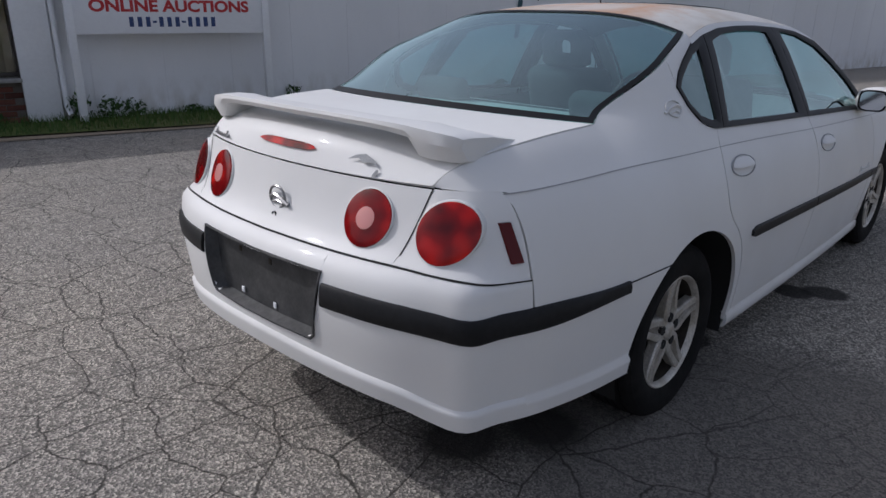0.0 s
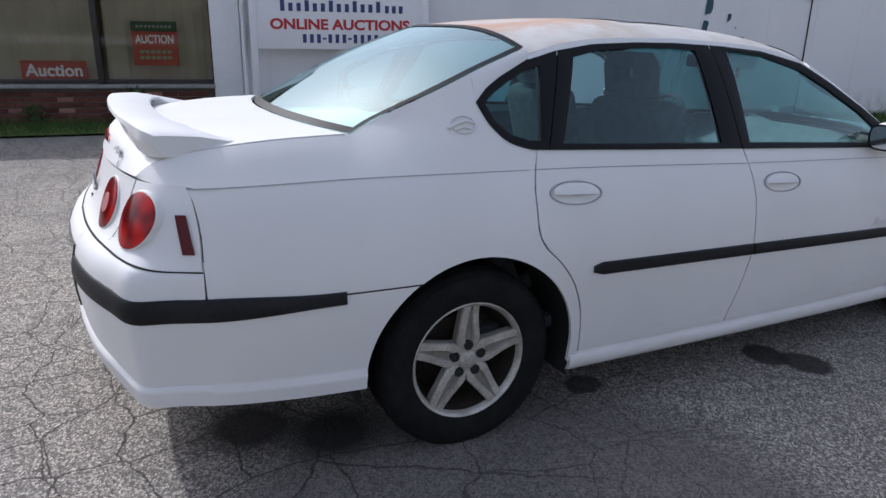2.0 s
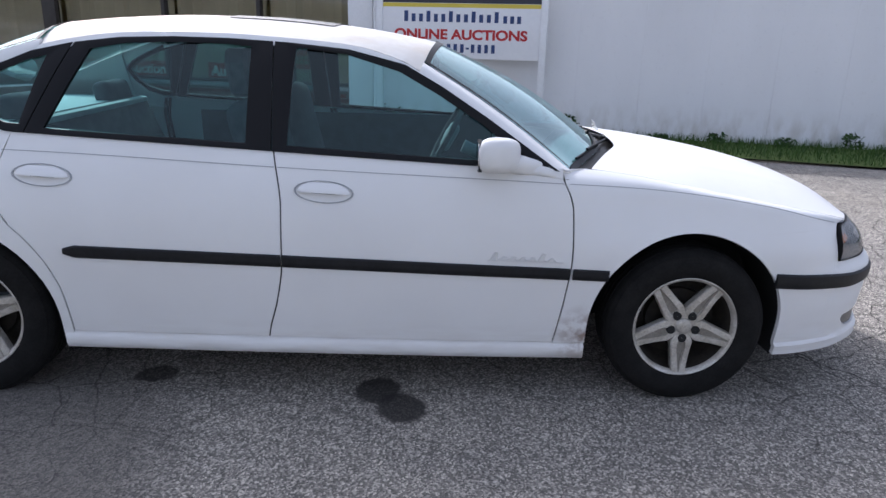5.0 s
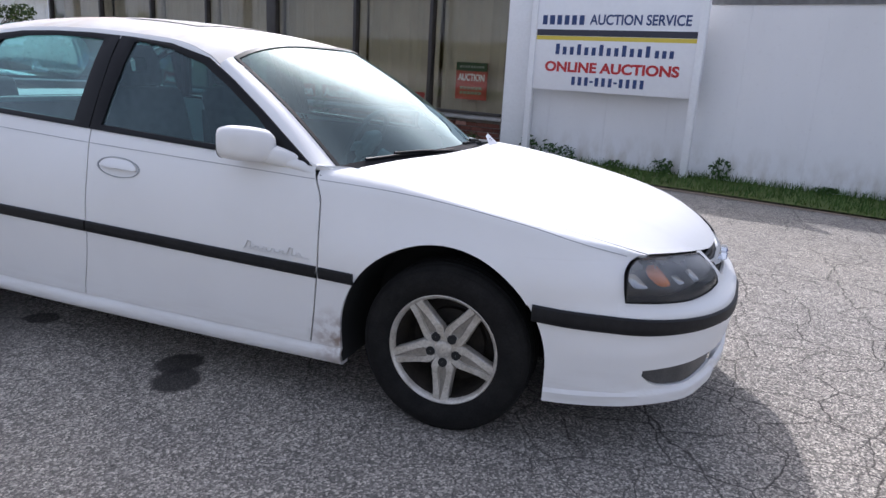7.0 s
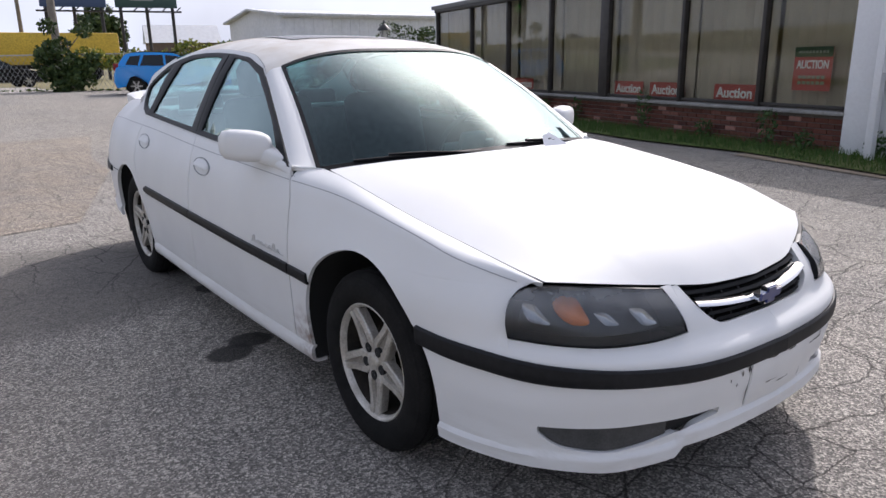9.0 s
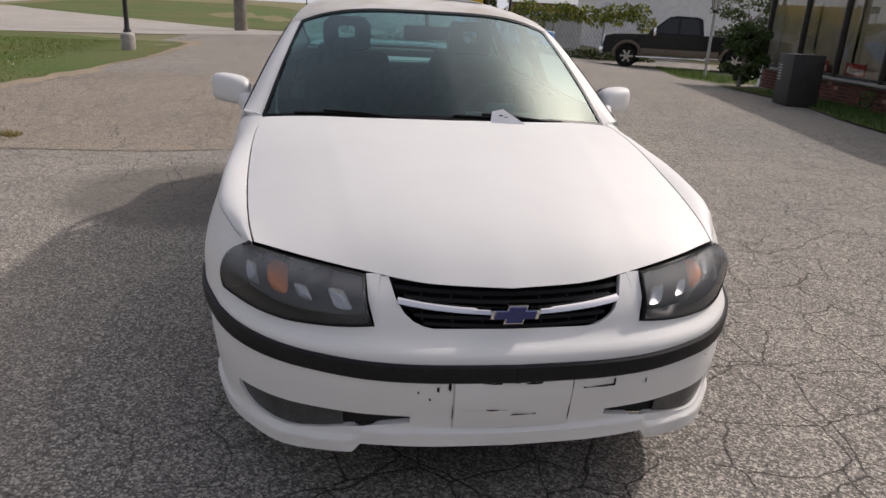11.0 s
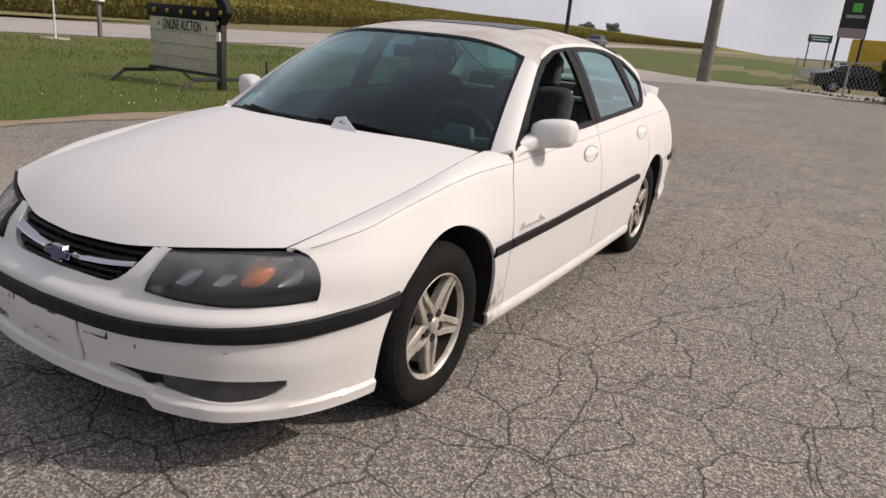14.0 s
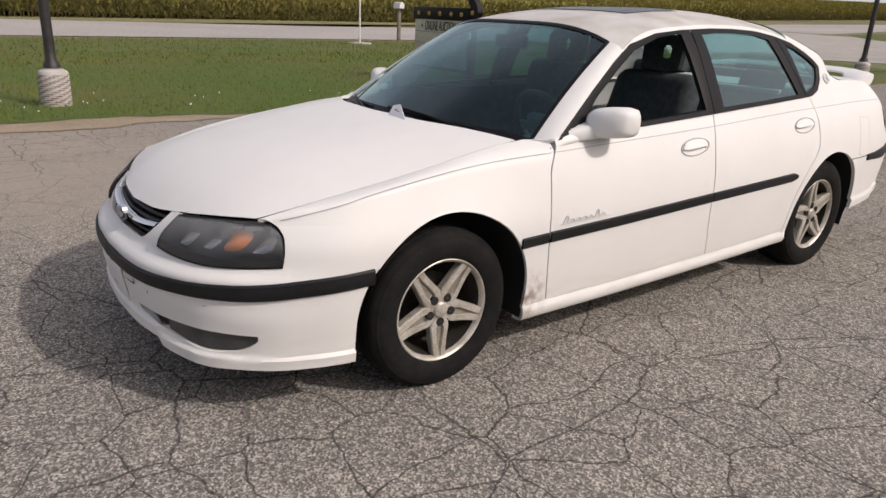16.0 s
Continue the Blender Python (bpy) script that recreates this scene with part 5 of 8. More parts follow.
tree("tree", "far tree on the horizon, haze put into its colour", (-468, -165, 4), 14, 7, .6, FAR_T_HAZED, 83, 26, 1.2, .15)
tree("tree", "slim far tree on the horizon, haze put into its colour", (-440, -190, 4), 12, 2.5, .5, FAR_T_HAZED, 85, 18, .9, .15)

trailer = thing("yellow_trailer", "long yellow box trailer with dark writing", "trailer", (-56.0, 6.4, .35), 84)
bm = bmesh.new()
box(bm, (0, 0, 2.25), (11.0, 2.5, 2.2), .12)
part("box_body", bm, mottled("yellow_paint", (.62, .42, .04), (.56, .38, .04), 1, .5, .05), trailer)
bm = bmesh.new()
for k in range(8):
    box(bm, (-.6 + k * .55, 1.262, 2.5), (.36, .02, .6))
part("writing_bar", bm, mat("brown_bar", (.20, .12, .03), .6), trailer)
bm = bmesh.new()
lathe(bm, [(.55, 0), (.52, .03), (.01, .03)], 20, "y", (-3.2, 1.25, 2.4))
part("round_mark", bm, PAPER, trailer)
for x in (-4.2, -3.1, 3.6):
    for s in (1, -1):
        bm = bmesh.new()
        lathe(bm, [(.01, -.12), (.48, -.12), (.5, 0), (.48, .12), (.01, .12)], 18, "y", (x, s * 1.05, .5))
        part("wheel", bm, RUBBER, trailer)
bm = bmesh.new()
box(bm, (0, 0, 1.0), (10.6, 1.0, .3))
part("chassis", bm, DARK, trailer)


def sign_on_posts(name, label, at, turn, w, h, zc, m_, post_r, bands=(), posts=2):
    t = thing(name, label, "sign", at, turn)
    bm = bmesh.new()
    box(bm, (0, 0, zc), (.16, w, h), .02)
    part("panel", bm, m_, t)
    for y, z, a, b, mm in bands:
        bm = bmesh.new()
        box(bm, (.09, y, z), (.02, a, b))
        part("panel_bar", bm, mm, t)
    ys = [0] if posts == 1 else [lerp(-w * .42, w * .42, k / (posts - 1)) for k in range(posts)]
    for y in ys:
        bm = bmesh.new()
        tube(bm, [(-.1, y, 0), (-.1, y, zc + h * .4)], post_r, 8)
        part("post", bm, IRON, t)
    return t


GREEN_S = mat("sign_green", (.01, .11, .07), .5)
sign_on_posts("road_sign", "green highway sign with pale writing on two posts", (-66.0, -1.8, .2), 0, 1.85, .62, 3.75, GREEN_S, .05, [(0, 3.85, 1.4, .10, PAPER), (0, 3.65, 1.2, .10, PAPER)])
SB = mat("sign_black", (.018, .018, .02), .5)
sign_on_posts("store_sign", "tall black store sign with a green square", (-41.0, 1.0, .3), 0, 1.35, 3.3, 4.5, SB, .07,
              [(0, 4.4, .45, .45, mat("lime_square", (.10, .48, .06), .5)), (0, 3.95, .9, .16, GREYM), (0, 5.4, 1.1, .7, mat("panel_grey", (.35, .35, .38), .5)), (0, 3.1, 1.25, .5, mat("panel_mauve", (.34, .28, .28), .6))])
for y0, m_, lab in ((9.15, mat("board_blue", (.05, .08, .16), .5), "dark blue billboard"), (13.9, mat("board_green", (.03, .07, .06), .5), "dark green billboard")):
    bb = sign_on_posts("billboard", lab + " on a steel frame", (-55 + (y0 - 9) * .25, y0, .35), -12, 4.3, 1.5, 5.9, m_, .12, [(-.3, 5.9, 1.6, .5, GREYM)], 3)
    bm = bmesh.new()
    box(bm, (.35, 0, 4.85), (.5, 4.8, .10))
    part("catwalk", bm, IRON, bb)
    for k in range(5):
        bm = bmesh.new()
        tube(bm, [(.3, -2 + k, 4.85), (.0, -1.6 + k, 5.2)], .04, 6)
        part("strut", bm, IRON, bb)
far_b = thing("far_building", "far low building with a pale roof", "building", (-64, 19.5, rise(-64, 19.5) - .1), -12)
bm = bmesh.new()
box(bm, (0, 0, 1.6), (4, 6.0, 3.0))
part("wall", bm, mottled("brown_wall", (.16, .12, .10), (.2, .15, .12), 1, .8), far_b)
bm = bmesh.new()
prism(bm, [(-2.3, 3.0), (2.3, 3.0), (0, 4.6)], 6.4, lambda a, b, d: Vector((a, d - 3.2, b)))
bmesh.ops.recalc_face_normals(bm, faces=bm.faces)
part("roof", bm, WHITEM, far_b)

# lantern post, utility cabinet, verge by the shop's end
def lantern(x, y):
    t = thing("garden_lantern", "black lantern on a slim grey post", "lamp post", (x, y, rise(x, y)))
    bm = bmesh.new()
    tube(bm, [(0, 0, 0), (0, 0, 1.35)], .032, 10)
    part("post", bm, GREYM, t)
    bm = bmesh.new()
    lathe(bm, [(.035, 1.33), (.05, 1.38), (.06, 1.40)], 12)
    part("collar", bm, IRON, t)
    for k in range(6):
        a = k * math.pi / 3
        bm = bmesh.new()
        tube(bm, [(.055 * math.cos(a), .055 * math.sin(a), 1.40), (.10 * math.cos(a), .10 * math.sin(a), 1.62)], .007, 5)
        part("cage_bar", bm, IRON, t)
    bm = bmesh.new()
    lathe(bm, [(.05, 1.40), (.088, 1.61), (.01, 1.61)], 12)
    part("glass", bm, mat("lantern_glass", (.5, .5, .48), .2), t)
    bm = bmesh.new()
    lathe(bm, [(.16, 1.61), (.14, 1.65), (.06, 1.73), (.02, 1.76), (.025, 1.80), (.005, 1.84)], 14)
    part("cap", bm, IRON, t)
    t.matrix_basis = t.matrix_basis @ Matrix.Scale(1.45, 4)


lantern(-17.2, 11.3)
ground_area("end_verge", [(-14.4, 10.3), (-16.0, 9.8), (-21.4, 11.6), (-19.2, 12.6), (-15.0, 12.5)], GRASS, .012, 1.0, label="small grass verge by the lantern", category="grass", kind="structure")
spots = []
rng = random.Random(17)
VERGE = [(-14.4, 10.3), (-16.0, 9.8), (-21.4, 11.6), (-19.2, 12.6), (-15.0, 12.5)]
while len(spots) < 2600:
    x, y = rng.uniform(-21.4, -14.4), rng.uniform(9.8, 12.6)
    if inside(x, y, VERGE):
        spots.append((x, y, rise(x, y) + .03))
blades("verge_grass", spots, .09, .01, (.07, .13, .02), (.12, .19, .04), label="grass round the lantern", category="grass")
cab = thing("utility_cabinet", "dark grey utility cabinet with a louvred vent by the shop", "cabinet", (-9.0, 8.75, rise(-9, 8.75)), -13)
bm = bmesh.new()
box(bm, (0, 0, .50), (.72, .6, 1.0), .02)
part("body", bm, mottled("cabinet_grey", (.026, .026, .025), (.036, .036, .034), 3, .6), cab)
for k in range(6):
    bm = bmesh.new()
    box(bm, (-.2, -.305, .50 + k * .055), (.14, .012, .028))
    part("louvre", bm, GREYM, cab)

# what stands along the back edge of the lot, beyond the parked vehicles
BACK_EYE, BACK_K = Vector((3.96, .41, 1.32)), 1.3
for ob in (gate, fence, vines, ug, wrapped_bush):
    ob.matrix_basis = Matrix.Translation(BACK_EYE * (1 - BACK_K)) @ Matrix.Scale(BACK_K, 4) @ ob.matrix_basis

# ---- the white sedan ----
car = thing("sedan_car", "white four-door sedan with worn paint, dark side mouldings and rear spoiler", "car")

# plan of the lower body, from the middle of the front round to the middle of the rear
PLAN = [(2.395, 0), (2.385, .2), (2.355, .38), (2.28, .56), (2.16, .70), (2.0, .80), (1.8, .862), (1.4, .893), (1.0, .898), (.4, .915),
        (-.3, .922), (-1, .92), (-1.4, .915), (-1.9, .885), (-2.2, .835), (-2.405, .745), (-2.512, .62), (-2.572, .42), (-2.60, .2), (-2.61, 0)]
ARC = [0.0]
for a, b in zip(PLAN, PLAN[1:]):
    ARC.append(ARC[-1] + math.hypot(a[0] - b[0], a[1] - b[1]))
END = ARC[-1]
CORNER = ARC[15] + .02
plan_x, plan_y = cubic(ARC, [p[0] for p in PLAN]), cubic(ARC, [p[1] for p in PLAN])
# how far the sides, the nose and the tail stand back at each height
in_side = cubic([.15, .3, .45, .62, .75, .85, .92, .97, 1.12, 1.31, 1.42], [.055, .03, .012, 0, .012, .035, .06, .085, .16, .27, .36])
in_nose = cubic([.15, .2, .32, .45, .53, .57, .62, .70, .76, .9], [.05, .03, .02, 0, 0, .05, .07, .13, .2, .35])
in_tail = cubic([.15, .3, .45, .62, .72, .76, .80, .87, 1.0, 1.04, 1.07, 1.12], [.08, .05, .02, 0, .01, .03, .083, .121, .159, .174, .20, .27])


def shell(u, z, s=1, out=0.0):
    """The body's surface at u metres round the plan and height z, on the side s; out: metres proud of it."""
    e = 0.02
    a, b = max(u - e, 0), min(u + e, END)
    dx, dy = plan_x(b) - plan_x(a), plan_y(b) - plan_y(a)
    l = math.hypot(dx, dy)
    nx, ny = dy / l, -dx / l
    x, y = plan_x(u), plan_y(u)
    w = ny * ny
    deck = 0.085 * smooth((-1.35 - x) / 0.45) * min(max((z - 0.96) / 0.13, 0), 1.3) ** 1.3
    d = w * (in_side(z) + deck) + (1 - w) * (in_nose(z) if x > 0 else in_tail(z)) - out
    # the rear bumper is squarer at its corners than the body above it
    if x < -2 and z < .80:
        d -= .034 * math.exp(-((u - CORNER) / .07) ** 2) * smooth((.80 - z) / .06)
    # and the front bumper's lower lip is cornered under the lamps
    if x > 1.6:
        d += (.014 * smooth((z - .53) / .06) - .010 * smooth((.46 - z) / .08)) * math.exp(-((u - .86) / .2) ** 2)
    # the front wings draw in above the arches
    if x > .75:
        d += .033 * smooth((x - .8) / .45) * smooth((z - .60) / .22)
    if x > 2 and z < .36:
        d -= .014 * math.exp(-((u - .64) / .10) ** 2) * smooth((.40 - z) / .20)
    return Vector((x - nx * d, s * (y - ny * d), z))


def invert(f, target, lo, hi):
    up = f(hi) > f(lo)
    for _ in range(26):
        mid = (lo + hi) / 2
        if (f(mid) < target) == up:
            lo = mid
        else:
            hi = mid
    return lo


def at_x(x):
    return invert(plan_x, x, 0, END)


def nose_y(y):
    return invert(plan_y, y, 0, ARC[8])


def nose_u(y, z):
    """Where on the nose the surface at height z lies y from the middle."""
    return invert(lambda u: shell(u, z).y, y, 0, ARC[8]) if y > .004 else 0.0


def tail_u(y, z):
    return invert(lambda u: shell(u, z).y, y, ARC[12], END) if y > .004 else END


def side(x, z, s=1, out=0.0):
    return shell(at_x(x), z, s, out)


BOTH = (1, -1)
ARCH_F, ARCH_R, ARCH_W, ARCH_H, HUB_Z = 1.39, -1.402, 0.388, 0.39, 0.325
ARCH_TOP = HUB_Z + ARCH_H


def arch(centre, z, way):
    k = max(0.0, 1 - (max(z - HUB_Z, 0) / ARCH_H) ** 2)
    return centre + way * ARCH_W * math.sqrt(k)


belt = cubic([-1.2, -.2, .58, .80, 1.0], [1.034, .985, .947, .936, .925])
crease = cubic([-2.31, -1.78, -1.16, -.15, .9, 1.3, 1.65, 1.95, 2.06], [.972, .982, .972, .931, .890, .864, .817, .750, .724])
sill_top = cubic([-1.05, 1.05], [.292, .257])
door_rear = cubic([.25, .29, .438, .562, .66, .724, .78, .89, 1.03], [-.973, -.974, -.987, -1.028, -1.096, -1.160, -1.184, -1.185, -1.15])
door_mid = cubic([.25, .285, .44, .6, .79, .985], [-.232, -.229, -.188, -.164, -.164, -.195])
door_front = cubic([.25, .28, .46, .62, .80, .93], [.872, .878, .905, .92, .915, .866])
tail_seam = cubic([.65, .753, .85, .944, .99], [-2.245, -2.25, -2.255, -2.276, -2.305])
GAP = 0.0030


def spanned(left, right, low, high, n, m, s, f=side):
    """A sheet between two upright edges, given as x by z, from low(x) to high(x)."""
    rows = []
    for j in range(m + 1):
        t = j / m
        xa, xb = left(lerp(low(left(.3)), high(left(1.0)), t)), right(lerp(low(right(.3)), high(right(1.0)), t))
        za, zb = lerp(low(xa), high(left(1.0)), t), lerp(low(xb), high(right(1.0)), t)
        rows.append([f(lerp(xa, xb, i / n), lerp(za, zb, i / n), s) for i in range(n + 1)])
    return rows


# ---- doors, with the sheet that carries the window frame above them
SEAL = mat("dusty_seal", (.05, .05, .05), .9)
front_doors, rear_doors = {}, {}
for s in BOTH:
    front_doors[s] = panel("front_door", [spanned(lambda z: door_mid(z) + GAP, lambda z: door_front(z) - GAP, sill_top, belt, 20, 16, s)], WHITE, car)
    rear_doors[s] = panel("rear_door", [spanned(lambda z: door_rear(z) + GAP, lambda z: door_mid(z) - GAP, sill_top, belt, 18, 16, s)], WHITE, car)

# rubber seals behind the door gaps
for s in BOTH:
    for edge, z0, z1, owner in ((door_front, .26, .905, front_doors[s]), (door_mid, .26, .98, rear_doors[s]), (door_rear, .26, 1.02, rear_doors[s])):
        bm = bmesh.new()
        sheet(bm, [[side(edge(lerp(z0, z1, j / 20)) + a, lerp(z0, z1, j / 20), s, -.0085) for a in (-.02, .02)] for j in range(21)])
        part("door_seal", bm, SEAL, owner)

# ---- front wings
hood_line = [(1.0, .742, .93), (1.15, .752, .912), (1.3, .754, .887), (1.45, .75, .858), (1.6, .742, .829), (1.75, .730, .802), (1.9, .713, .772), (2.0, .697, .75), (2.067, .682, .734)]
hood_edge_y = cubic([p[0] for p in hood_line], [p[1] for p in hood_line])
hood_edge_z = cubic([p[0] for p in hood_line], [p[2] for p in hood_line])
wing_front = cubic([.55, .575, .64, .675, .70, .716], [2.03, 2.026, 2.016, 2.016, 2.028, 2.042])


def arch_zs(lo, n):
    a0 = math.asin(max(-1, min(1, (lo - HUB_Z) / ARCH_H))) if lo > HUB_Z else 0
    zs = [HUB_Z + ARCH_H * math.sin(lerp(a0, math.pi / 2, k / n)) for k in range(n + 1)]
    return ([lo] if lo < HUB_Z - 0.01 else []) + zs


for s in BOTH:
    a = []
    for z in arch_zs(.255, 14):
        x0, x1 = door_front(z) + GAP, arch(ARCH_F, z, -1)
        a.append([side(lerp(x0, x1, i / 6), z, s) for i in range(7)])
    b = []
    for z in arch_zs(.553, 10):
        x0, x1 = arch(ARCH_F, z, 1), wing_front(z)
        b.append([side(lerp(x0, x1, i / 6), z, s) for i in range(7)])
    # above the arch up to the bonnet gap
    xs0 = [lerp(door_front(ARCH_TOP) + GAP, ARCH_F, i / 6) for i in range(7)] + [lerp(ARCH_F, wing_front(ARCH_TOP), i / 6) for i in range(1, 7)]
    top_x = [lerp(.874, 2.06, i / 12) for i in range(13)]
    c = []
    N = 12
    for j in range(N + 1):
        t = j / N
        row = []
        for x0, x1 in zip(xs0, top_x):
            hz, hy = (hood_edge_z(x1), hood_edge_y(x1)) if x1 > 1.0 else (lerp(.932, .93, 1), lerp(.79, .742, smooth((x1 - .86) / .14)))
            zs = crease(x1) - 0.0
            first = x1 == top_x[0]
            sh = side(door_front(zs) + GAP if first else x1, zs, s)
            t1 = .62
            if t <= t1:
                k = t / t1
                zz = lerp(ARCH_TOP, zs, k)
                row.append(side(door_front(zz) + GAP if first else lerp(x0, x1, k), zz, s))
            else:
                k = (t - t1) / (1 - t1)
                e = Vector((x1, s * hy, hz))
                p = sh.lerp(e, k)
                # round the shoulder over
                p += Vector((0, s * 0.5, 1)).normalized() * 0.006 * math.sin(math.pi * k)
                row.append(p)
        c.append(row)
    panel("front_wing", [a, b, c], WHITE, car, sharp=60)

# ---- rear quarters
glass_edge = cubic([-1.773, -1.56, -1.34, -1.09], [1.095, 1.187, 1.277, 1.36])
lid_edge = cubic([-2.383, -2.348, -2.3, -2.2, -2.1, -1.95, -1.773], [.990, 1.022, 1.045, 1.066, 1.079, 1.090, 1.095])
lid_y = cubic([-2.383, -2.348, -2.3, -2.2, -2.1, -1.95, -1.773], [.570, .588, .610, .635, .652, .663, .668])
U_LID = tail_u(.574, .99)


def lid_pt(x, s):
    return Vector((x, s * lid_y(x), lid_edge(x)))


for s in BOTH:
    a, b = [], []
    for z in arch_zs(.255, 14):
        x0, x1 = arch(ARCH_R, z, 1), door_rear(z) - GAP
        a.append([side(lerp(x1, x0, i / 6), z, s) for i in range(7)])
    for z in arch_zs(.655, 8):
        x0, x1 = arch(ARCH_R, z, -1), tail_seam(z) + GAP
        b.append([side(lerp(x0, x1, i / 8), z, s) for i in range(9)])
    xs0 = [lerp(door_rear(ARCH_TOP) - GAP, ARCH_R, i / 6) for i in range(7)] + [lerp(ARCH_R, tail_seam(ARCH_TOP) + GAP, i / 8) for i in range(1, 9)]
    c = []
    for j in range(9):
        t = j / 8
        row = []
        x_a, x_b = door_rear(lerp(ARCH_TOP, .975, t)) - GAP, tail_seam(lerp(ARCH_TOP, .985, t)) + GAP
        for x0 in xs0:
            k = (x0 - xs0[0]) / (xs0[-1] - xs0[0])
            x = lerp(x_a, x_b, k)
            row.append(side(x, lerp(ARCH_TOP, crease(x), t), s))
        c.append(row)
    # over the crease: below the quarter window, then the roof pillar and the deck side
    dlo_low = cubic([-1.345, -1.31, -1.25, -1.17, -1.13], [1.188, 1.117, 1.061, 1.035, 1.031])
    d1 = []
    for i in range(9):
        x = lerp(-1.148, -1.343, i / 8)
        xl = lerp(door_rear(crease(-1.16)) - GAP, -1.343, i / 8)
        d1.append([side(lerp(xl, x, j / 5), lerp(crease(xl), dlo_low(x), j / 5), s) for j in range(6)])
    d2 = []
    us = [lerp(at_x(-1.343), at_x(-1.773), i / 12) for i in range(13)] + [lerp(at_x(-1.773), at_x(-2.25), i / 16) for i in range(1, 17)] + [lerp(at_x(-2.25), U_LID, i / 12) for i in range(1, 13)]
    for i, u in enumerate(us):
        x = plan_x(u)
        if i <= 12:
            top = shell(u, glass_edge(x), s)
        elif i <= 28:
            top = lid_pt(x, s)
        else:
            top = lid_pt(lerp(-2.25, -2.383, (i - 28) / 12), s)
        z0 = crease(x) if u <= at_x(-2.28) else lerp(.976, .986, (i - 28) / 12)
        z1 = max(top.z, z0 + .003)
        col = []
        for j in range(11):
            q = shell(u, lerp(z0, z1, j / 10), s)
            col.append(q + (top - shell(u, z1, s)) * smooth(j / 10) if i > 12 else q)
        d2.append(col)
    panel("rear_quarter", [a, b, c, d1, d2], WHITE, car, sharp=60)

rear_low = cubic([0, .25, .55, .75, 1.0, 1.4, 1.6], [.412, .402, .378, .334, .326, .318, .318])
rear_top = cubic([0, .5, .76, .88, 1.05, 1.2], [.782, .780, .768, .752, .748, .748])     # the ledge under the lamps

# ---- tail corner panels that carry the outer lamps
lid_side = cubic([.76, .79, .985], [.515, .52, .568])
for s in BOTH:
    rows = []
    for j in range(9):
        z = lerp(.775, .982, j / 8)
        u0, u1 = tail_u(lid_side(z) + .006, z), at_x(tail_seam(z) - GAP)
        us = [lerp(u0, u1, i / 12) for i in range(13)]
        rows.append([shell(u, lerp(rear_top(END - u) + .004, .982, j / 8), s) for u in us])
    panel("tail_panel", [rows], WHITE, car)

# ---- boot lid, in its upper and lower half
rows = []
for j in range(11):
    z = lerp(.784, .980, j / 10)
    rows.append([shell(tail_u(abs(v) * lid_side(z), z), z, 1 if v >= 0 else -1) for v in [k / 12 for k in range(-12, 13)]])
lid_low = panel("boot_lid_lower", [rows], WHITE, car)
rows = []
mid_x = cubic([0, .25, .5, .62, .72, .82, .92, 1], [-1.885, -2.09, -2.27, -2.345, -2.395, -2.425, -2.444, -2.457])
mid_z = cubic([0, .25, .5, .62, .72, .82, .92, 1], [1.108, 1.104, 1.097, 1.091, 1.080, 1.056, 1.018, .986])
for j in range(31):
    t = j / 30
    e = lid_pt(lerp(-1.773, -2.383, t ** .9), 1)
    row = []
    for v in [k / 14 for k in range(-14, 15)]:
        w = abs(v) ** 2.2
        row.append(Vector((lerp(mid_x(t), e.x, w), v * (e.y - .004), lerp(mid_z(t), e.z + (.004 if t < .9 else 0), w))))
    rows.append(row)
lid_up = panel("boot_lid", [rows], WHITE, car, sharp=60, core=lambda c: Vector((max(c.x, -2.1), 0, .7)))

# ---- roof, pillars
rail = cubic([-1.13, -.965, -.8, -.6, -.4, -.215, .065, .26, .345], [1.327, 1.366, 1.388, 1.395, 1.394, 1.385, 1.363, 1.313, 1.268])
crown = cubic([-1.15, -.9, -.6, -.3, 0, .2, .42], [1.428, 1.452, 1.466, 1.461, 1.438, 1.412, 1.372])


def roof_at(t, v):
    x = lerp(-1.095 - .04 * (1 - v * v), .335 + .07 * (1 - v * v), t)
    e = side(x, rail(x), 1)
    return Vector((x, v * e.y, e.z + (crown(x) - e.z) * (1 - abs(v) ** 3.4)))


def across(n):
    return [math.sin(math.pi / 2 * k / n) for k in range(-n, n + 1)]


panel("roof", [[[roof_at(j / 24, v) for v in across(14)] for j in range(25)]], ROOF, car, "white roof with rust-brown patches", sharp=70)
for s in BOTH:
    xs = spread(-1.10, .345, 30)
    bm = bmesh.new()
    sheet(bm, [[side(x, rail(x) - .032 + .032 * k / 3, s, .001 + .003 * math.sin(math.pi * k / 3)) for x in xs] for k in range(4)])
    orient(bm, car_core)
    part("roof_rail", bm, WHITE, car)
SUN_V = [k / 8 * .60 for k in range(-8, 9)]
bm = bmesh.new()
sheet(bm, [[roof_at(lerp(.44, .73, j / 8), v) + Vector((0, 0, .004)) for v in SUN_V] for j in range(9)])
part("sunroof_panel", bm, mat("sunroof_glass", (.035, .038, .045), .25, spec=.4), car, "dark glass sunroof panel")

WS_TOP = .90
ws_low_x = cubic([0, .4, .7, .9, 1], [1.175, 1.125, 1.03, .955, .935])
ws_low_z = cubic([0, .5, 1], [.948, .938, .908])


def screen_at(t, v):
    """The windscreen: t from the top down, v across from -1 to 1."""
    a = roof_at(1, v * WS_TOP)
    b = Vector((ws_low_x(abs(v)), v * .757, ws_low_z(abs(v))))
    p = a.lerp(b, t)
    return p + Vector((.55, 0, .83)) * (.035 * math.sin(math.pi * t) * (1 - .5 * v * v))


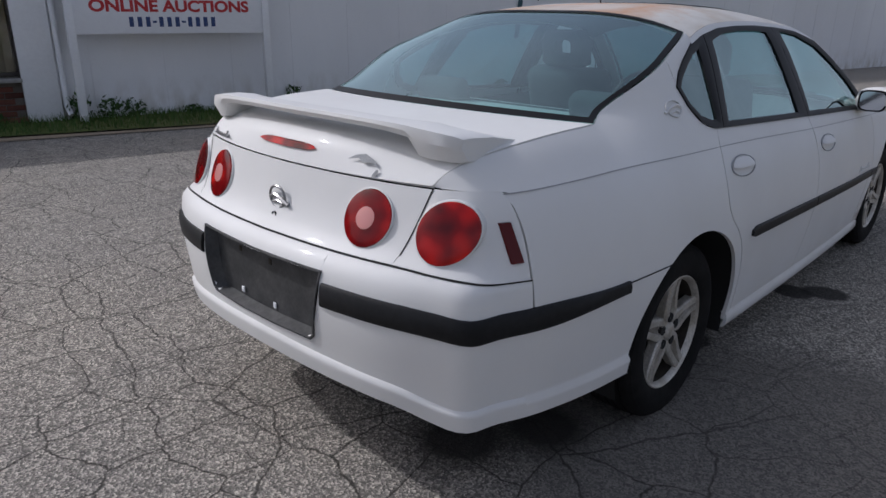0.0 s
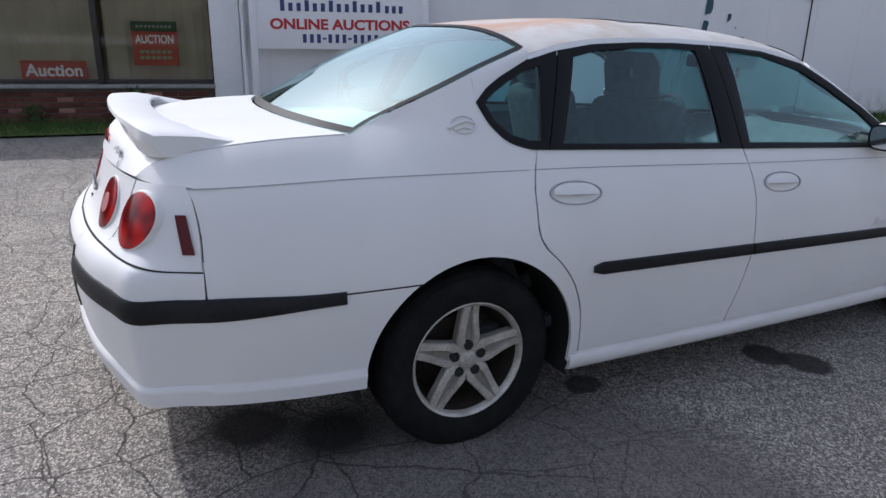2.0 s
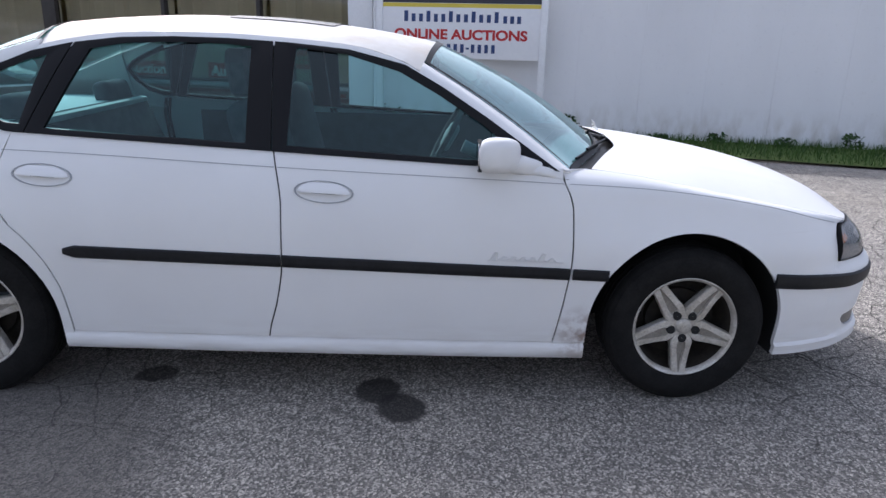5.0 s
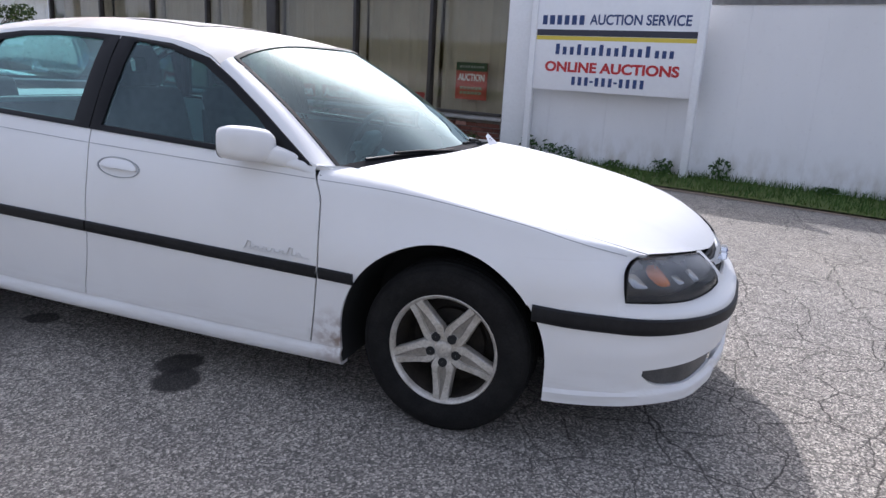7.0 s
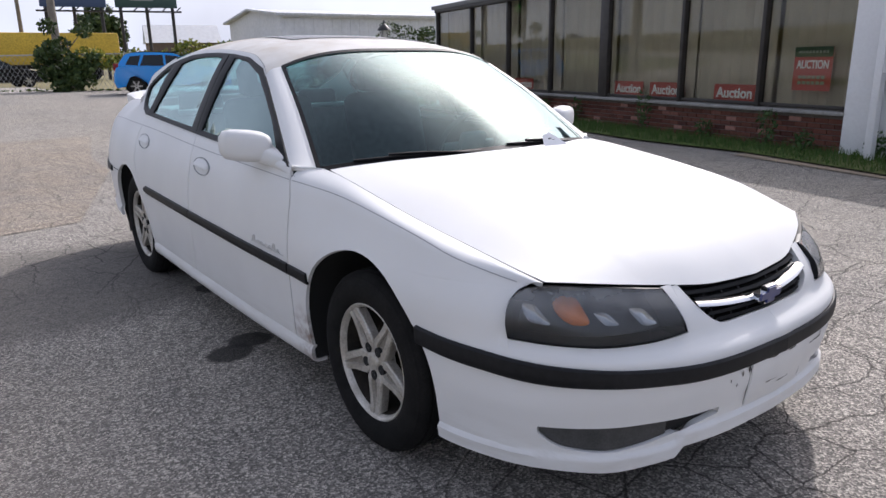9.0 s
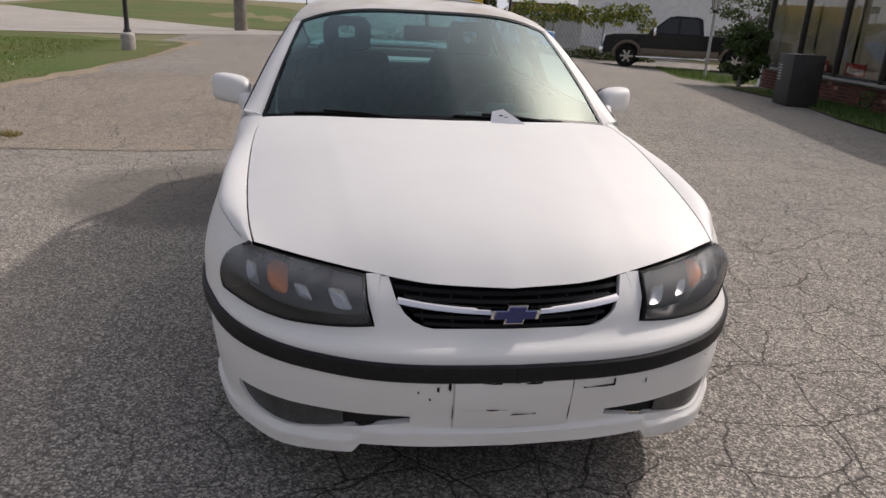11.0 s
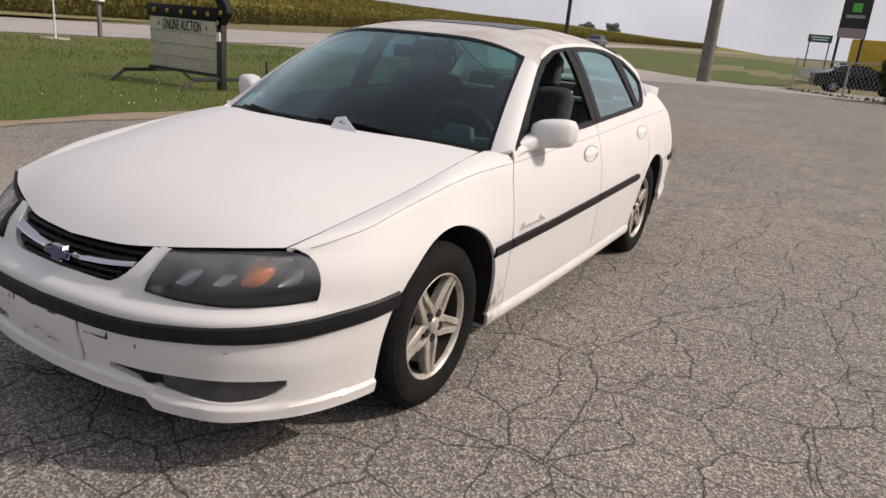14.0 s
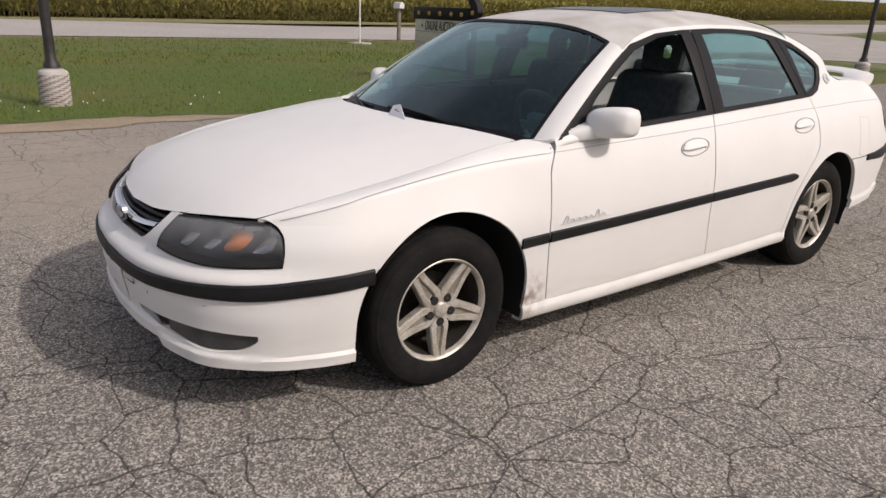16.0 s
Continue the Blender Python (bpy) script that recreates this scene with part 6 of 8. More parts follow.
def rear_at(t, v):
    """The rear window: t from the top down."""
    a = roof_at(0, v * .94)
    x = -1.875 + .102 * v * v
    e = side(-1.773, 1.095, 1)
    b = Vector((x, v * (e.y - .004), lerp(1.105, 1.093, v * v)))
    p = a.lerp(b, t) + Vector((-.4, 0, .9)) * (.030 * math.sin(math.pi * t) * (1 - .3 * v * v))
    # towards its sides the pane keeps to the pillars
    xe = lerp(-1.10, -1.773, t)
    q = side(xe, glass_edge(xe), 1)
    w = abs(v) ** 3
    r = roof_at(0, .94).lerp(Vector((-1.773, e.y - .004, 1.093)), t) + Vector((-.4, 0, .9)) * (.021 * math.sin(math.pi * t))
    return p + Vector(((q.x - r.x) * w, (q.y - r.y - .003) * w * (1 if v >= 0 else -1), (q.z - r.z + .001) * w))


def ringed(f, inset_t, inset_v, out, n=20):
    """A frame that runs round a window surface."""
    ts, vs = [0, inset_t[0], 1 - inset_t[1], 1], [-1, -1 + inset_v, 1 - inset_v, 1]
    bm = bmesh.new()
    def patch(t0, t1, v0, v1, a, b):
        sheet(bm, [[f(lerp(t0, t1, i / a), lerp(v0, v1, j / b)) + out for j in range(b + 1)] for i in range(a + 1)])
    patch(ts[0], ts[1], -1, 1, 1, n)
    patch(ts[2], ts[3], -1, 1, 1, n)
    patch(ts[1], ts[2], vs[0], vs[1], n, 1)
    patch(ts[1], ts[2], vs[2], vs[3], n, 1)
    return bm


bm = bmesh.new()
sheet(bm, [[screen_at(j / 16, v / 12) for v in range(-12, 13)] for j in range(17)])
orient(bm, car_core)
screen = part("windscreen", bm, GLASS_FRONT, car)
screen.visible_shadow = False
part("windscreen_seal", ringed(screen_at, (.03, .04), .02, Vector((.003, 0, .004))), BLACK, car)
bm = bmesh.new()
sheet(bm, [[rear_at(j / 16, v / 12) for v in range(-12, 13)] for j in range(17)])
orient(bm, car_core)
rear_glass = part("rear_window", bm, GLASS_REAR, car)
rear_glass.visible_shadow = False
part("rear_window_seal", ringed(rear_at, (.030, .042), .030, Vector((-.0012, 0, .0028))), BLACK, car)

dlo_front = cubic([.335, .43, .597, .672, .862], [1.268, 1.217, 1.114, 1.063, .934])
dlo_back = cubic([-1.343, -1.296, -1.233, -1.095], [1.188, 1.229, 1.264, 1.324])
for s in BOTH:
    rows = []
    for j in range(15):
        t = j / 14
        x = lerp(.335, .875, t ** 1.0)
        lo = side(x, max(dlo_front(x), belt(x)), s)
        w = screen_at(t, s)
        rows.append([lo.lerp(w, k / 5) + Vector((0, s * .6, .5)) * (.014 * math.sin(math.pi * k / 5)) for k in range(6)])
    panel("front_pillar", [rows], WHITE, car, sharp=60)
    rows = []
    for j in range(9):
        t = j / 8
        x = lerp(-1.095, -1.343, t)
        lo = side(x, dlo_back(x), s)
        hi = side(x, glass_edge(x), s)
        rows.append([lo.lerp(hi, k / 4) + Vector((0, s * .6, .5)) * (.006 * math.sin(math.pi * k / 4)) for k in range(5)])
    panel("rear_pillar", [rows], WHITE, car, sharp=60)

# ---- side windows: black frame rings with panes set in them
W_FRONT = ([(-.20, .986), (.20, .967), (.55, .950), (.860, .935), (.672, 1.064), (.597, 1.115), (.43, 1.218), (.28, 1.298), (.065, 1.347), (-.157, 1.366), (-.218, 1.369)],
           [(-.150, 1.005), (.20, .986), (.52, .970), (.735, .961), (.640, 1.040), (.578, 1.090), (.412, 1.190), (.262, 1.270), (.06, 1.327), (-.10, 1.345), (-.135, 1.345)])
W_REAR = ([(-1.10, 1.031), (-.75, 1.013), (-.45, .999), (-.206, .987), (-.214, 1.2), (-.224, 1.369), (-.40, 1.377), (-.60, 1.378), (-.80, 1.371), (-.965, 1.349), (-1.03, 1.2)],
          [(-1.035, 1.047), (-.75, 1.032), (-.45, 1.018), (-.30, 1.011), (-.302, 1.2), (-.305, 1.348), (-.42, 1.355), (-.60, 1.357), (-.78, 1.349), (-.905, 1.326), (-.965, 1.2)])
W_QUARTER = ([(-1.105, 1.031), (-1.17, 1.035), (-1.25, 1.061), (-1.31, 1.117), (-1.345, 1.188), (-1.296, 1.230), (-1.233, 1.265), (-1.117, 1.315), (-.970, 1.349), (-1.035, 1.2)],
             [(-1.125, 1.060), (-1.17, 1.063), (-1.238, 1.085), (-1.286, 1.128), (-1.312, 1.184), (-1.272, 1.214), (-1.212, 1.245), (-1.13, 1.282), (-1.06, 1.300), (-1.09, 1.2)])


def denser(poly, n=4):
    return [(lerp(a[0], b[0], k / n), lerp(a[1], b[1], k / n)) for a, b in zip(poly, poly[1:] + poly[:1]) for k in range(n)]


def frame_and_pane(name, outlines, s, parent, pane=True):
    o, i = denser(outlines[0]), denser(outlines[1])
    n = len(o)
    bm = bmesh.new()
    rings = [[bm.verts.new(side(x, z, s, h)) for x, z in pts] for pts, h in ((o, -.012), (o, .006), ([(lerp(a[0], b[0], .5), lerp(a[1], b[1], .5)) for a, b in zip(o, i)], .007), (i, .001), (i, -.022))]
    for a, b in zip(rings, rings[1:]):
        for k in range(n):
            bm.faces.new((a[k], a[(k + 1) % n], b[(k + 1) % n], b[k]))
    bmesh.ops.recalc_face_normals(bm, faces=bm.faces)
    part(name + "_frame", bm, BLACK, parent, sharp=30)
    if pane:
        bm = bmesh.new()
        bm.faces.new([bm.verts.new(side(x, z, s, -.006)) for x, z in i])
        bmesh.ops.triangulate(bm, faces=bm.faces)
        orient(bm, car_core)
        g = part(name + "_pane", bm, GLASS, parent)
        g.visible_shadow = False


for s in BOTH:
    frame_and_pane("front_window", W_FRONT, s, front_doors[s], pane=s < 0)   # the driver's window is wound down
    frame_and_pane("rear_window", W_REAR, s, rear_doors[s])
    frame_and_pane("quarter_window", W_QUARTER, s, car)

# ---- bonnet
nose_edge_x = cubic([0, .2, .375, .53, .682], [2.288, 2.268, 2.213, 2.150, 2.062])
nose_edge_z = cubic([0, .2, .375, .53, .682], [.680, .686, .703, .722, .738])
bon_x = cubic([0, .4, .75, 1], [1.225, 1.195, 1.085, 1.0])


BON_Z = cubic([0, .25, .5, .7, .85, .95, 1], [.966, .938, .895, .846, .790, .728, .680])


def bonnet_at(t, v):
    """t from the screen to the nose, v across."""
    a = abs(v)
    ye = hood_edge_y(lerp(1.0, 2.067, t)) - .004
    y = v * ye
    x = lerp(bon_x(a), nose_edge_x(a * .682), t)
    ze = hood_edge_z(min(max(lerp(1.0, 2.067, t), 1.0), 2.067))
    zc = BON_Z(t)
    dome = 1 - a ** 2.8
    # a soft crease on either side, from the screen to the lamps' inner corners
    ridge = .0022 * math.exp(-((abs(y) - lerp(.50, .385, t)) / .020) ** 2) * smooth(t / .15) * smooth((1.02 - t) / .12)
    return Vector((x, y, ze + (zc - ze) * dome + ridge))


rows = []
for j in range(27):
    t = (j / 26)
    row = []
    for k in range(-28, 29):
        v = k / 28
        p = bonnet_at(t, v)
        p.z += (nose_edge_z(abs(v) * .682) - bonnet_at(1, v).z) * t ** 7
        row.append(p)
    rows.append(row)
panel("bonnet", [rows], WHITE, car, sharp=70, rim=.002, core=lambda c: Vector((1.6, 0, .3)))
bm = bmesh.new()
sheet(bm, [[Vector((lerp(ws_low_x(abs(v)) - .03, bon_x(abs(v)) + .05, i / 2), v * .735, lerp(ws_low_z(abs(v)) + .004, .92 - .015 * v * v, i / 2))) for v in [k / 12 for k in range(-12, 13)]] for i in range(3)])
part("cowl_panel", bm, BLACK, car)


# infill between pillar foot, wing and screen
for s in BOTH:
    pillar_end, screen_end = side(.875, belt(.875), s), screen_at(1, s)
    wing_edge = [Vector((x, s * lerp(.79, .742, smooth((x - .86) / .14)) + s * .004, .933)) for x in spread(.866, .985, 5)]
    bm = bmesh.new()
    sheet(bm, [[p.lerp(pillar_end.lerp(screen_end, i / 5) + Vector((.002, s * .002, .010)), k / 3) + Vector((0, 0, .004 * math.sin(math.pi * k / 3))) for i, p in enumerate(wing_edge)] for k in range(4)])
    orient(bm, car_core)
    part("pillar_foot", bm, WHITE, car, sharp=60)

# ---- bumpers
CREASE = mat('crease_shade', (.31, .31, .32), .5)
front_low = cubic([0, .3, .40, .43, .6, 1.0, 1.4], [.266, .264, .262, .230, .216, .204, .202])     # by metres round the plan


def lip(z, low):
    return .013 * smooth((low + (.050 if low < .29 else .066) - z) / .012)


grille_low = cubic([0, .12, .2, .26, .295, .32, .335], [.568, .571, .580, .602, .632, .668, .696])
lamp_low = cubic([.3, .357, .42, .5, .62, .72, .80], [.588, .586, .581, .575, .571, .574, .582])
FOG_TOP = cubic([.27, .45, .64, .80], [.352, .351, .345, .335])
FOG_LOW = cubic([.27, .45, .52, .62, .69, .73, .742, .80], [.332, .300, .283, .270, .275, .298, .320, .322])
FOG_U = (nose_y(.27), nose_y(.742))

def front_sheets(s):
    """All strips share their columns, so that the skin closes without seams."""
    out = []
    side_end = nose_y(.80)
    u0, u1, u2 = nose_u(.335, .62), nose_u(.358, .60), nose_u(.396, .64)
    cols = sorted([lerp(0, FOG_U[0], i / 10) for i in range(11)] + [lerp(FOG_U[0], side_end, i / 26) for i in range(1, 27)] + [FOG_U[1], u0, u1, u2, lerp(u0, u1, .5), lerp(u1, u2, .5)])
    f0, f1 = FOG_LOW(plan_y(FOG_U[0])), FOG_TOP(plan_y(FOG_U[0]))
    g0, g1 = FOG_LOW(plan_y(FOG_U[1])), FOG_TOP(plan_y(FOG_U[1]))
    top0 = {u: lamp_low(max(plan_y(u), .36)) for u in cols}

    def rows(a, b, lo, hi, m):
        pick = [u for u in cols if a - 1e-6 <= u <= b + 1e-6]
        out.append([[shell(u, lerp(lo(u), hi(u), j / m), s, lip(lerp(lo(u), hi(u), j / m), front_low(u))) for u in pick] for j in range(m + 1)])

    mid = lambda u: .515
    slot_low = lambda u: f0 if u <= FOG_U[0] else g0 if u >= FOG_U[1] else FOG_LOW(plan_y(u))
    slot_top = lambda u: f1 if u <= FOG_U[0] else g1 if u >= FOG_U[1] else FOG_TOP(plan_y(u))
    rows(0, side_end, front_low, slot_low, 12)
    rows(0, FOG_U[0], slot_low, slot_top, 2)
    rows(FOG_U[1], side_end, slot_low, slot_top, 2)
    rows(0, side_end, slot_top, mid, 8)
    # from the moulding up to grille, nose strips and lamps
    rows(0, side_end, mid, lambda u: top0[u], 6)
    rows(0, u0, lambda u: top0[u], lambda u: max(top0[u], grille_low(min(.335, shell(u, .62).y))), 6)
    rows(u0, u1, lambda u: top0[u], lambda u: .696, 6)
    rows(u1, u2, lambda u: lerp(top0[u1], .698, (u - u1) / (u2 - u1)), lambda u: .700, 6)
    # side, back to the wheel arch
    r = []
    for j in range(29):
        z = lerp(.202, .553, j / 28)
        x0, x1 = arch(ARCH_F, z, 1) + .004, plan_x(side_end)
        r.append([side(lerp(x1, x0, i / 8), lerp(lerp(front_low(side_end), .553, j / 28), z, i / 8), s, lip(z, .202)) for i in range(9)])
    out.append(r)
    return out


panel("front_bumper", front_sheets(1) + front_sheets(-1), WHITE, car, "scuffed white front bumper", sharp=45, rim=.02)


plate_low = cubic([0, .262, .282, .30, .322], [.512, .513, .530, .600, .728])


def rear_sheets(s):
    out = []
    u0, u1 = at_x(-2.25), END
    def low(u):
        return rear_low(END - u)
    uh = tail_u(.318, .62)
    us, hs = [lerp(u0, uh, i / 24) for i in range(25)], [lerp(uh, u1, i / 14) for i in range(15)]
    def block(u_list, z0, z1, m):
        out.append([[shell(u, lerp(z0(u), z1(u), j / m), s, lip(lerp(z0(u), z1(u), j / m), low(u))) for u in u_list] for j in range(m + 1)])
    step = lambda u: low(u) + .085
    block(us + hs[1:], low, step, 9)
    block(us, step, lambda u: .60, 12)
    top = lambda u: rear_top(END - u) - .004
    block(us, lambda u: .60, top, 8)
    block(hs, step, lambda u: plate_low(plan_y(u)), 6)
    block(hs, lambda u: .728, top, 3)
    us = us + hs[1:]
    out.append([[shell(u, top(u), s), shell(u, top(u) + .028, s, -.02)] for u in us])
    r = []
    for j in range(27):
        z = lerp(.318, .652, j / 26)
        zz = lerp(low(u0), .652, j / 26)
        x0 = arch(ARCH_R, z, -1) - .004
        r.append([side(lerp(-2.25, x0, i / 10), lerp(zz, z, i / 10), s, lip(z, .318)) for i in range(11)])
    out.append(r)
    return out


panel("rear_bumper", rear_sheets(1) + rear_sheets(-1), WHITE, car, "white rear bumper with road grime", sharp=50, rim=.02)
# dark seams over the bumpers' ends
for s in BOTH:
    bm = bmesh.new()
    sheet(bm, [[side(lerp(arch(ARCH_R, .655, -1), -2.25, i / 12), z, s, .0012) for i in range(13)] for z in (.6505, .6555)])
    part("bumper_seam", bm, DARK, car)
    bm = bmesh.new()
    us = [lerp(at_x(-2.25), END, i / 40) for i in range(41)]
    sheet(bm, [[shell(u, rear_top(END - u) + z, s, .0016) for u in us] for z in (.0, .004)])
    part("bumper_top_seam", bm, DARK, car)
    bm = bmesh.new()
    sheet(bm, [[shell(tail_u(lid_side(z) + a, z), z, s, .0012) for z in [lerp(.788, .982, j / 12) for j in range(13)]] for a in (.0, .0045)])
    part("lid_seam", bm, DARK, car)


def band(us, mid, half, s, thick, ends=True):
    """A moulding along the body: a rounded strip."""
    bm = bmesh.new()
    prof = [(-1, -.004), (-1, .45), (-.8, .85), (0, 1), (.8, .85), (1, .45), (1, -.004)]
    rows = [[shell(u, mid(u) + a * half(u), s, b * thick if b > 0 else -.004) for a, b in prof] for u in us]
    vs = sheet(bm, rows)
    if ends:
        bm.faces.new(vs[0])
        bm.faces.new(vs[-1][::-1])
    bmesh.ops.recalc_face_normals(bm, faces=bm.faces)
    return bm


f_mid = cubic([0, .3, .5, .8, 1.0, 1.35], [.487, .487, .493, .499, .513, .537])
for s in BOTH:
    ue = at_x(1.724)
    us = [lerp(0, ue, i / 50) for i in range(51)]
    part("bumper_moulding", band(us, f_mid, lambda u: .025 + .005 * smooth((u - .5) / .4), s, .013), MOULD, car)
    ue = at_x(-1.855)
    r_mid = cubic([0, .33, .59, .70, .80, .95, 1.4], [.669, .668, .661, .652, .642, .640, .642])
    us = [lerp(END - .33, ue, i / 44) for i in range(45)]
    part("bumper_moulding", band(us, lambda u: r_mid(END - u), lambda u: .020 + .0145 * smooth((u - ue - .02) / .35), s, .012), MOULD, car)
    m_mid = cubic([-.957, -.16, .92, 1.066], [.618, .594, .553, .547])
    for x0, x1 in ((-.957, door_mid(.59) - GAP - .001), (door_mid(.59) + GAP + .001, door_front(.55) - GAP - .001)):
        d = rear_doors[s] if x0 < -.5 else front_doors[s]
        us = [at_x(lerp(x0, x1, i / 20)) for i in range(21)]
        part("door_moulding", band(us, lambda u: m_mid(plan_x(u)), lambda u: .023 * (.45 + .55 * smooth((plan_x(u) + .962) / .03)), s, .011), MOULD, d)
    us = [at_x(lerp(.925, 1.064, i / 6)) for i in range(7)]
    part("wing_moulding", band(us, lambda u: m_mid(plan_x(u)), lambda u: .022, s, .011), MOULD, car)
    # the fine crease line: a thin grey strip paints the fold's shade
    for x0, x1, owner in ((-2.30, -1.19, car), (-1.175, -.19, rear_doors[s]), (-.178, .88, front_doors[s]), (.90, 2.03, car)):
        bm = bmesh.new()
        sheet(bm, [[side(lerp(x0, x1, i / 24), crease(lerp(x0, x1, i / 24)) + dz, s, .0015) for i in range(25)] for dz in (-.0013, .0013)])
        part("crease_shade_line", bm, CREASE, owner)

# sills
for s in BOTH:
    rows = []
    prof = [(.0, -.012), (-.02, .006), (-.05, .012), (-.072, .006), (-.080, -.012), (-.080, -.05)]
    for i in range(25):
        x = lerp(-1.008, 1.0, i / 24)
        rows.append([side(x, sill_top(x) + dz, s, o) for dz, o in prof])
    panel("sill", [rows], WHITE, car, sharp=50)

# plate recess in the rear bumper
bm = bmesh.new()
PL = [(-.322, .734), (.322, .734), (.306, .640), (.286, .525), (.268, .508), (-.268, .508), (-.286, .525), (-.306, .640)]
o = denser(PL, 3)
def tail_pt(y, z, out):
    return shell(tail_u(abs(y), z), z, 1 if y >= 0 else -1, out)
rings = [[bm.verts.new(tail_pt(y * k, z0 + (z - .62) * k2, h)) for y, z in o] for k, k2, z0, h in ((1.0, 1.01, .62, .0), (1.0, 1.01, .62, .006), (.98, .965, .62, .006), (.95, .90, .62, -.022), (.93, .86, .62, -.035))]
for a, b in zip(rings, rings[1:]):
    for i in range(len(a)):
        bm.faces.new((a[i], a[(i + 1) % len(a)], b[(i + 1) % len(b)], b[i]))
bm.faces.new(rings[-1])
bmesh.ops.recalc_face_normals(bm, faces=bm.faces)
recess = part("plate_recess", bm, RECESS, car, "empty black number plate recess")
for y, z in ((.135, .545), (-.058, .545), (.13, .69), (-.05, .69)):
    bm = bmesh.new()
    p = tail_pt(y, z, -.036)
    box(bm, p, (.005, .015, .020), .002)
    part("plate_clip", bm, PAPER if z < .6 else ALLOY_DARK, recess)

# front plate blank with its outline and scrapes
bm = bmesh.new()
PLF = [(-.158, .470), (.158, .468), (.150, .318), (-.150, .320)]
def nose_pt(y, z, out):
    return shell(nose_u(abs(y), z), z, 1 if y >= 0 else -1, out)
o = denser(PLF, 6)
rings = [[bm.verts.new(nose_pt(y * k, .394 + (z - .394) * k, h)) for y, z in o] for k, h in ((1.012, .0), (1.0, .005), (.97, .006))]
for a, b in zip(rings, rings[1:]):
    for i in range(len(a)):
        bm.faces.new((a[i], a[(i + 1) % len(a)], b[(i + 1) % len(b)], b[i]))
bm.faces.new(rings[-1])
bmesh.ops.recalc_face_normals(bm, faces=bm.faces)
blank = part("front_plate_blank", bm, WHITE, car)
rng = random.Random(4)
SCR = [(-.158, .40, .003, .13), (.160, .40, .003, .12), (-.06, .460, .05, .004), (-.01, .462, .04, .005), (.05, .458, .045, .004), (.235, .432, .09, .004), (.28, .440, .006, .018),
       (-.20, .44, .006, .012), (-.22, .41, .005, .008), (-.17, .45, .008, .02), (-.25, .43, .004, .006), (.03, .36, .07, .002), (-.04, .375, .06, .002), (.38, .43, .004, .012), (.62, .44, .012, .004)]
for y, z, w, h in SCR:
    bm = bmesh.new()
    n = 5
    sheet(bm, [[nose_pt(y + w * (i / n - .5), z + h * (k - .5) * (.5 + rng.random()) + .004 * rng.random(), .0075 if abs(y) < .157 else .0025) for i in range(n + 1)] for k in (0, 1)])
    part("scrape", bm, BLACK, blank if abs(y) < .157 else car)

# paint peeled off the boot lid
for pts in ([(-.275, 1.026), (-.30, 1.040), (-.335, 1.046), (-.375, 1.032), (-.385, 1.020), (-.36, 1.026), (-.335, 1.022), (-.315, 1.033), (-.29, 1.029)],
            [(-.375, .995), (-.386, 1.012), (-.394, 1.008), (-.390, .993), (-.372, .988)]):
    bm = bmesh.new()
    bm.faces.new([bm.verts.new(tail_pt(y, z, .005)) for y, z in pts])
    part("peeled_paint", bm, PRIMER, lid_up)

# ---- grille
grille = new("grille")
grille.parent = car
tagged(grille, "black slatted grille with a chrome bar and blue cross badge")
top_g = cubic([0, .2, .335], [.676, .683, .697])
bm = bmesh.new()
ys = [k * .332 / 14 for k in range(-14, 15)]
sheet(bm, [[nose_pt(y, lerp(grille_low(abs(y)), top_g(abs(y)), j / 6), -.045) for y in ys] for j in range(7)])
part("grille_backing", bm, DARK, grille)
for j in range(6):
    z0 = .588 + j * .0185
    bm = bmesh.new()
    yy = max(y for y in ys if grille_low(abs(y)) < z0 + .004)
    line = [lerp(-yy, yy, k / 20) for k in range(21)]
    dz = lambda y: .012 * (abs(y) / .33) ** 2
    sheet(bm, [[nose_pt(y, z0 + dz(y) + a, o) for y in line] for a, o in ((-.004, -.035), (-.004, -.012), (.004, -.012), (.004, -.035))])
    bmesh.ops.recalc_face_normals(bm, faces=bm.faces)
    part("slat", bm, BLACK, grille)
for y in (-.24, -.16, -.08, .08, .16, .24):
    bm = bmesh.new()
    sheet(bm, [[nose_pt(y + a, lerp(grille_low(abs(y)) + .006, top_g(abs(y)) - .002, j / 6), -.018) for j in range(7)] for a in (-.003, .003)])
    part("upright", bm, BLACK, grille)
bm = bmesh.new()
line = [k * .30 / 16 for k in range(-16, 17)]
sheet(bm, [[nose_pt(y, .625 + .022 * (abs(y) / .3) ** 2 + a * .0085, o) for y in line] for a, o in ((-1, -.03), (-1, -.004), (-.5, .006), (.5, .006), (1, -.004), (1, -.03))])
bmesh.ops.recalc_face_normals(bm, faces=bm.faces)
part("chrome_bar", bm, CHROME, grille, "chrome bar")


def cross(k):
    """A slanted wide cross."""
    p = [(-.066, -.012), (-.026, -.012), (-.030, -.026), (.022, -.026), (.026, -.012), (.062, -.012), (.068, .012), (.030, .012), (.034, .026), (-.018, .026), (-.022, .012), (-.060, .012)]
    return [(y * k, z * k) for y, z in p]


for k, o, m_, nm in ((1.0, .018, CHROME, "badge_rim"), (.84, .0225, BLUE_BADGE, "badge_face")):
    bm = bmesh.new()
    prism(bm, cross(k), .02, lambda a, b, d: Vector((2.395 - in_nose(.628) + o - d, a, .626 + b)))
    bmesh.ops.recalc_face_normals(bm, faces=bm.faces)
    part(nm, bm, m_, grille)

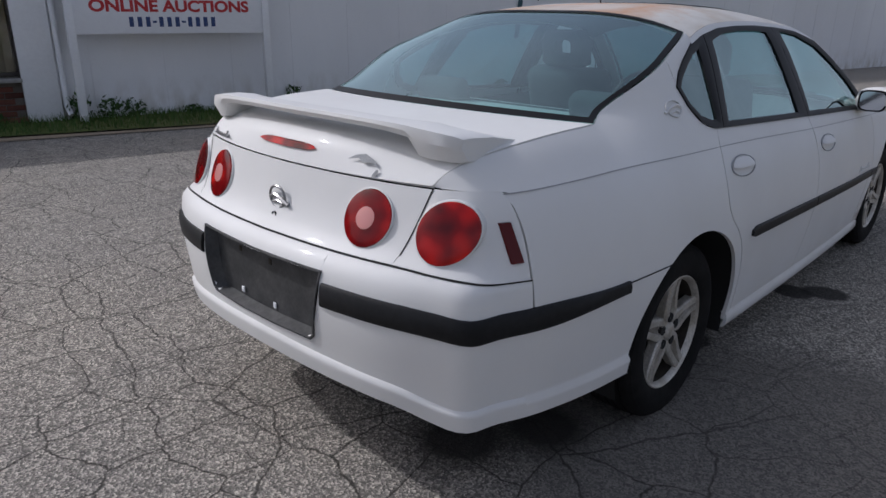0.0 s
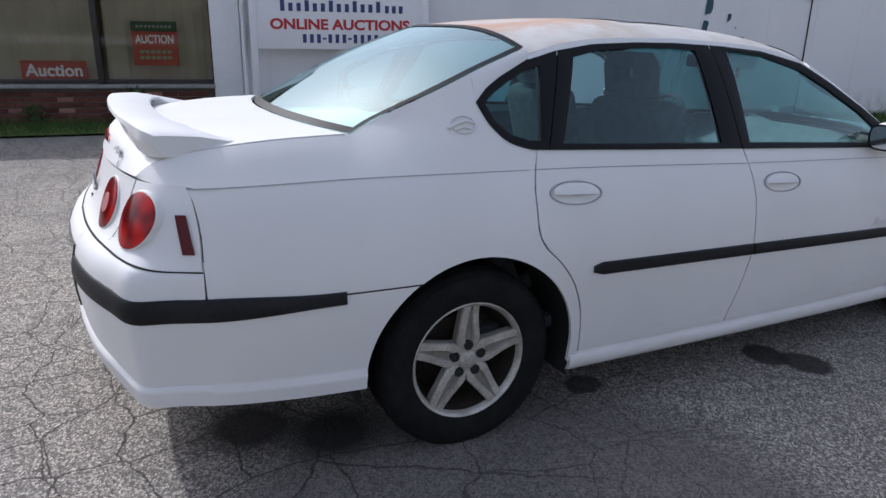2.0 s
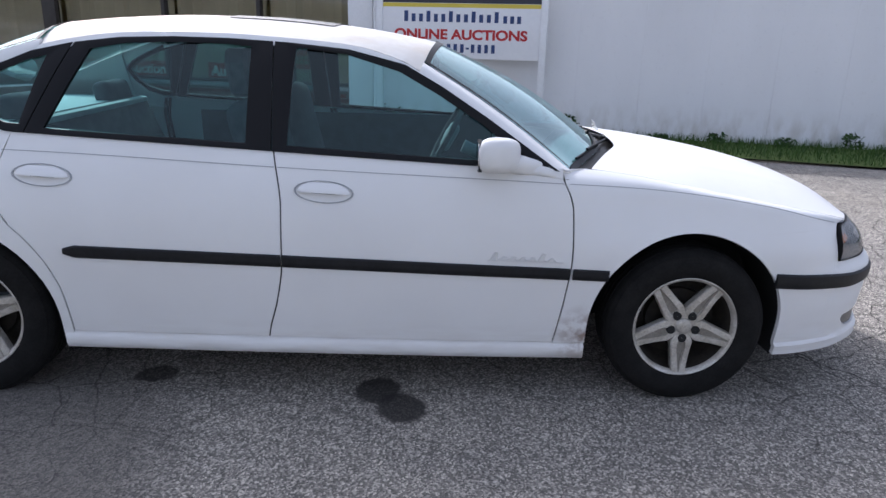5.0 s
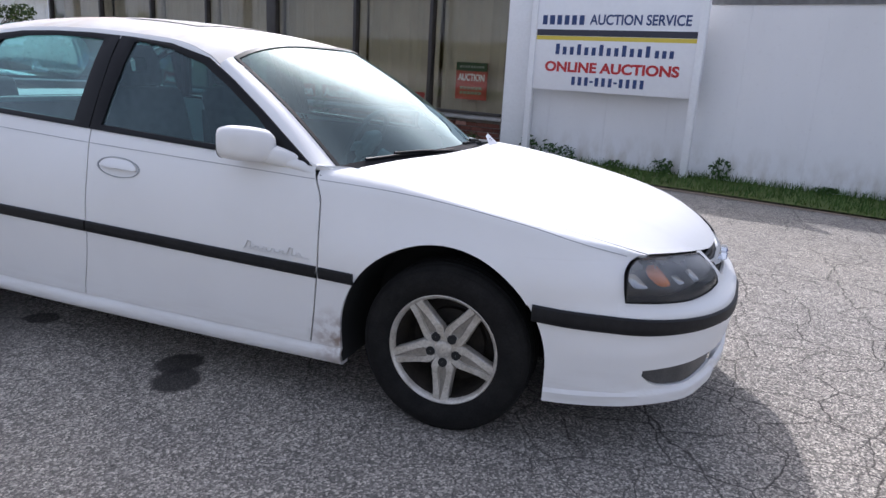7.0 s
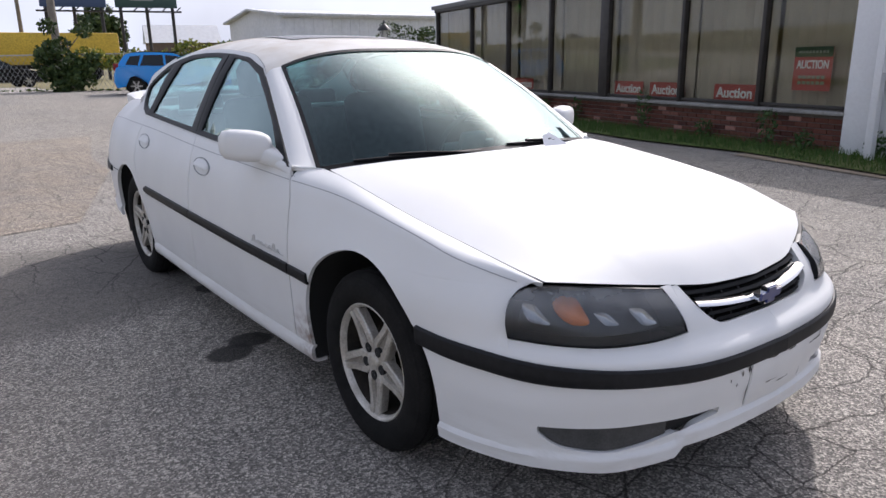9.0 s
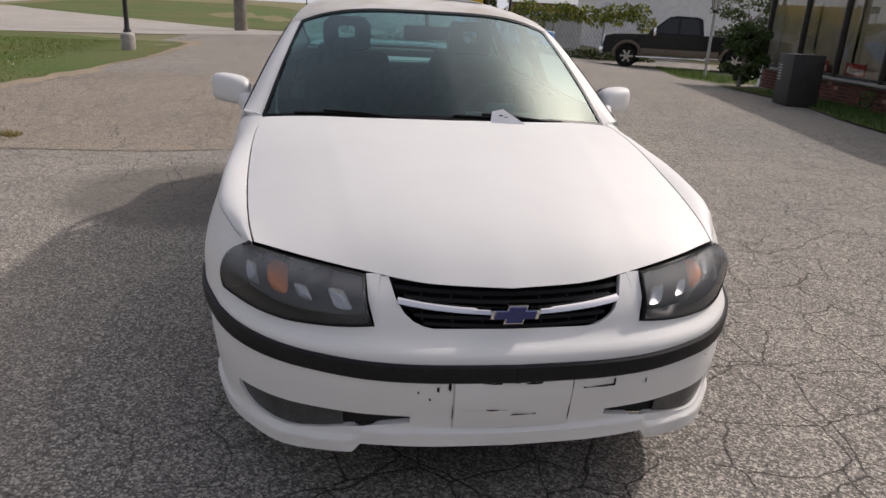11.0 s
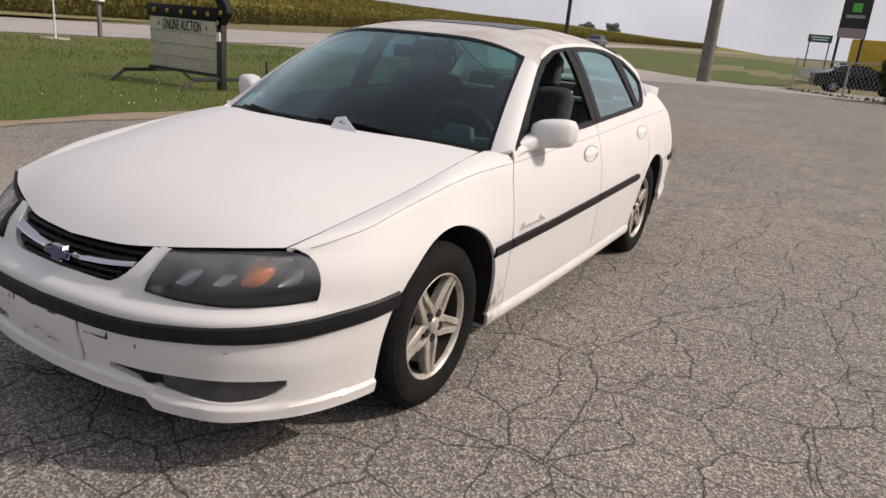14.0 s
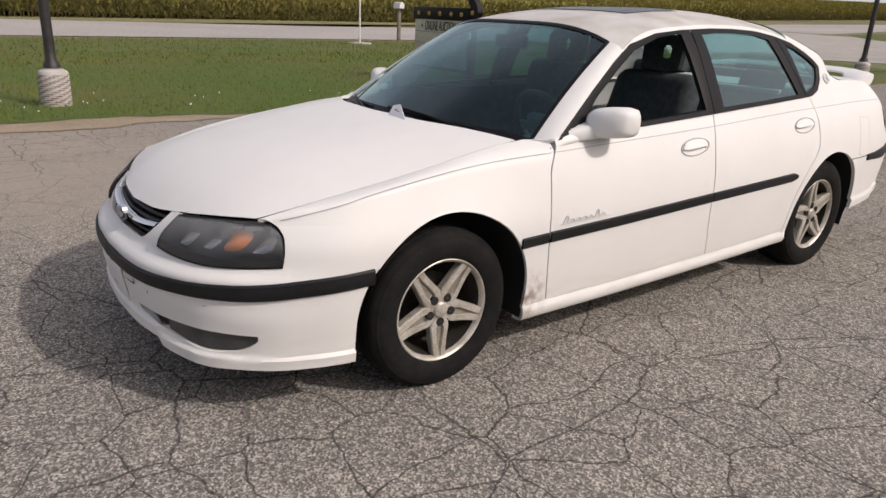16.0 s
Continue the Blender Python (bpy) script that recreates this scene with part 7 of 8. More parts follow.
# ---- headlamps
REFL = mat('silvered_bowl', (.62, .63, .64), .26, .95)
def outer_edge(k, s):
    """Up the front edge of the wing to the corner of the bonnet."""
    if k < .80:
        z = lerp(.584, ARCH_TOP, k / .80)
        return side(wing_front(z) + .004, z, s)
    a = side(wing_front(ARCH_TOP) + .004, ARCH_TOP, s)
    q = (k - .80) / .20
    m = side(2.062, crease(2.06), s)
    return a.lerp(m, q * 2) if q < .5 else m.lerp(Vector((2.063, s * .682, .734)), q * 2 - 1)


def head_pt(a, b, s, out):
    """The lamp's face between the bumper, the bonnet, the nose strip and the wing; a outwards, b upwards."""
    yb, yt = lerp(.362, .76, a), lerp(.400, .682, a)
    bot = shell(nose_u(yb, .57), lamp_low(yb) + .003, s).lerp(side(2.026, .584, s), smooth((a - .75) / .25))
    top = Vector((nose_edge_x(yt) + .006, s * yt, nose_edge_z(yt) - .008))
    inn = shell(nose_u(lerp(.362, .400, b), .63), lerp(.588, nose_edge_z(.400) - .008, b), s)
    outer = outer_edge(b, s)
    c00, c01 = shell(nose_u(.362, .57), .588, s), Vector((nose_edge_x(.400) + .006, s * .400, nose_edge_z(.400) - .008))
    c10, c11 = outer_edge(0, s), outer_edge(1, s)
    p = bot * (1 - b) + top * b + inn * (1 - a) + outer * a - (c00 * (1 - a) * (1 - b) + c10 * a * (1 - b) + c01 * (1 - a) * b + c11 * a * b)
    n = Vector((lerp(.95, .45, a), s * lerp(.2, .85, a), .25)).normalized()
    return p + n * (out + .014 * math.sin(math.pi * b) * math.sin(math.pi * min(a, .85) / .85 * .5 + .5))


for s in BOTH:
    lamp = new("headlamp")
    lamp.parent = car
    tagged(lamp, "headlamp with hazed clear lens and amber indicator")
    bm = bmesh.new()
    sheet(bm, [[head_pt(i / 16, j / 8, s, -.07 if 0 < i < 16 and 0 < j < 8 else -.004) for i in range(17)] for j in range(9)])
    part("housing", bm, LAMP_IN, lamp, doubles=0)
    bm = bmesh.new()
    sheet(bm, [[head_pt(i / 20, j / 8, s, .004 + .006 * math.sin(math.pi * j / 8)) for i in range(21)] for j in range(9)])
    g = part("lens", bm, LENS, lamp)
    g.visible_shadow = False
    # dark rim round the lens
    bm = bmesh.new()
    loop = [(i / 20, 0) for i in range(20)] + [(1, j / 8) for j in range(8)] + [(1 - i / 20, 1) for i in range(20)] + [(0, 1 - j / 8) for j in range(8)]
    def inner(a, b):
        return (lerp(a, .5, .022), lerp(b, .5, .05))
    ra = [bm.verts.new(head_pt(a, b, s, .006)) for a, b in loop]
    rb = [bm.verts.new(head_pt(*inner(a, b), s, .009)) for a, b in loop]
    rc = [bm.verts.new(head_pt(a, b, s, -.012)) for a, b in loop]
    for p, q in ((rc, ra), (ra, rb)):
        for i in range(len(p)):
            bm.faces.new((p[i], p[(i + 1) % len(p)], q[(i + 1) % len(q)], q[i]))
    part("rim", bm, BLACK, lamp, doubles=0)
    for a0, b0, ra, rb, m_, nm in ((.22, .42, .064, .17, REFL, "reflector"), (.49, .42, .052, .11, REFL, "reflector"), (.70, .54, .085, .22, AMBER, "indicator"), (.865, .44, .038, .15, REFL, "reflector")):
        bm = bmesh.new()
        rows = []
        corner = .7 if nm == "indicator" else .45
        for k in (1.0, .9, .6, .3, .02):
            ring = []
            for i in range(25):
                ca, sa = math.cos(2 * math.pi * i / 24), math.sin(2 * math.pi * i / 24)
                ca, sa = math.copysign(abs(ca) ** corner, ca), math.copysign(abs(sa) ** corner, sa)
                ring.append(head_pt(a0 + ra * k * ca + .03 * sa * k, b0 + rb * k * sa, s, -.045 + (.020 if nm == "indicator" else -.012) * (1 - k * k) + 0))
            rows.append(ring)
        sheet(bm, rows)
        part(nm, bm, m_, lamp, "amber indicator bowl" if nm == "indicator" else "", sharp=20)

# fog lamp slots
for s in BOTH:
    slot = new("fog_lamp_slot")
    slot.parent = car
    us = [lerp(FOG_U[0], FOG_U[1], i / 20) for i in range(21)]
    bm = bmesh.new()
    sheet(bm, [[shell(u, lerp(FOG_LOW(plan_y(u)) - .004, FOG_TOP(plan_y(u)) + .004, j / 2), s, -.022) for u in us] for j in range(3)])
    part("slot_backing", bm, DARK, slot)
    ul = [lerp(nose_y(.45), FOG_U[1] - .004, i / 14) for i in range(15)]
    bm = bmesh.new()
    sheet(bm, [[shell(u, lerp(FOG_LOW(plan_y(u)) + .004, FOG_TOP(plan_y(u)) - .002, j / 3), s, -.008) for u in ul] for j in range(4)])
    part("fog_lens", bm, mottled("fog_plastic", (.048, .05, .05), (.075, .075, .075), 20, .3, .05), slot, "smoky grey fog lamp lens")

# ---- tail lamps
def tail_lamp(y, z, r, s, rings_):
    lamp = new("tail_lamp")
    lamp.parent = car
    c = tail_pt(y * s, z, 0)
    n = (tail_pt(y * s, z, .05) - c).normalized()
    up_v = (tail_pt(y * s, z + .05, 0) - tail_pt(y * s, z - .05, 0)).normalized()
    wide = .5 + .5 * abs((tail_pt((y + .05) * s, z, 0) - tail_pt((y - .05) * s, z, 0)).normalized().y)
    across_v = (tail_pt((y + .05) * s, z, 0) - tail_pt((y - .05) * s, z, 0)).normalized() * s
    across_v = (across_v + Vector((0, .20, 0)) * (1 if y > .5 else 0)).normalized()
    n = across_v.cross(up_v).normalized() * s
    n = n if n.x < 0 else -n
    for nm, prof, m_ in rings_:
        bm = bmesh.new()
        n_ = 40
        vs = []
        for rr, h in prof:
            ring = []
            for k in range(n_):
                a = 2 * math.pi * k / n_
                yy, zz = y * s + rr * r * math.cos(a) * wide, z + rr * r * math.sin(a) * .985
                flat = c + n * h + r * rr * (math.cos(a) * across_v + math.sin(a) * up_v)
                ring.append(bm.verts.new((flat + n * .005).lerp(tail_pt(yy, zz, h + .003), .45) if h > 0 else tail_pt(yy, zz, -.006)))
            vs.append(ring)
        for a, b in zip(vs, vs[1:]):
            for k in range(n_):
                bm.faces.new((a[k], a[(k + 1) % n_], b[(k + 1) % n_], b[k]))
        if nm != "bezel":
            bm.faces.new(vs[-1])
        bmesh.ops.recalc_face_normals(bm, faces=bm.faces)
        part(nm, bm, m_, lamp, doubles=0)
    return lamp


for s in BOTH:
    tail_lamp(.390, .880, .082, s, [("bezel", [(1.035, -.004), (1.035, .002), (1.0, .003), (.99, .002)], WHITE), ("red_ring", [(1.0, .002), (.97, .007), (.8, .011), (.42, .014)], RED), ("reversing_lens", [(.40, .012), (.38, .015), (.2, .017), (.02, .0175)], PINK)])
    tail_lamp(.634, .876, .085, s, [("bezel", [(1.035, -.004), (1.035, .002), (1.0, .003), (.99, .002)], WHITE), ("red_lens", [(1.0, .002), (.97, .007), (.7, .013), (.35, .016), (.02, .017)], RED)])
    bm = bmesh.new()
    rows = []
    for j in range(5):
        z = lerp(.800, .905, j / 4)
        u0 = at_x(lerp(-2.304, -2.327, j / 4))
        u1 = at_x(lerp(-2.270, -2.295, j / 4))
        rows.append([shell(lerp(u0, u1, i / 3), z, s, .006) for i in range(4)])
    sheet(bm, rows)
    g = bmesh.ops.extrude_face_region(bm, geom=bm.faces[:])
    bmesh.ops.translate(bm, vec=(0, -s * .01, 0), verts=[v for v in g["geom"] if isinstance(v, bmesh.types.BMVert)])
    bmesh.ops.recalc_face_normals(bm, faces=bm.faces)
    part("side_reflector", bm, RED_DARK, car, "dark red side reflector")
# high brake lamp
bm = bmesh.new()
rows = []
for j, h in ((-1, 0), (-.8, .006), (.8, .006), (1, 0)):
    rows.append([tail_pt(lerp(-.132, .165, i / 16), 1.036 + j * .011 * (1 - abs(i / 8 - 1) ** 6), h) for i in range(17)])
sheet(bm, rows)
part("high_brake_lamp", bm, RED, lid_up, "long narrow red brake lamp")
# round tail badge with keyhole
bm = bmesh.new()
c = tail_pt(0, .876, .009)
for k in range(24):
    a, b = 2 * math.pi * k / 24, 2 * math.pi * (k + 1) / 24
    tube(bm, [c + Vector((0, .040 * math.cos(a), .034 * math.sin(a))), c + Vector((0, .040 * math.cos(b), .034 * math.sin(b)))], .0042, 6, False)
tube(bm, [c + Vector((-.002, .034, -.004)), c + Vector((-.003, .010, .008)), c + Vector((-.003, -.015, 0)), c + Vector((-.002, -.058, -.018))], .007, 6)
tube(bm, [c + Vector((-.002, .022, -.018)), c + Vector((-.003, -.006, -.010)), c + Vector((-.002, -.030, -.018))], .005, 6)
part("boot_badge", bm, BADGE, lid_low, "round chrome badge")
bm = bmesh.new()
lathe(bm, [(.010, -.002), (.010, .004), (.001, .004)], 14, "x", tail_pt(0, .822, .0))
part("keyhole", bm, DARK, lid_low)


def script_bars(name, f, length, height, n, owner, m_):
    """Raised script that cannot be told, as plain slanted bars."""
    bm = bmesh.new()
    tube(bm, [f(length * t, -height * .42) for t in (-.03, .5, 1.12)], height * .06, 6)
    for k in range(n):
        t = (k + .5) / n
        h = height * (.95 if k == 0 or k == n - 2 else .46)
        tube(bm, [f(length * (t - .36 / n), -height * .38), f(length * (t - .12 / n) + h * .25, -height * .40 + h)], height * .085, 6)
        tube(bm, [f(length * (t - .12 / n) + h * .25, -height * .40 + h), f(length * (t + .22 / n) + h * .2, -height * .42 + h), f(length * (t + .30 / n), -height * .36), f(length * (t + .55 / n), -height * .30)], height * .07, 6)
    return part(name, bm, m_, owner)


DULL = mat("dull_chrome", (.68, .68, .67), .35, .3)
script_bars("boot_script", lambda a, b: tail_pt(.545 - a, 1.005 + b + .02 * a, .004), .165, .022, 7, lid_up, BADGE)
for s in BOTH:
    if s < 0:
        script_bars("door_script", lambda a, b: side(.605 + a, .622 + b - .03 * a, -1, .003), .25, .032, 7, front_doors[s], DULL)
    else:
        script_bars("door_script", lambda a, b: side(.855 - a, .615 + b + .03 * a, 1, .003), .25, .032, 7, front_doors[s], DULL)
    bm = bmesh.new()
    f = lambda a, b: side(-1.405 + a, 1.122 + b, s, .003)
    pts = [f(.040 * math.cos(2 * math.pi * k / 20), .026 * math.sin(2 * math.pi * k / 20)) for k in range(21)]
    tube(bm, pts, .0035, 6)
    tube(bm, [f(.036, .004), f(.01, .010), f(-.02, .002), f(-.055, -.012)], .006, 6)
    tube(bm, [f(.02, -.014), f(0, -.008), f(-.03, -.016)], .004, 6)
    part("quarter_badge", bm, DULL, car, "round chrome badge")

# fuel flap in the left rear quarter
bm = bmesh.new()
FLAP = [(-1.72, .885), (-1.73, .897), (-1.852, .888), (-1.864, .876), (-1.862, .672), (-1.852, .660), (-1.728, .665), (-1.716, .676)]
o = denser(FLAP, 4)
rings = [[bm.verts.new(side(lerp(-1.795, x, k), lerp(.79, z, k), 1, h)) for x, z in o] for k, h in ((1.0, .0008), (.985, .0015))]
for i in range(len(o)):
    bm.faces.new((rings[0][i], rings[0][(i + 1) % len(o)], rings[1][(i + 1) % len(o)], rings[1][i]))
part("fuel_flap_gap", bm, CREASE, car, doubles=0)

# ---- door handles
for s in BOTH:
    for cx, cz, owner in ((-.008, .850, front_doors[s]), (-1.022, .889, rear_doors[s])):
        h = new("door_handle")
        h.parent = owner
        f = lambda a, b, o=0.0: side(cx + a, cz + b - a * .05, s, o)
        bm = bmesh.new()
        n = 32
        prof = [(1.04, -.001), (1.03, .0035), (.97, .0035), (.96, -.001)]
        vs = [[bm.verts.new(f(.105 * k * math.cos(2 * math.pi * i / n), .038 * k * math.sin(2 * math.pi * i / n), o)) for i in range(n)] for k, o in prof]
        for a, b in zip(vs, vs[1:]):
            for i in range(n):
                bm.faces.new((a[i], a[(i + 1) % n], b[(i + 1) % n], b[i]))
        part("bezel", bm, PRIMER, h, doubles=0)
        bm = bmesh.new()
        rows = []
        for j in range(7):
            t = j / 6
            rows.append([f(.095 * (i / 8 - 1) * (1 - .0 * t) * math.sqrt(max(0, 1 - (lerp(-.05, .88, t)) ** 2)), lerp(-.002, .032, t), .004 + .014 * math.sin(math.pi * min(1, t * .5 + .5)) * math.sqrt(max(0, 1 - (i / 8 - 1) ** 4))) for i in range(17)])
        rows.insert(0, [f(.085 * (i / 8 - 1), .0, -.001) for i in range(17)])
        sheet(bm, rows)
        bmesh.ops.recalc_face_normals(bm, faces=bm.faces)
        part("grip", bm, WHITE, h)
        bm = bmesh.new()
        sheet(bm, [[f(.080 * (i / 8 - 1), lerp(-.001, -.007 + .004 * (i / 8 - 1) ** 2, j), .0015) for i in range(17)] for j in (0, 1)])
        part("finger_slot", bm, TRIM_IN, h)
        if s > 0 and cx > -.5:
            bm = bmesh.new()
            lathe(bm, [(.009, -.002), (.009, .006), (.001, .006)], 12, "y", f(-.075, -.004, 0))
            part("lock", bm, CHROME, h)

# ---- mirrors
for s in BOTH:
    mir = new("wing_mirror")
    mir.parent = front_doors[s]
    bm = bmesh.new()
    secs = []
    for t, y, hw, hh, xo, zo in ((0, .822, .040, .036, .642, .986), (.1, .830, .060, .052, .640, .990), (.3, .855, .074, .061, .634, .995), (.55, .895, .077, .064, .620, 1.000), (.8, .945, .073, .063, .602, 1.005), (.93, .980, .061, .056, .591, 1.007), (1, .996, .036, .036, .586, 1.007)):
        ring = []
        for k in range(20):
            a = 2 * math.pi * k / 20
            ca, sa = math.cos(a), math.sin(a)
            e = .62
            px = math.copysign(abs(ca) ** e, ca) * hw
            if px < 0:
                px *= .75
            ring.append(bm.verts.new((xo + px, s * y, zo + math.copysign(abs(sa) ** e, sa) * hh)))
        secs.append(ring)
    for a, b in zip(secs, secs[1:]):
        for k in range(20):
            bm.faces.new((a[k], a[(k + 1) % 20], b[(k + 1) % 20], b[k]))
    bm.faces.new(secs[-1])
    bm.faces.new(secs[0][::-1])
    bmesh.ops.recalc_face_normals(bm, faces=bm.faces)
    part("mirror_shell", bm, WHITE, mir, sharp=60)
    bm = bmesh.new()
    secs = []
    for x, y, hy, z, hz in ((.868, .793, .004, .928, .012), (.83, .800, .016, .934, .022), (.79, .810, .026, .941, .028), (.74, .824, .034, .950, .033), (.69, .840, .040, .961, .036), (.645, .852, .046, .974, .040)):
        ring = []
        for k in range(14):
            a = 2 * math.pi * k / 14
            ring.append(bm.verts.new((x, s * (y + hy * math.copysign(abs(math.cos(a)) ** .7, math.cos(a))), z + hz * math.copysign(abs(math.sin(a)) ** .7, math.sin(a)))))
        secs.append(ring)
    for a, b in zip(secs, secs[1:]):
        for k in range(14):
            bm.faces.new((a[k], a[(k + 1) % 14], b[(k + 1) % 14], b[k]))
    bm.faces.new(secs[0][::-1])
    bm.faces.new(secs[-1])
    bmesh.ops.recalc_face_normals(bm, faces=bm.faces)
    part("mirror_arm", bm, WHITE, mir, sharp=50)
    sail = cubic([.60, .66, .74, .82, .876], [1.0, .990, .968, .952, .940])
    foot = cubic([.60, .74, .876], [.938, .924, .908])
    bm = bmesh.new()
    sheet(bm, [[side(lerp(.62, .874, i / 12), lerp(foot(lerp(.62, .874, i / 12)), sail(lerp(.62, .874, i / 12)), k / 6), s, .002 + .012 * math.sin(math.pi * k / 6) ** .6 * smooth((12 - i) / 4)) for k in range(7)] for i in range(13)])
    orient(bm, car_core)
    part("mirror_sail", bm, WHITE, mir, sharp=60)
    for nm, k, dx, m_ in (("mirror_rim", 1.0, -.058, BLACK), ("mirror_glass", .86, -.0605, CHROME)):
        bm = bmesh.new()
        pts = []
        for i in range(28):
            a = 2 * math.pi * i / 28
            e = .55
            pts.append(bm.verts.new((.605 + dx, s * (.915 + k * .068 * math.copysign(abs(math.cos(a)) ** e, math.cos(a))), 1.0 + k * .055 * math.copysign(abs(math.sin(a)) ** e, math.sin(a)))))
        f = bm.faces.new(pts)
        g = bmesh.ops.extrude_face_region(bm, geom=[f])
        bmesh.ops.translate(bm, vec=(.012, 0, 0), verts=[v for v in g["geom"] if isinstance(v, bmesh.types.BMVert)])
        bmesh.ops.recalc_face_normals(bm, faces=bm.faces)
        part(nm, bm, m_, mir)

# ---- spoiler
bm = bmesh.new()
secs = []
half = [(0, -2.425, -2.275, 1.150, .028, -.010), (.15, -2.423, -2.273, 1.150, .028, -.010), (.30, -2.415, -2.262, 1.148, .028, -.010), (.40, -2.404, -2.245, 1.145, .030, -.008), (.468, -2.390, -2.215, 1.141, .038, -.004),
        (.500, -2.382, -2.170, 1.139, .086, -.012), (.536, -2.376, -2.110, 1.136, .088, -.026), (.574, -2.364, -2.060, 1.131, .086, -.034), (.608, -2.346, -2.020, 1.124, .080, -.036), (.622, -2.330, -2.010, 1.116, .066, -.034)]
full = [(-y, *r) for y, *r in half[:0:-1]] + half
for y, x0, x1, z, th, slope in full:
    ring = []
    for px, pz in ((0, -.42), (.02, -.05), (.12, .0), (.4, .03), (.75, -.12), (.97, -.42), (1.0, -.7), (.8, -.95), (.4, -1.0), (.08, -.92)):
        ring.append(bm.verts.new((lerp(x0, x1, px), y, z + pz * th + slope * px)))
    secs.append(ring)
for a, b in zip(secs, secs[1:]):
    for k in range(10):
        bm.faces.new((a[k], a[(k + 1) % 10], b[(k + 1) % 10], b[k]))
bm.faces.new(secs[0])
bm.faces.new(secs[-1][::-1])
bmesh.ops.recalc_face_normals(bm, faces=bm.faces)
part("rear_spoiler", bm, WHITE, lid_up, "white wing spoiler with yellowed paint", sharp=32)

# ---- wheels
VALLEY = mottled("dusty_valley", (.24, .22, .19), (.30, .275, .235), 20, .6, .05, metal=.3)
half_prof = [(.338, .005), (.338, .026), (.331, .028), (.331, .034), (.338, .036), (.337, .060), (.330, .062), (.330, .068), (.335, .072), (.331, .088), (.324, .096), (.316, .101), (.313, .106), (.305, .1075), (.30, .111), (.285, .114), (.27, .115), (.250, .113), (.232, .108), (.222, .102), (.216, .096)]
half_prof = [(.206 + (r - .216) * .956, y) for r, y in half_prof]
tyre_prof = [(r, -y) for r, y in half_prof[::-1]] + [(.3155, -.004), (.3155, .004)] + half_prof


def build_wheel(parent, x, s, turn):
    """Outer face at +y of the wheel's own frame, mirrored for the right side."""
    w = new("wheel")
    w.parent = parent
    w.matrix_basis = pose(x, s * .744, .319, 0, turn, 0) @ Matrix.Scale(1.0 if x > 0 else 1.035, 4) @ (Matrix.Identity(4) if s > 0 else pose(0, 0, 0, 0, 0, 180))
    bm = bmesh.new()
    lathe(bm, tyre_prof, 56, "y")
    bmesh.ops.recalc_face_normals(bm, faces=bm.faces)
    t = part("tyre", bm, RUBBER, w, doubles=0)
    bm = bmesh.new()
    lathe(bm, [(.190, .070), (.193, .086), (.197, .092), (.2005, .098), (.206, .101), (.2105, .098), (.2095, .085)], 56, "y")
    bmesh.ops.recalc_face_normals(bm, faces=bm.faces)
    rim = part("rim", bm, ALLOY, w, "worn alloy rim with brake dust")
    bm = bmesh.new()
    lathe(bm, [(.150, -.06), (.176, -.03), (.184, .03), (.191, .080)], 48, "y")
    part("barrel", bm, ALLOY_DARK, w)
    bm = bmesh.new()
    lathe(bm, [(.001, .020), (.07, .020), (.075, -.005), (.128, -.005), (.130, -.03), (.20, -.055)], 40, "y")
    part("brake_disc", bm, ALLOY_DARK, w)
    for k in range(5):
        a0 = math.pi / 2 + k * 2 * math.pi / 5
        bm = bmesh.new()
        rows = []
        # two flat arms with a dusty valley between them that closes at the rim
        for r, hw, y, v in ((.024, .018, .078, .05), (.045, .033, .083, .05), (.062, .043, .085, .20), (.076, .0445, .086, .34), (.098, .0405, .086, .36), (.13, .036, .086, .28), (.165, .032, .088, .16), (.196, .030, .093, .05)):
            prof = [(-1, -.035), (-1, -.006), (-.90, 0), (-v - .06, .001), (-v, -.011 if v > .08 else 0), (v, -.011 if v > .08 else 0), (v + .06, .001), (.90, 0), (1, -.006), (1, -.035)]
            rows.append([Vector((r * math.cos(a0) - b * hw * math.sin(a0), y + d, r * math.sin(a0) + b * hw * math.cos(a0))) for b, d in prof])
        sheet(bm, rows)
        bm.faces.ensure_lookup_table()
        for f in bm.faces:
            c = f.calc_center_median()
            across = abs(-c.x * math.sin(a0) + c.z * math.cos(a0))
            f.material_index = 1 if across < .004 and math.hypot(c.x, c.z) > .066 else 0
        bmesh.ops.recalc_face_normals(bm, faces=bm.faces)
        part("spoke", bm, [ALLOY, VALLEY], rim, sharp=25)
        bm = bmesh.new()
        lathe(bm, [(.0175, .070), (.0175, .0875), (.014, .0878), (.001, .0868)], 14, "y", (.052 * math.cos(a0), 0, .052 * math.sin(a0)))
        part("lug", bm, DARK, rim)
    bm = bmesh.new()
    lathe(bm, [(.074, .04), (.071, .074), (.060, .081), (.034, .083), (.031, .090), (.024, .094), (.001, .095)], 30, "y")
    bmesh.ops.recalc_face_normals(bm, faces=bm.faces)
    part("hub_cap", bm, ALLOY, rim)
    return w


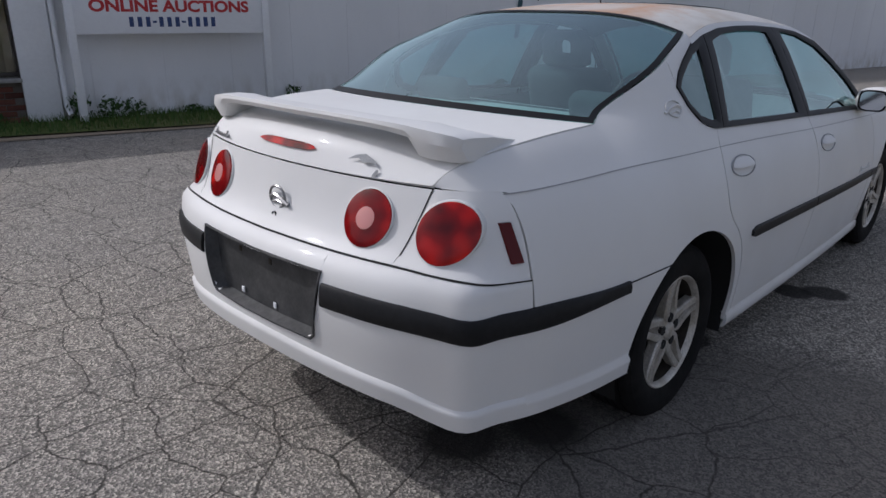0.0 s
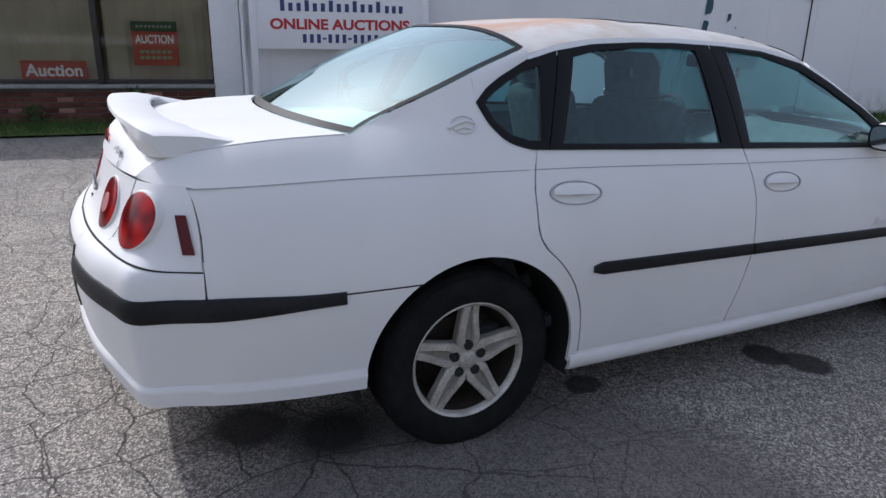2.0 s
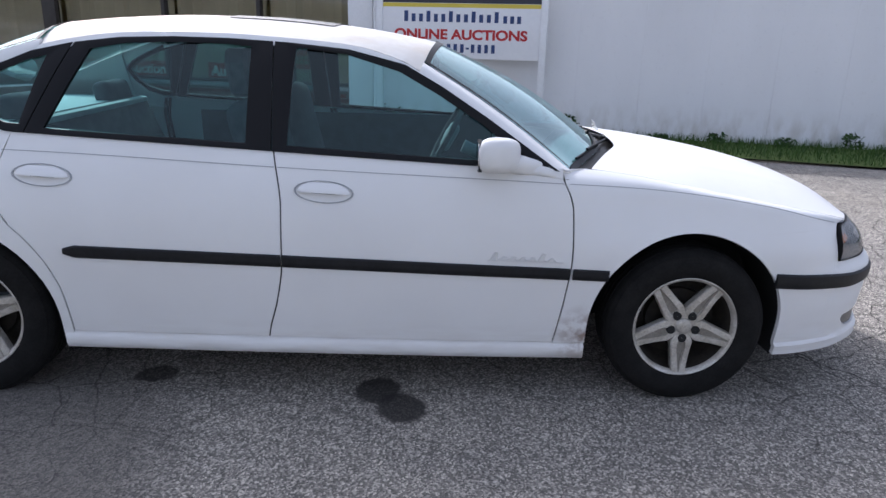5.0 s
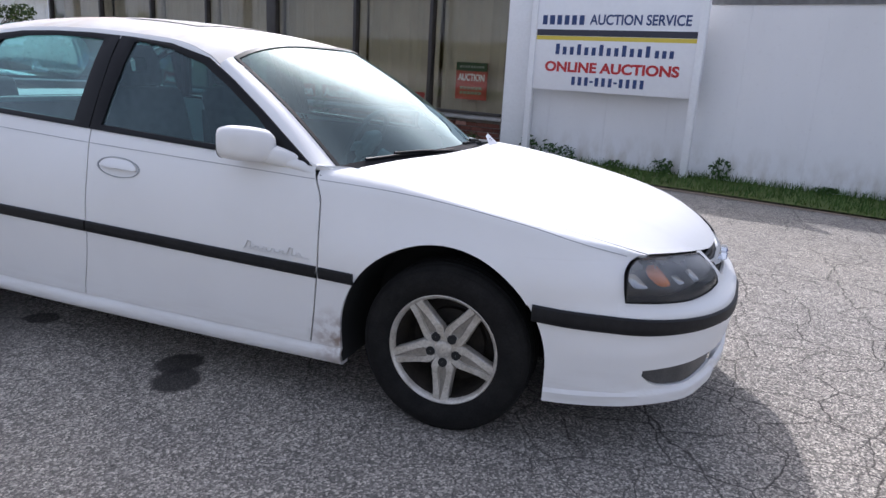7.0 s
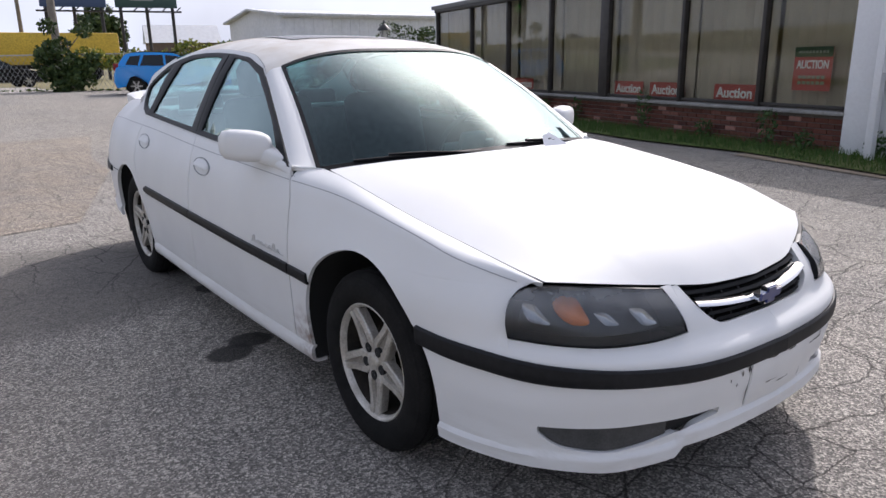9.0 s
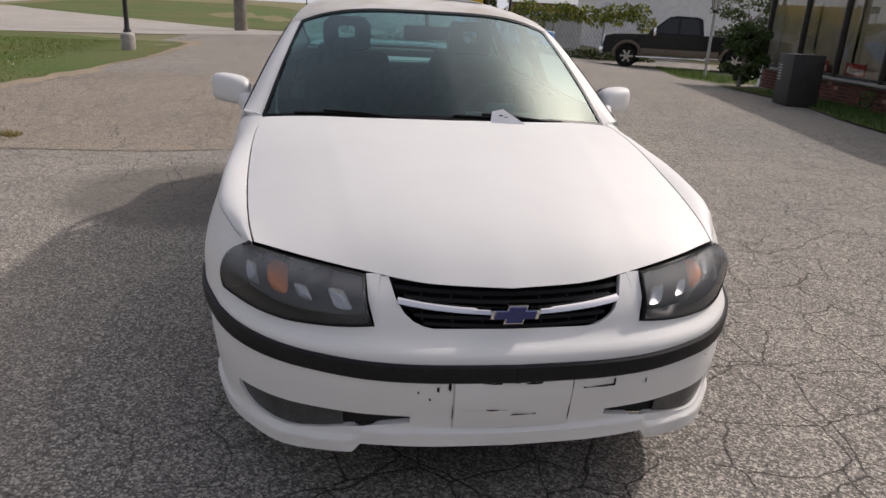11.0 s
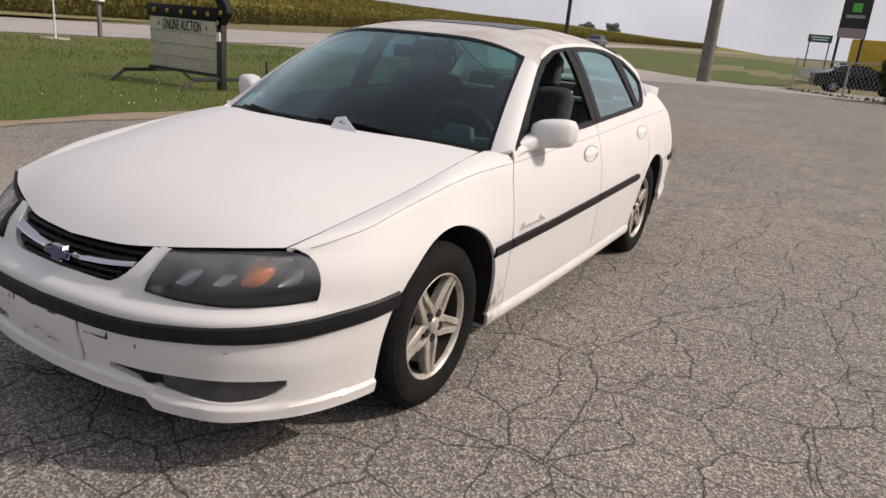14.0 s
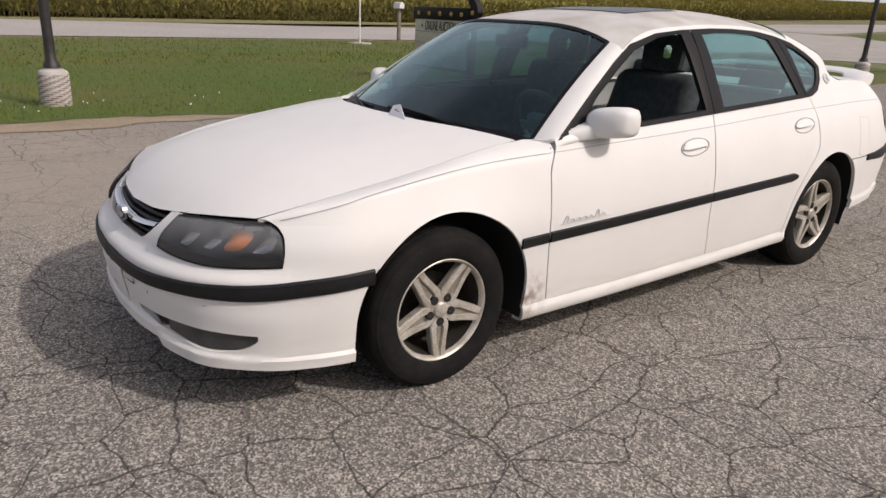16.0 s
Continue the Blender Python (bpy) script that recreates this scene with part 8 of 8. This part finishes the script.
build_wheel(car, 1.4035, 1, 36)
build_wheel(car, 1.4035, -1, 36)
build_wheel(car, -1.4035, 1, 8)
build_wheel(car, -1.4035, -1, 2)
for s in BOTH:
    for cx in (ARCH_F, ARCH_R):
        bm = bmesh.new()
        rows = []
        for k in range(25):
            a = lerp(-.32, math.pi + .32, k / 24)
            px, pz = cx + .405 * math.cos(a), HUB_Z + .405 * math.sin(a)
            skin = abs(side(px, max(pz, .26), 1).y) - .012
            rows.append([Vector((px, s * y, pz)) for y in (.50, .60, .70, .78, skin)])
        sheet(bm, rows)
        sheet(bm, [[Vector((cx + r * math.cos(lerp(-.32, math.pi + .32, k / 24)), s * .5, HUB_Z + r * math.sin(lerp(-.32, math.pi + .32, k / 24)))) for k in range(25)] for r in (.02, .405)])
        part("wheel_well", bm, DARK, car)
# underbody
bm = bmesh.new()
box(bm, (-.05, 0, .30), (4.4, 1.0, .14), .03)
box(bm, (-.0, 0, .27), (1.9, 1.66, .10), .02)
box(bm, (-2.1, 0, .44), (.5, 1.1, .1), .03)
box(bm, (2.05, 0, .33), (.4, 1.1, .1), .03)
box(bm, (1.95, 0, .30), (.50, .96, .08), .02)
part("underbody", bm, DARK, car)
bm = bmesh.new()
tube(bm, [(-1.9, -.45, .30), (-2.40, -.45, .33)], .028, 12)
part("exhaust_pipe", bm, ALLOY_DARK, car)

# ---- cabin
cabin = new("cabin_trim")
cabin.parent = car
bm = bmesh.new()
box(bm, (-.2, 0, .36), (2.3, 1.5, .05), .01)
part("floor_carpet", bm, CLOTH, cabin)
bm = bmesh.new()
rows = []
for i in range(9):
    t = i / 8
    rows.append([Vector((lerp(.80, 1.12, math.sin(t * math.pi / 2)), y, lerp(.56, .925, math.sin(t * math.pi / 2)) - .02 * (y / .72) ** 2 + (.03 if y > .1 and t > .6 else 0) * smooth((y - .1) / .15) * smooth((.65 - y) / .15))) for y in [k * .72 / 12 for k in range(-12, 13)]])
sheet(bm, rows)
part("dashboard", bm, DASH, cabin)
bm = bmesh.new()
box(bm, (.50, 0, .50), (.7, .20, .22), .03)
part("centre_console", bm, DASH, cabin)
for s in BOTH:
    bm = bmesh.new()
    sheet(bm, [[side(lerp(-.97, .76, i / 12), z, s, o) for i in range(13)] for z, o in ((.30, -.07), (.62, -.085), (.66, -.13), (.70, -.09), (.90, -.055), (.955, -.03))])
    part("door_card", bm, TRIM_IN, cabin)
bm = bmesh.new()
sheet(bm, [[roof_at(lerp(.02, .98, j / 10), v) - Vector((0, 0, .022)) for v in across(8)] for j in range(11)])
part("headliner", bm, TRIM_IN, cabin)
bm = bmesh.new()
box(bm, (-1.50, 0, 1.03), (.62, 1.2, .03), .01)
part("parcel_shelf", bm, PARCEL, cabin)
bm = bmesh.new()
box(bm, (-1.17, 0, .76), (.14, 1.3, .60), .05, 3, (0, -22, 0))
box(bm, (-.95, 0, .54), (.55, 1.3, .18), .05, 3)
for y in (-.42, .42):
    box(bm, (-1.30, y, 1.07), (.10, .28, .14), .04, 3, (0, -14, 0))
part("rear_bench", bm, CLOTH, cabin)
for s in BOTH:
    seat = new("front_seat")
    seat.parent = cabin
    y = s * .37
    bm = bmesh.new()
    box(bm, (.02, y, .54), (.54, .50, .18), .06, 3, (0, -6, 0))
    part("cushion", bm, CLOTH, seat)
    bm = bmesh.new()
    box(bm, (-.30, y, .84), (.15, .50, .62), .06, 3, (0, -14, 0))
    part("backrest", bm, CLOTH, seat)
    bm = bmesh.new()
    for yy in (-.055, .055):
        tube(bm, [(-.365, y + yy, 1.10), (-.385, y + yy, 1.22)], .006, 8)
    part("headrest_post", bm, CHROME, seat)
    bm = bmesh.new()
    # a padded ring with an opening
    R = [(-.135, -.075), (-.10, -.09), (.10, -.09), (.135, -.075), (.14, .05), (.10, .10), (-.10, .10), (-.14, .05)]
    o_, i_ = denser(R, 3), denser([(a * .36, b * .36 + .01) for a, b in R], 3)
    rings = []
    for k, d in ((1, -.03), (1.0, .03), (.9, .045)):
        rings.append([bm.verts.new((-.395 + d + b * .12 * -1, y + a * k, 1.235 + b * k)) for a, b in o_])
    rings.append([bm.verts.new((-.395 + .035 - b * .12, y + a, 1.235 + b)) for a, b in i_])
    rings.append([bm.verts.new((-.395 - .035 - b * .12, y + a, 1.235 + b)) for a, b in i_])
    rings.append([bm.verts.new((-.395 - .045 - b * .12, y + a * .9, 1.235 + b * .9)) for a, b in o_])
    rings.append(rings[0])
    for p, q in zip(rings, rings[1:]):
        for k in range(len(p)):
            bm.faces.new((p[k], p[(k + 1) % len(p)], q[(k + 1) % len(q)], q[k]))
    bmesh.ops.recalc_face_normals(bm, faces=bm.faces)
    part("headrest", bm, CLOTH, seat, doubles=0)
# steering wheel
sw = new("steering_wheel")
sw.parent = cabin
sw.matrix_basis = pose(.47, .37, .90, 0, -62, 0)
bm = bmesh.new()
pts = [(.185 * math.cos(2 * math.pi * k / 32), .185 * math.sin(2 * math.pi * k / 32), 0) for k in range(33)]
tube(bm, pts, .014, 8, False)
part("rim", bm, TRIM_IN, sw)
bm = bmesh.new()
box(bm, (0, 0, -.02), (.15, .16, .05), .02)
for a in (0, 1):
    box(bm, (-.01, (-.12 if a else .12), -.01), (.05, .10, .02), .006)
box(bm, (-.12, 0, -.01), (.10, .05, .02), .006)
part("hub", bm, DASH, sw)
bm = bmesh.new()
tube(bm, [(.56, .37, .84), (.85, .37, .72)], .035, 10)
part("steering_column", bm, DASH, cabin)
bm = bmesh.new()
box(bm, (.40, 0, 1.275), (.03, .23, .065), .012)
tube(bm, [(.41, 0, 1.29), (.36, 0, 1.36)], .010, 8)
part("rear_view_mirror", bm, BLACK, cabin)

# ---- wipers, aerial base, tag
for y0, y1 in ((-.62, -.08), (.02, .56)):
    wip = new("wiper")
    wip.parent = car
    bm = bmesh.new()
    def on(y, up):
        v = y / .757
        return screen_at(1 - up, v) + Vector((.012, 0, .018))
    tube(bm, [on(y1, -.01) + Vector((.03, 0, -.004)), on(lerp(y1, y0, .5), .025), on(y0 + .12, .038)], .006, 8)
    part("arm", bm, BLACK, wip)
    bm = bmesh.new()
    tube(bm, [on(lerp(y0, y1 - .04, k / 8), .015 + .025 * (1 - k / 8)) - Vector((.008, 0, .010)) for k in range(9)], .006, 6)
    part("blade", bm, BLACK, wip)
bm = bmesh.new()
prism(bm, [(0, 0), (.16, -.012), (.055, .085), (.01, .07)], .002, lambda a, b, d: Vector((1.235 + d - b * .35, .155 + a, .958 + b * .66)))
bmesh.ops.recalc_face_normals(bm, faces=bm.faces)
tag = part("price_tag", bm, PAPER, None)
tagged(tag, "white paper price tag tucked behind the wiper on the bonnet", "tag")
bm = bmesh.new()
for k in range(3):
    box(bm, (1.238 - .016, .20 + .02 * k, .990 - .006 * k), (.003, .014, .004))
part("tag_bar", bm, BLACK, tag)

# ---- bricks of the shop's base, the nearest as parts
bm = bmesh.new()
box(bm, (0, 0, 0), (.205, .022, .062), .004, 1)
brick_mesh = bpy.data.meshes.new("brick")
bm.to_mesh(brick_mesh)
bm.free()
BM2 = BRICKM
nt2 = BM2.node_tree
inf = nt2.nodes.new("ShaderNodeObjectInfo")
prev = nt2.nodes["Principled BSDF"].inputs["Base Color"].links[0].from_socket
tone = ramp(BM2, inf.outputs["Random"], [(0.0, (.55, .5, .5)), (.6, (1.1, 1.05, 1.0)), (.93, (1.3, 1.2, 1.15)), (.97, (3.2, 4.5, 5.0))])
base(BM2, mix(BM2, 1.0, prev, tone, "MULTIPLY"))
brick_mesh.materials.append(BM2)
count = 0
rest_v, rest_f = [], []
for row in range(6):
    for k in range(64):
        x = -.28 - k * .216 - (.108 if row % 2 else 0)
        z = .05 + row * .076
        if x < -13.7:
            continue
        if x > -10.6 and count < 296:
            b = new("brick", brick_mesh)
            b.parent = brick_base
            b.matrix_basis = pose(x, .095 - (.003 if (k * 7 + row) % 5 == 0 else 0), z)
            count += 1
        else:
            o = len(rest_v)
            rest_v += [(x + v.co.x, .095 + v.co.y, z + v.co.z) for v in brick_mesh.vertices]
            rest_f += [tuple(i + o for i in p.vertices) for p in brick_mesh.polygons]
me = bpy.data.meshes.new("far_bricks")
me.from_pydata(rest_v, [], rest_f)
me.materials.append(BM2)
fb = new("far_bricks", me)
fb.parent = brick_base
tagged(fb, kind="stuff")
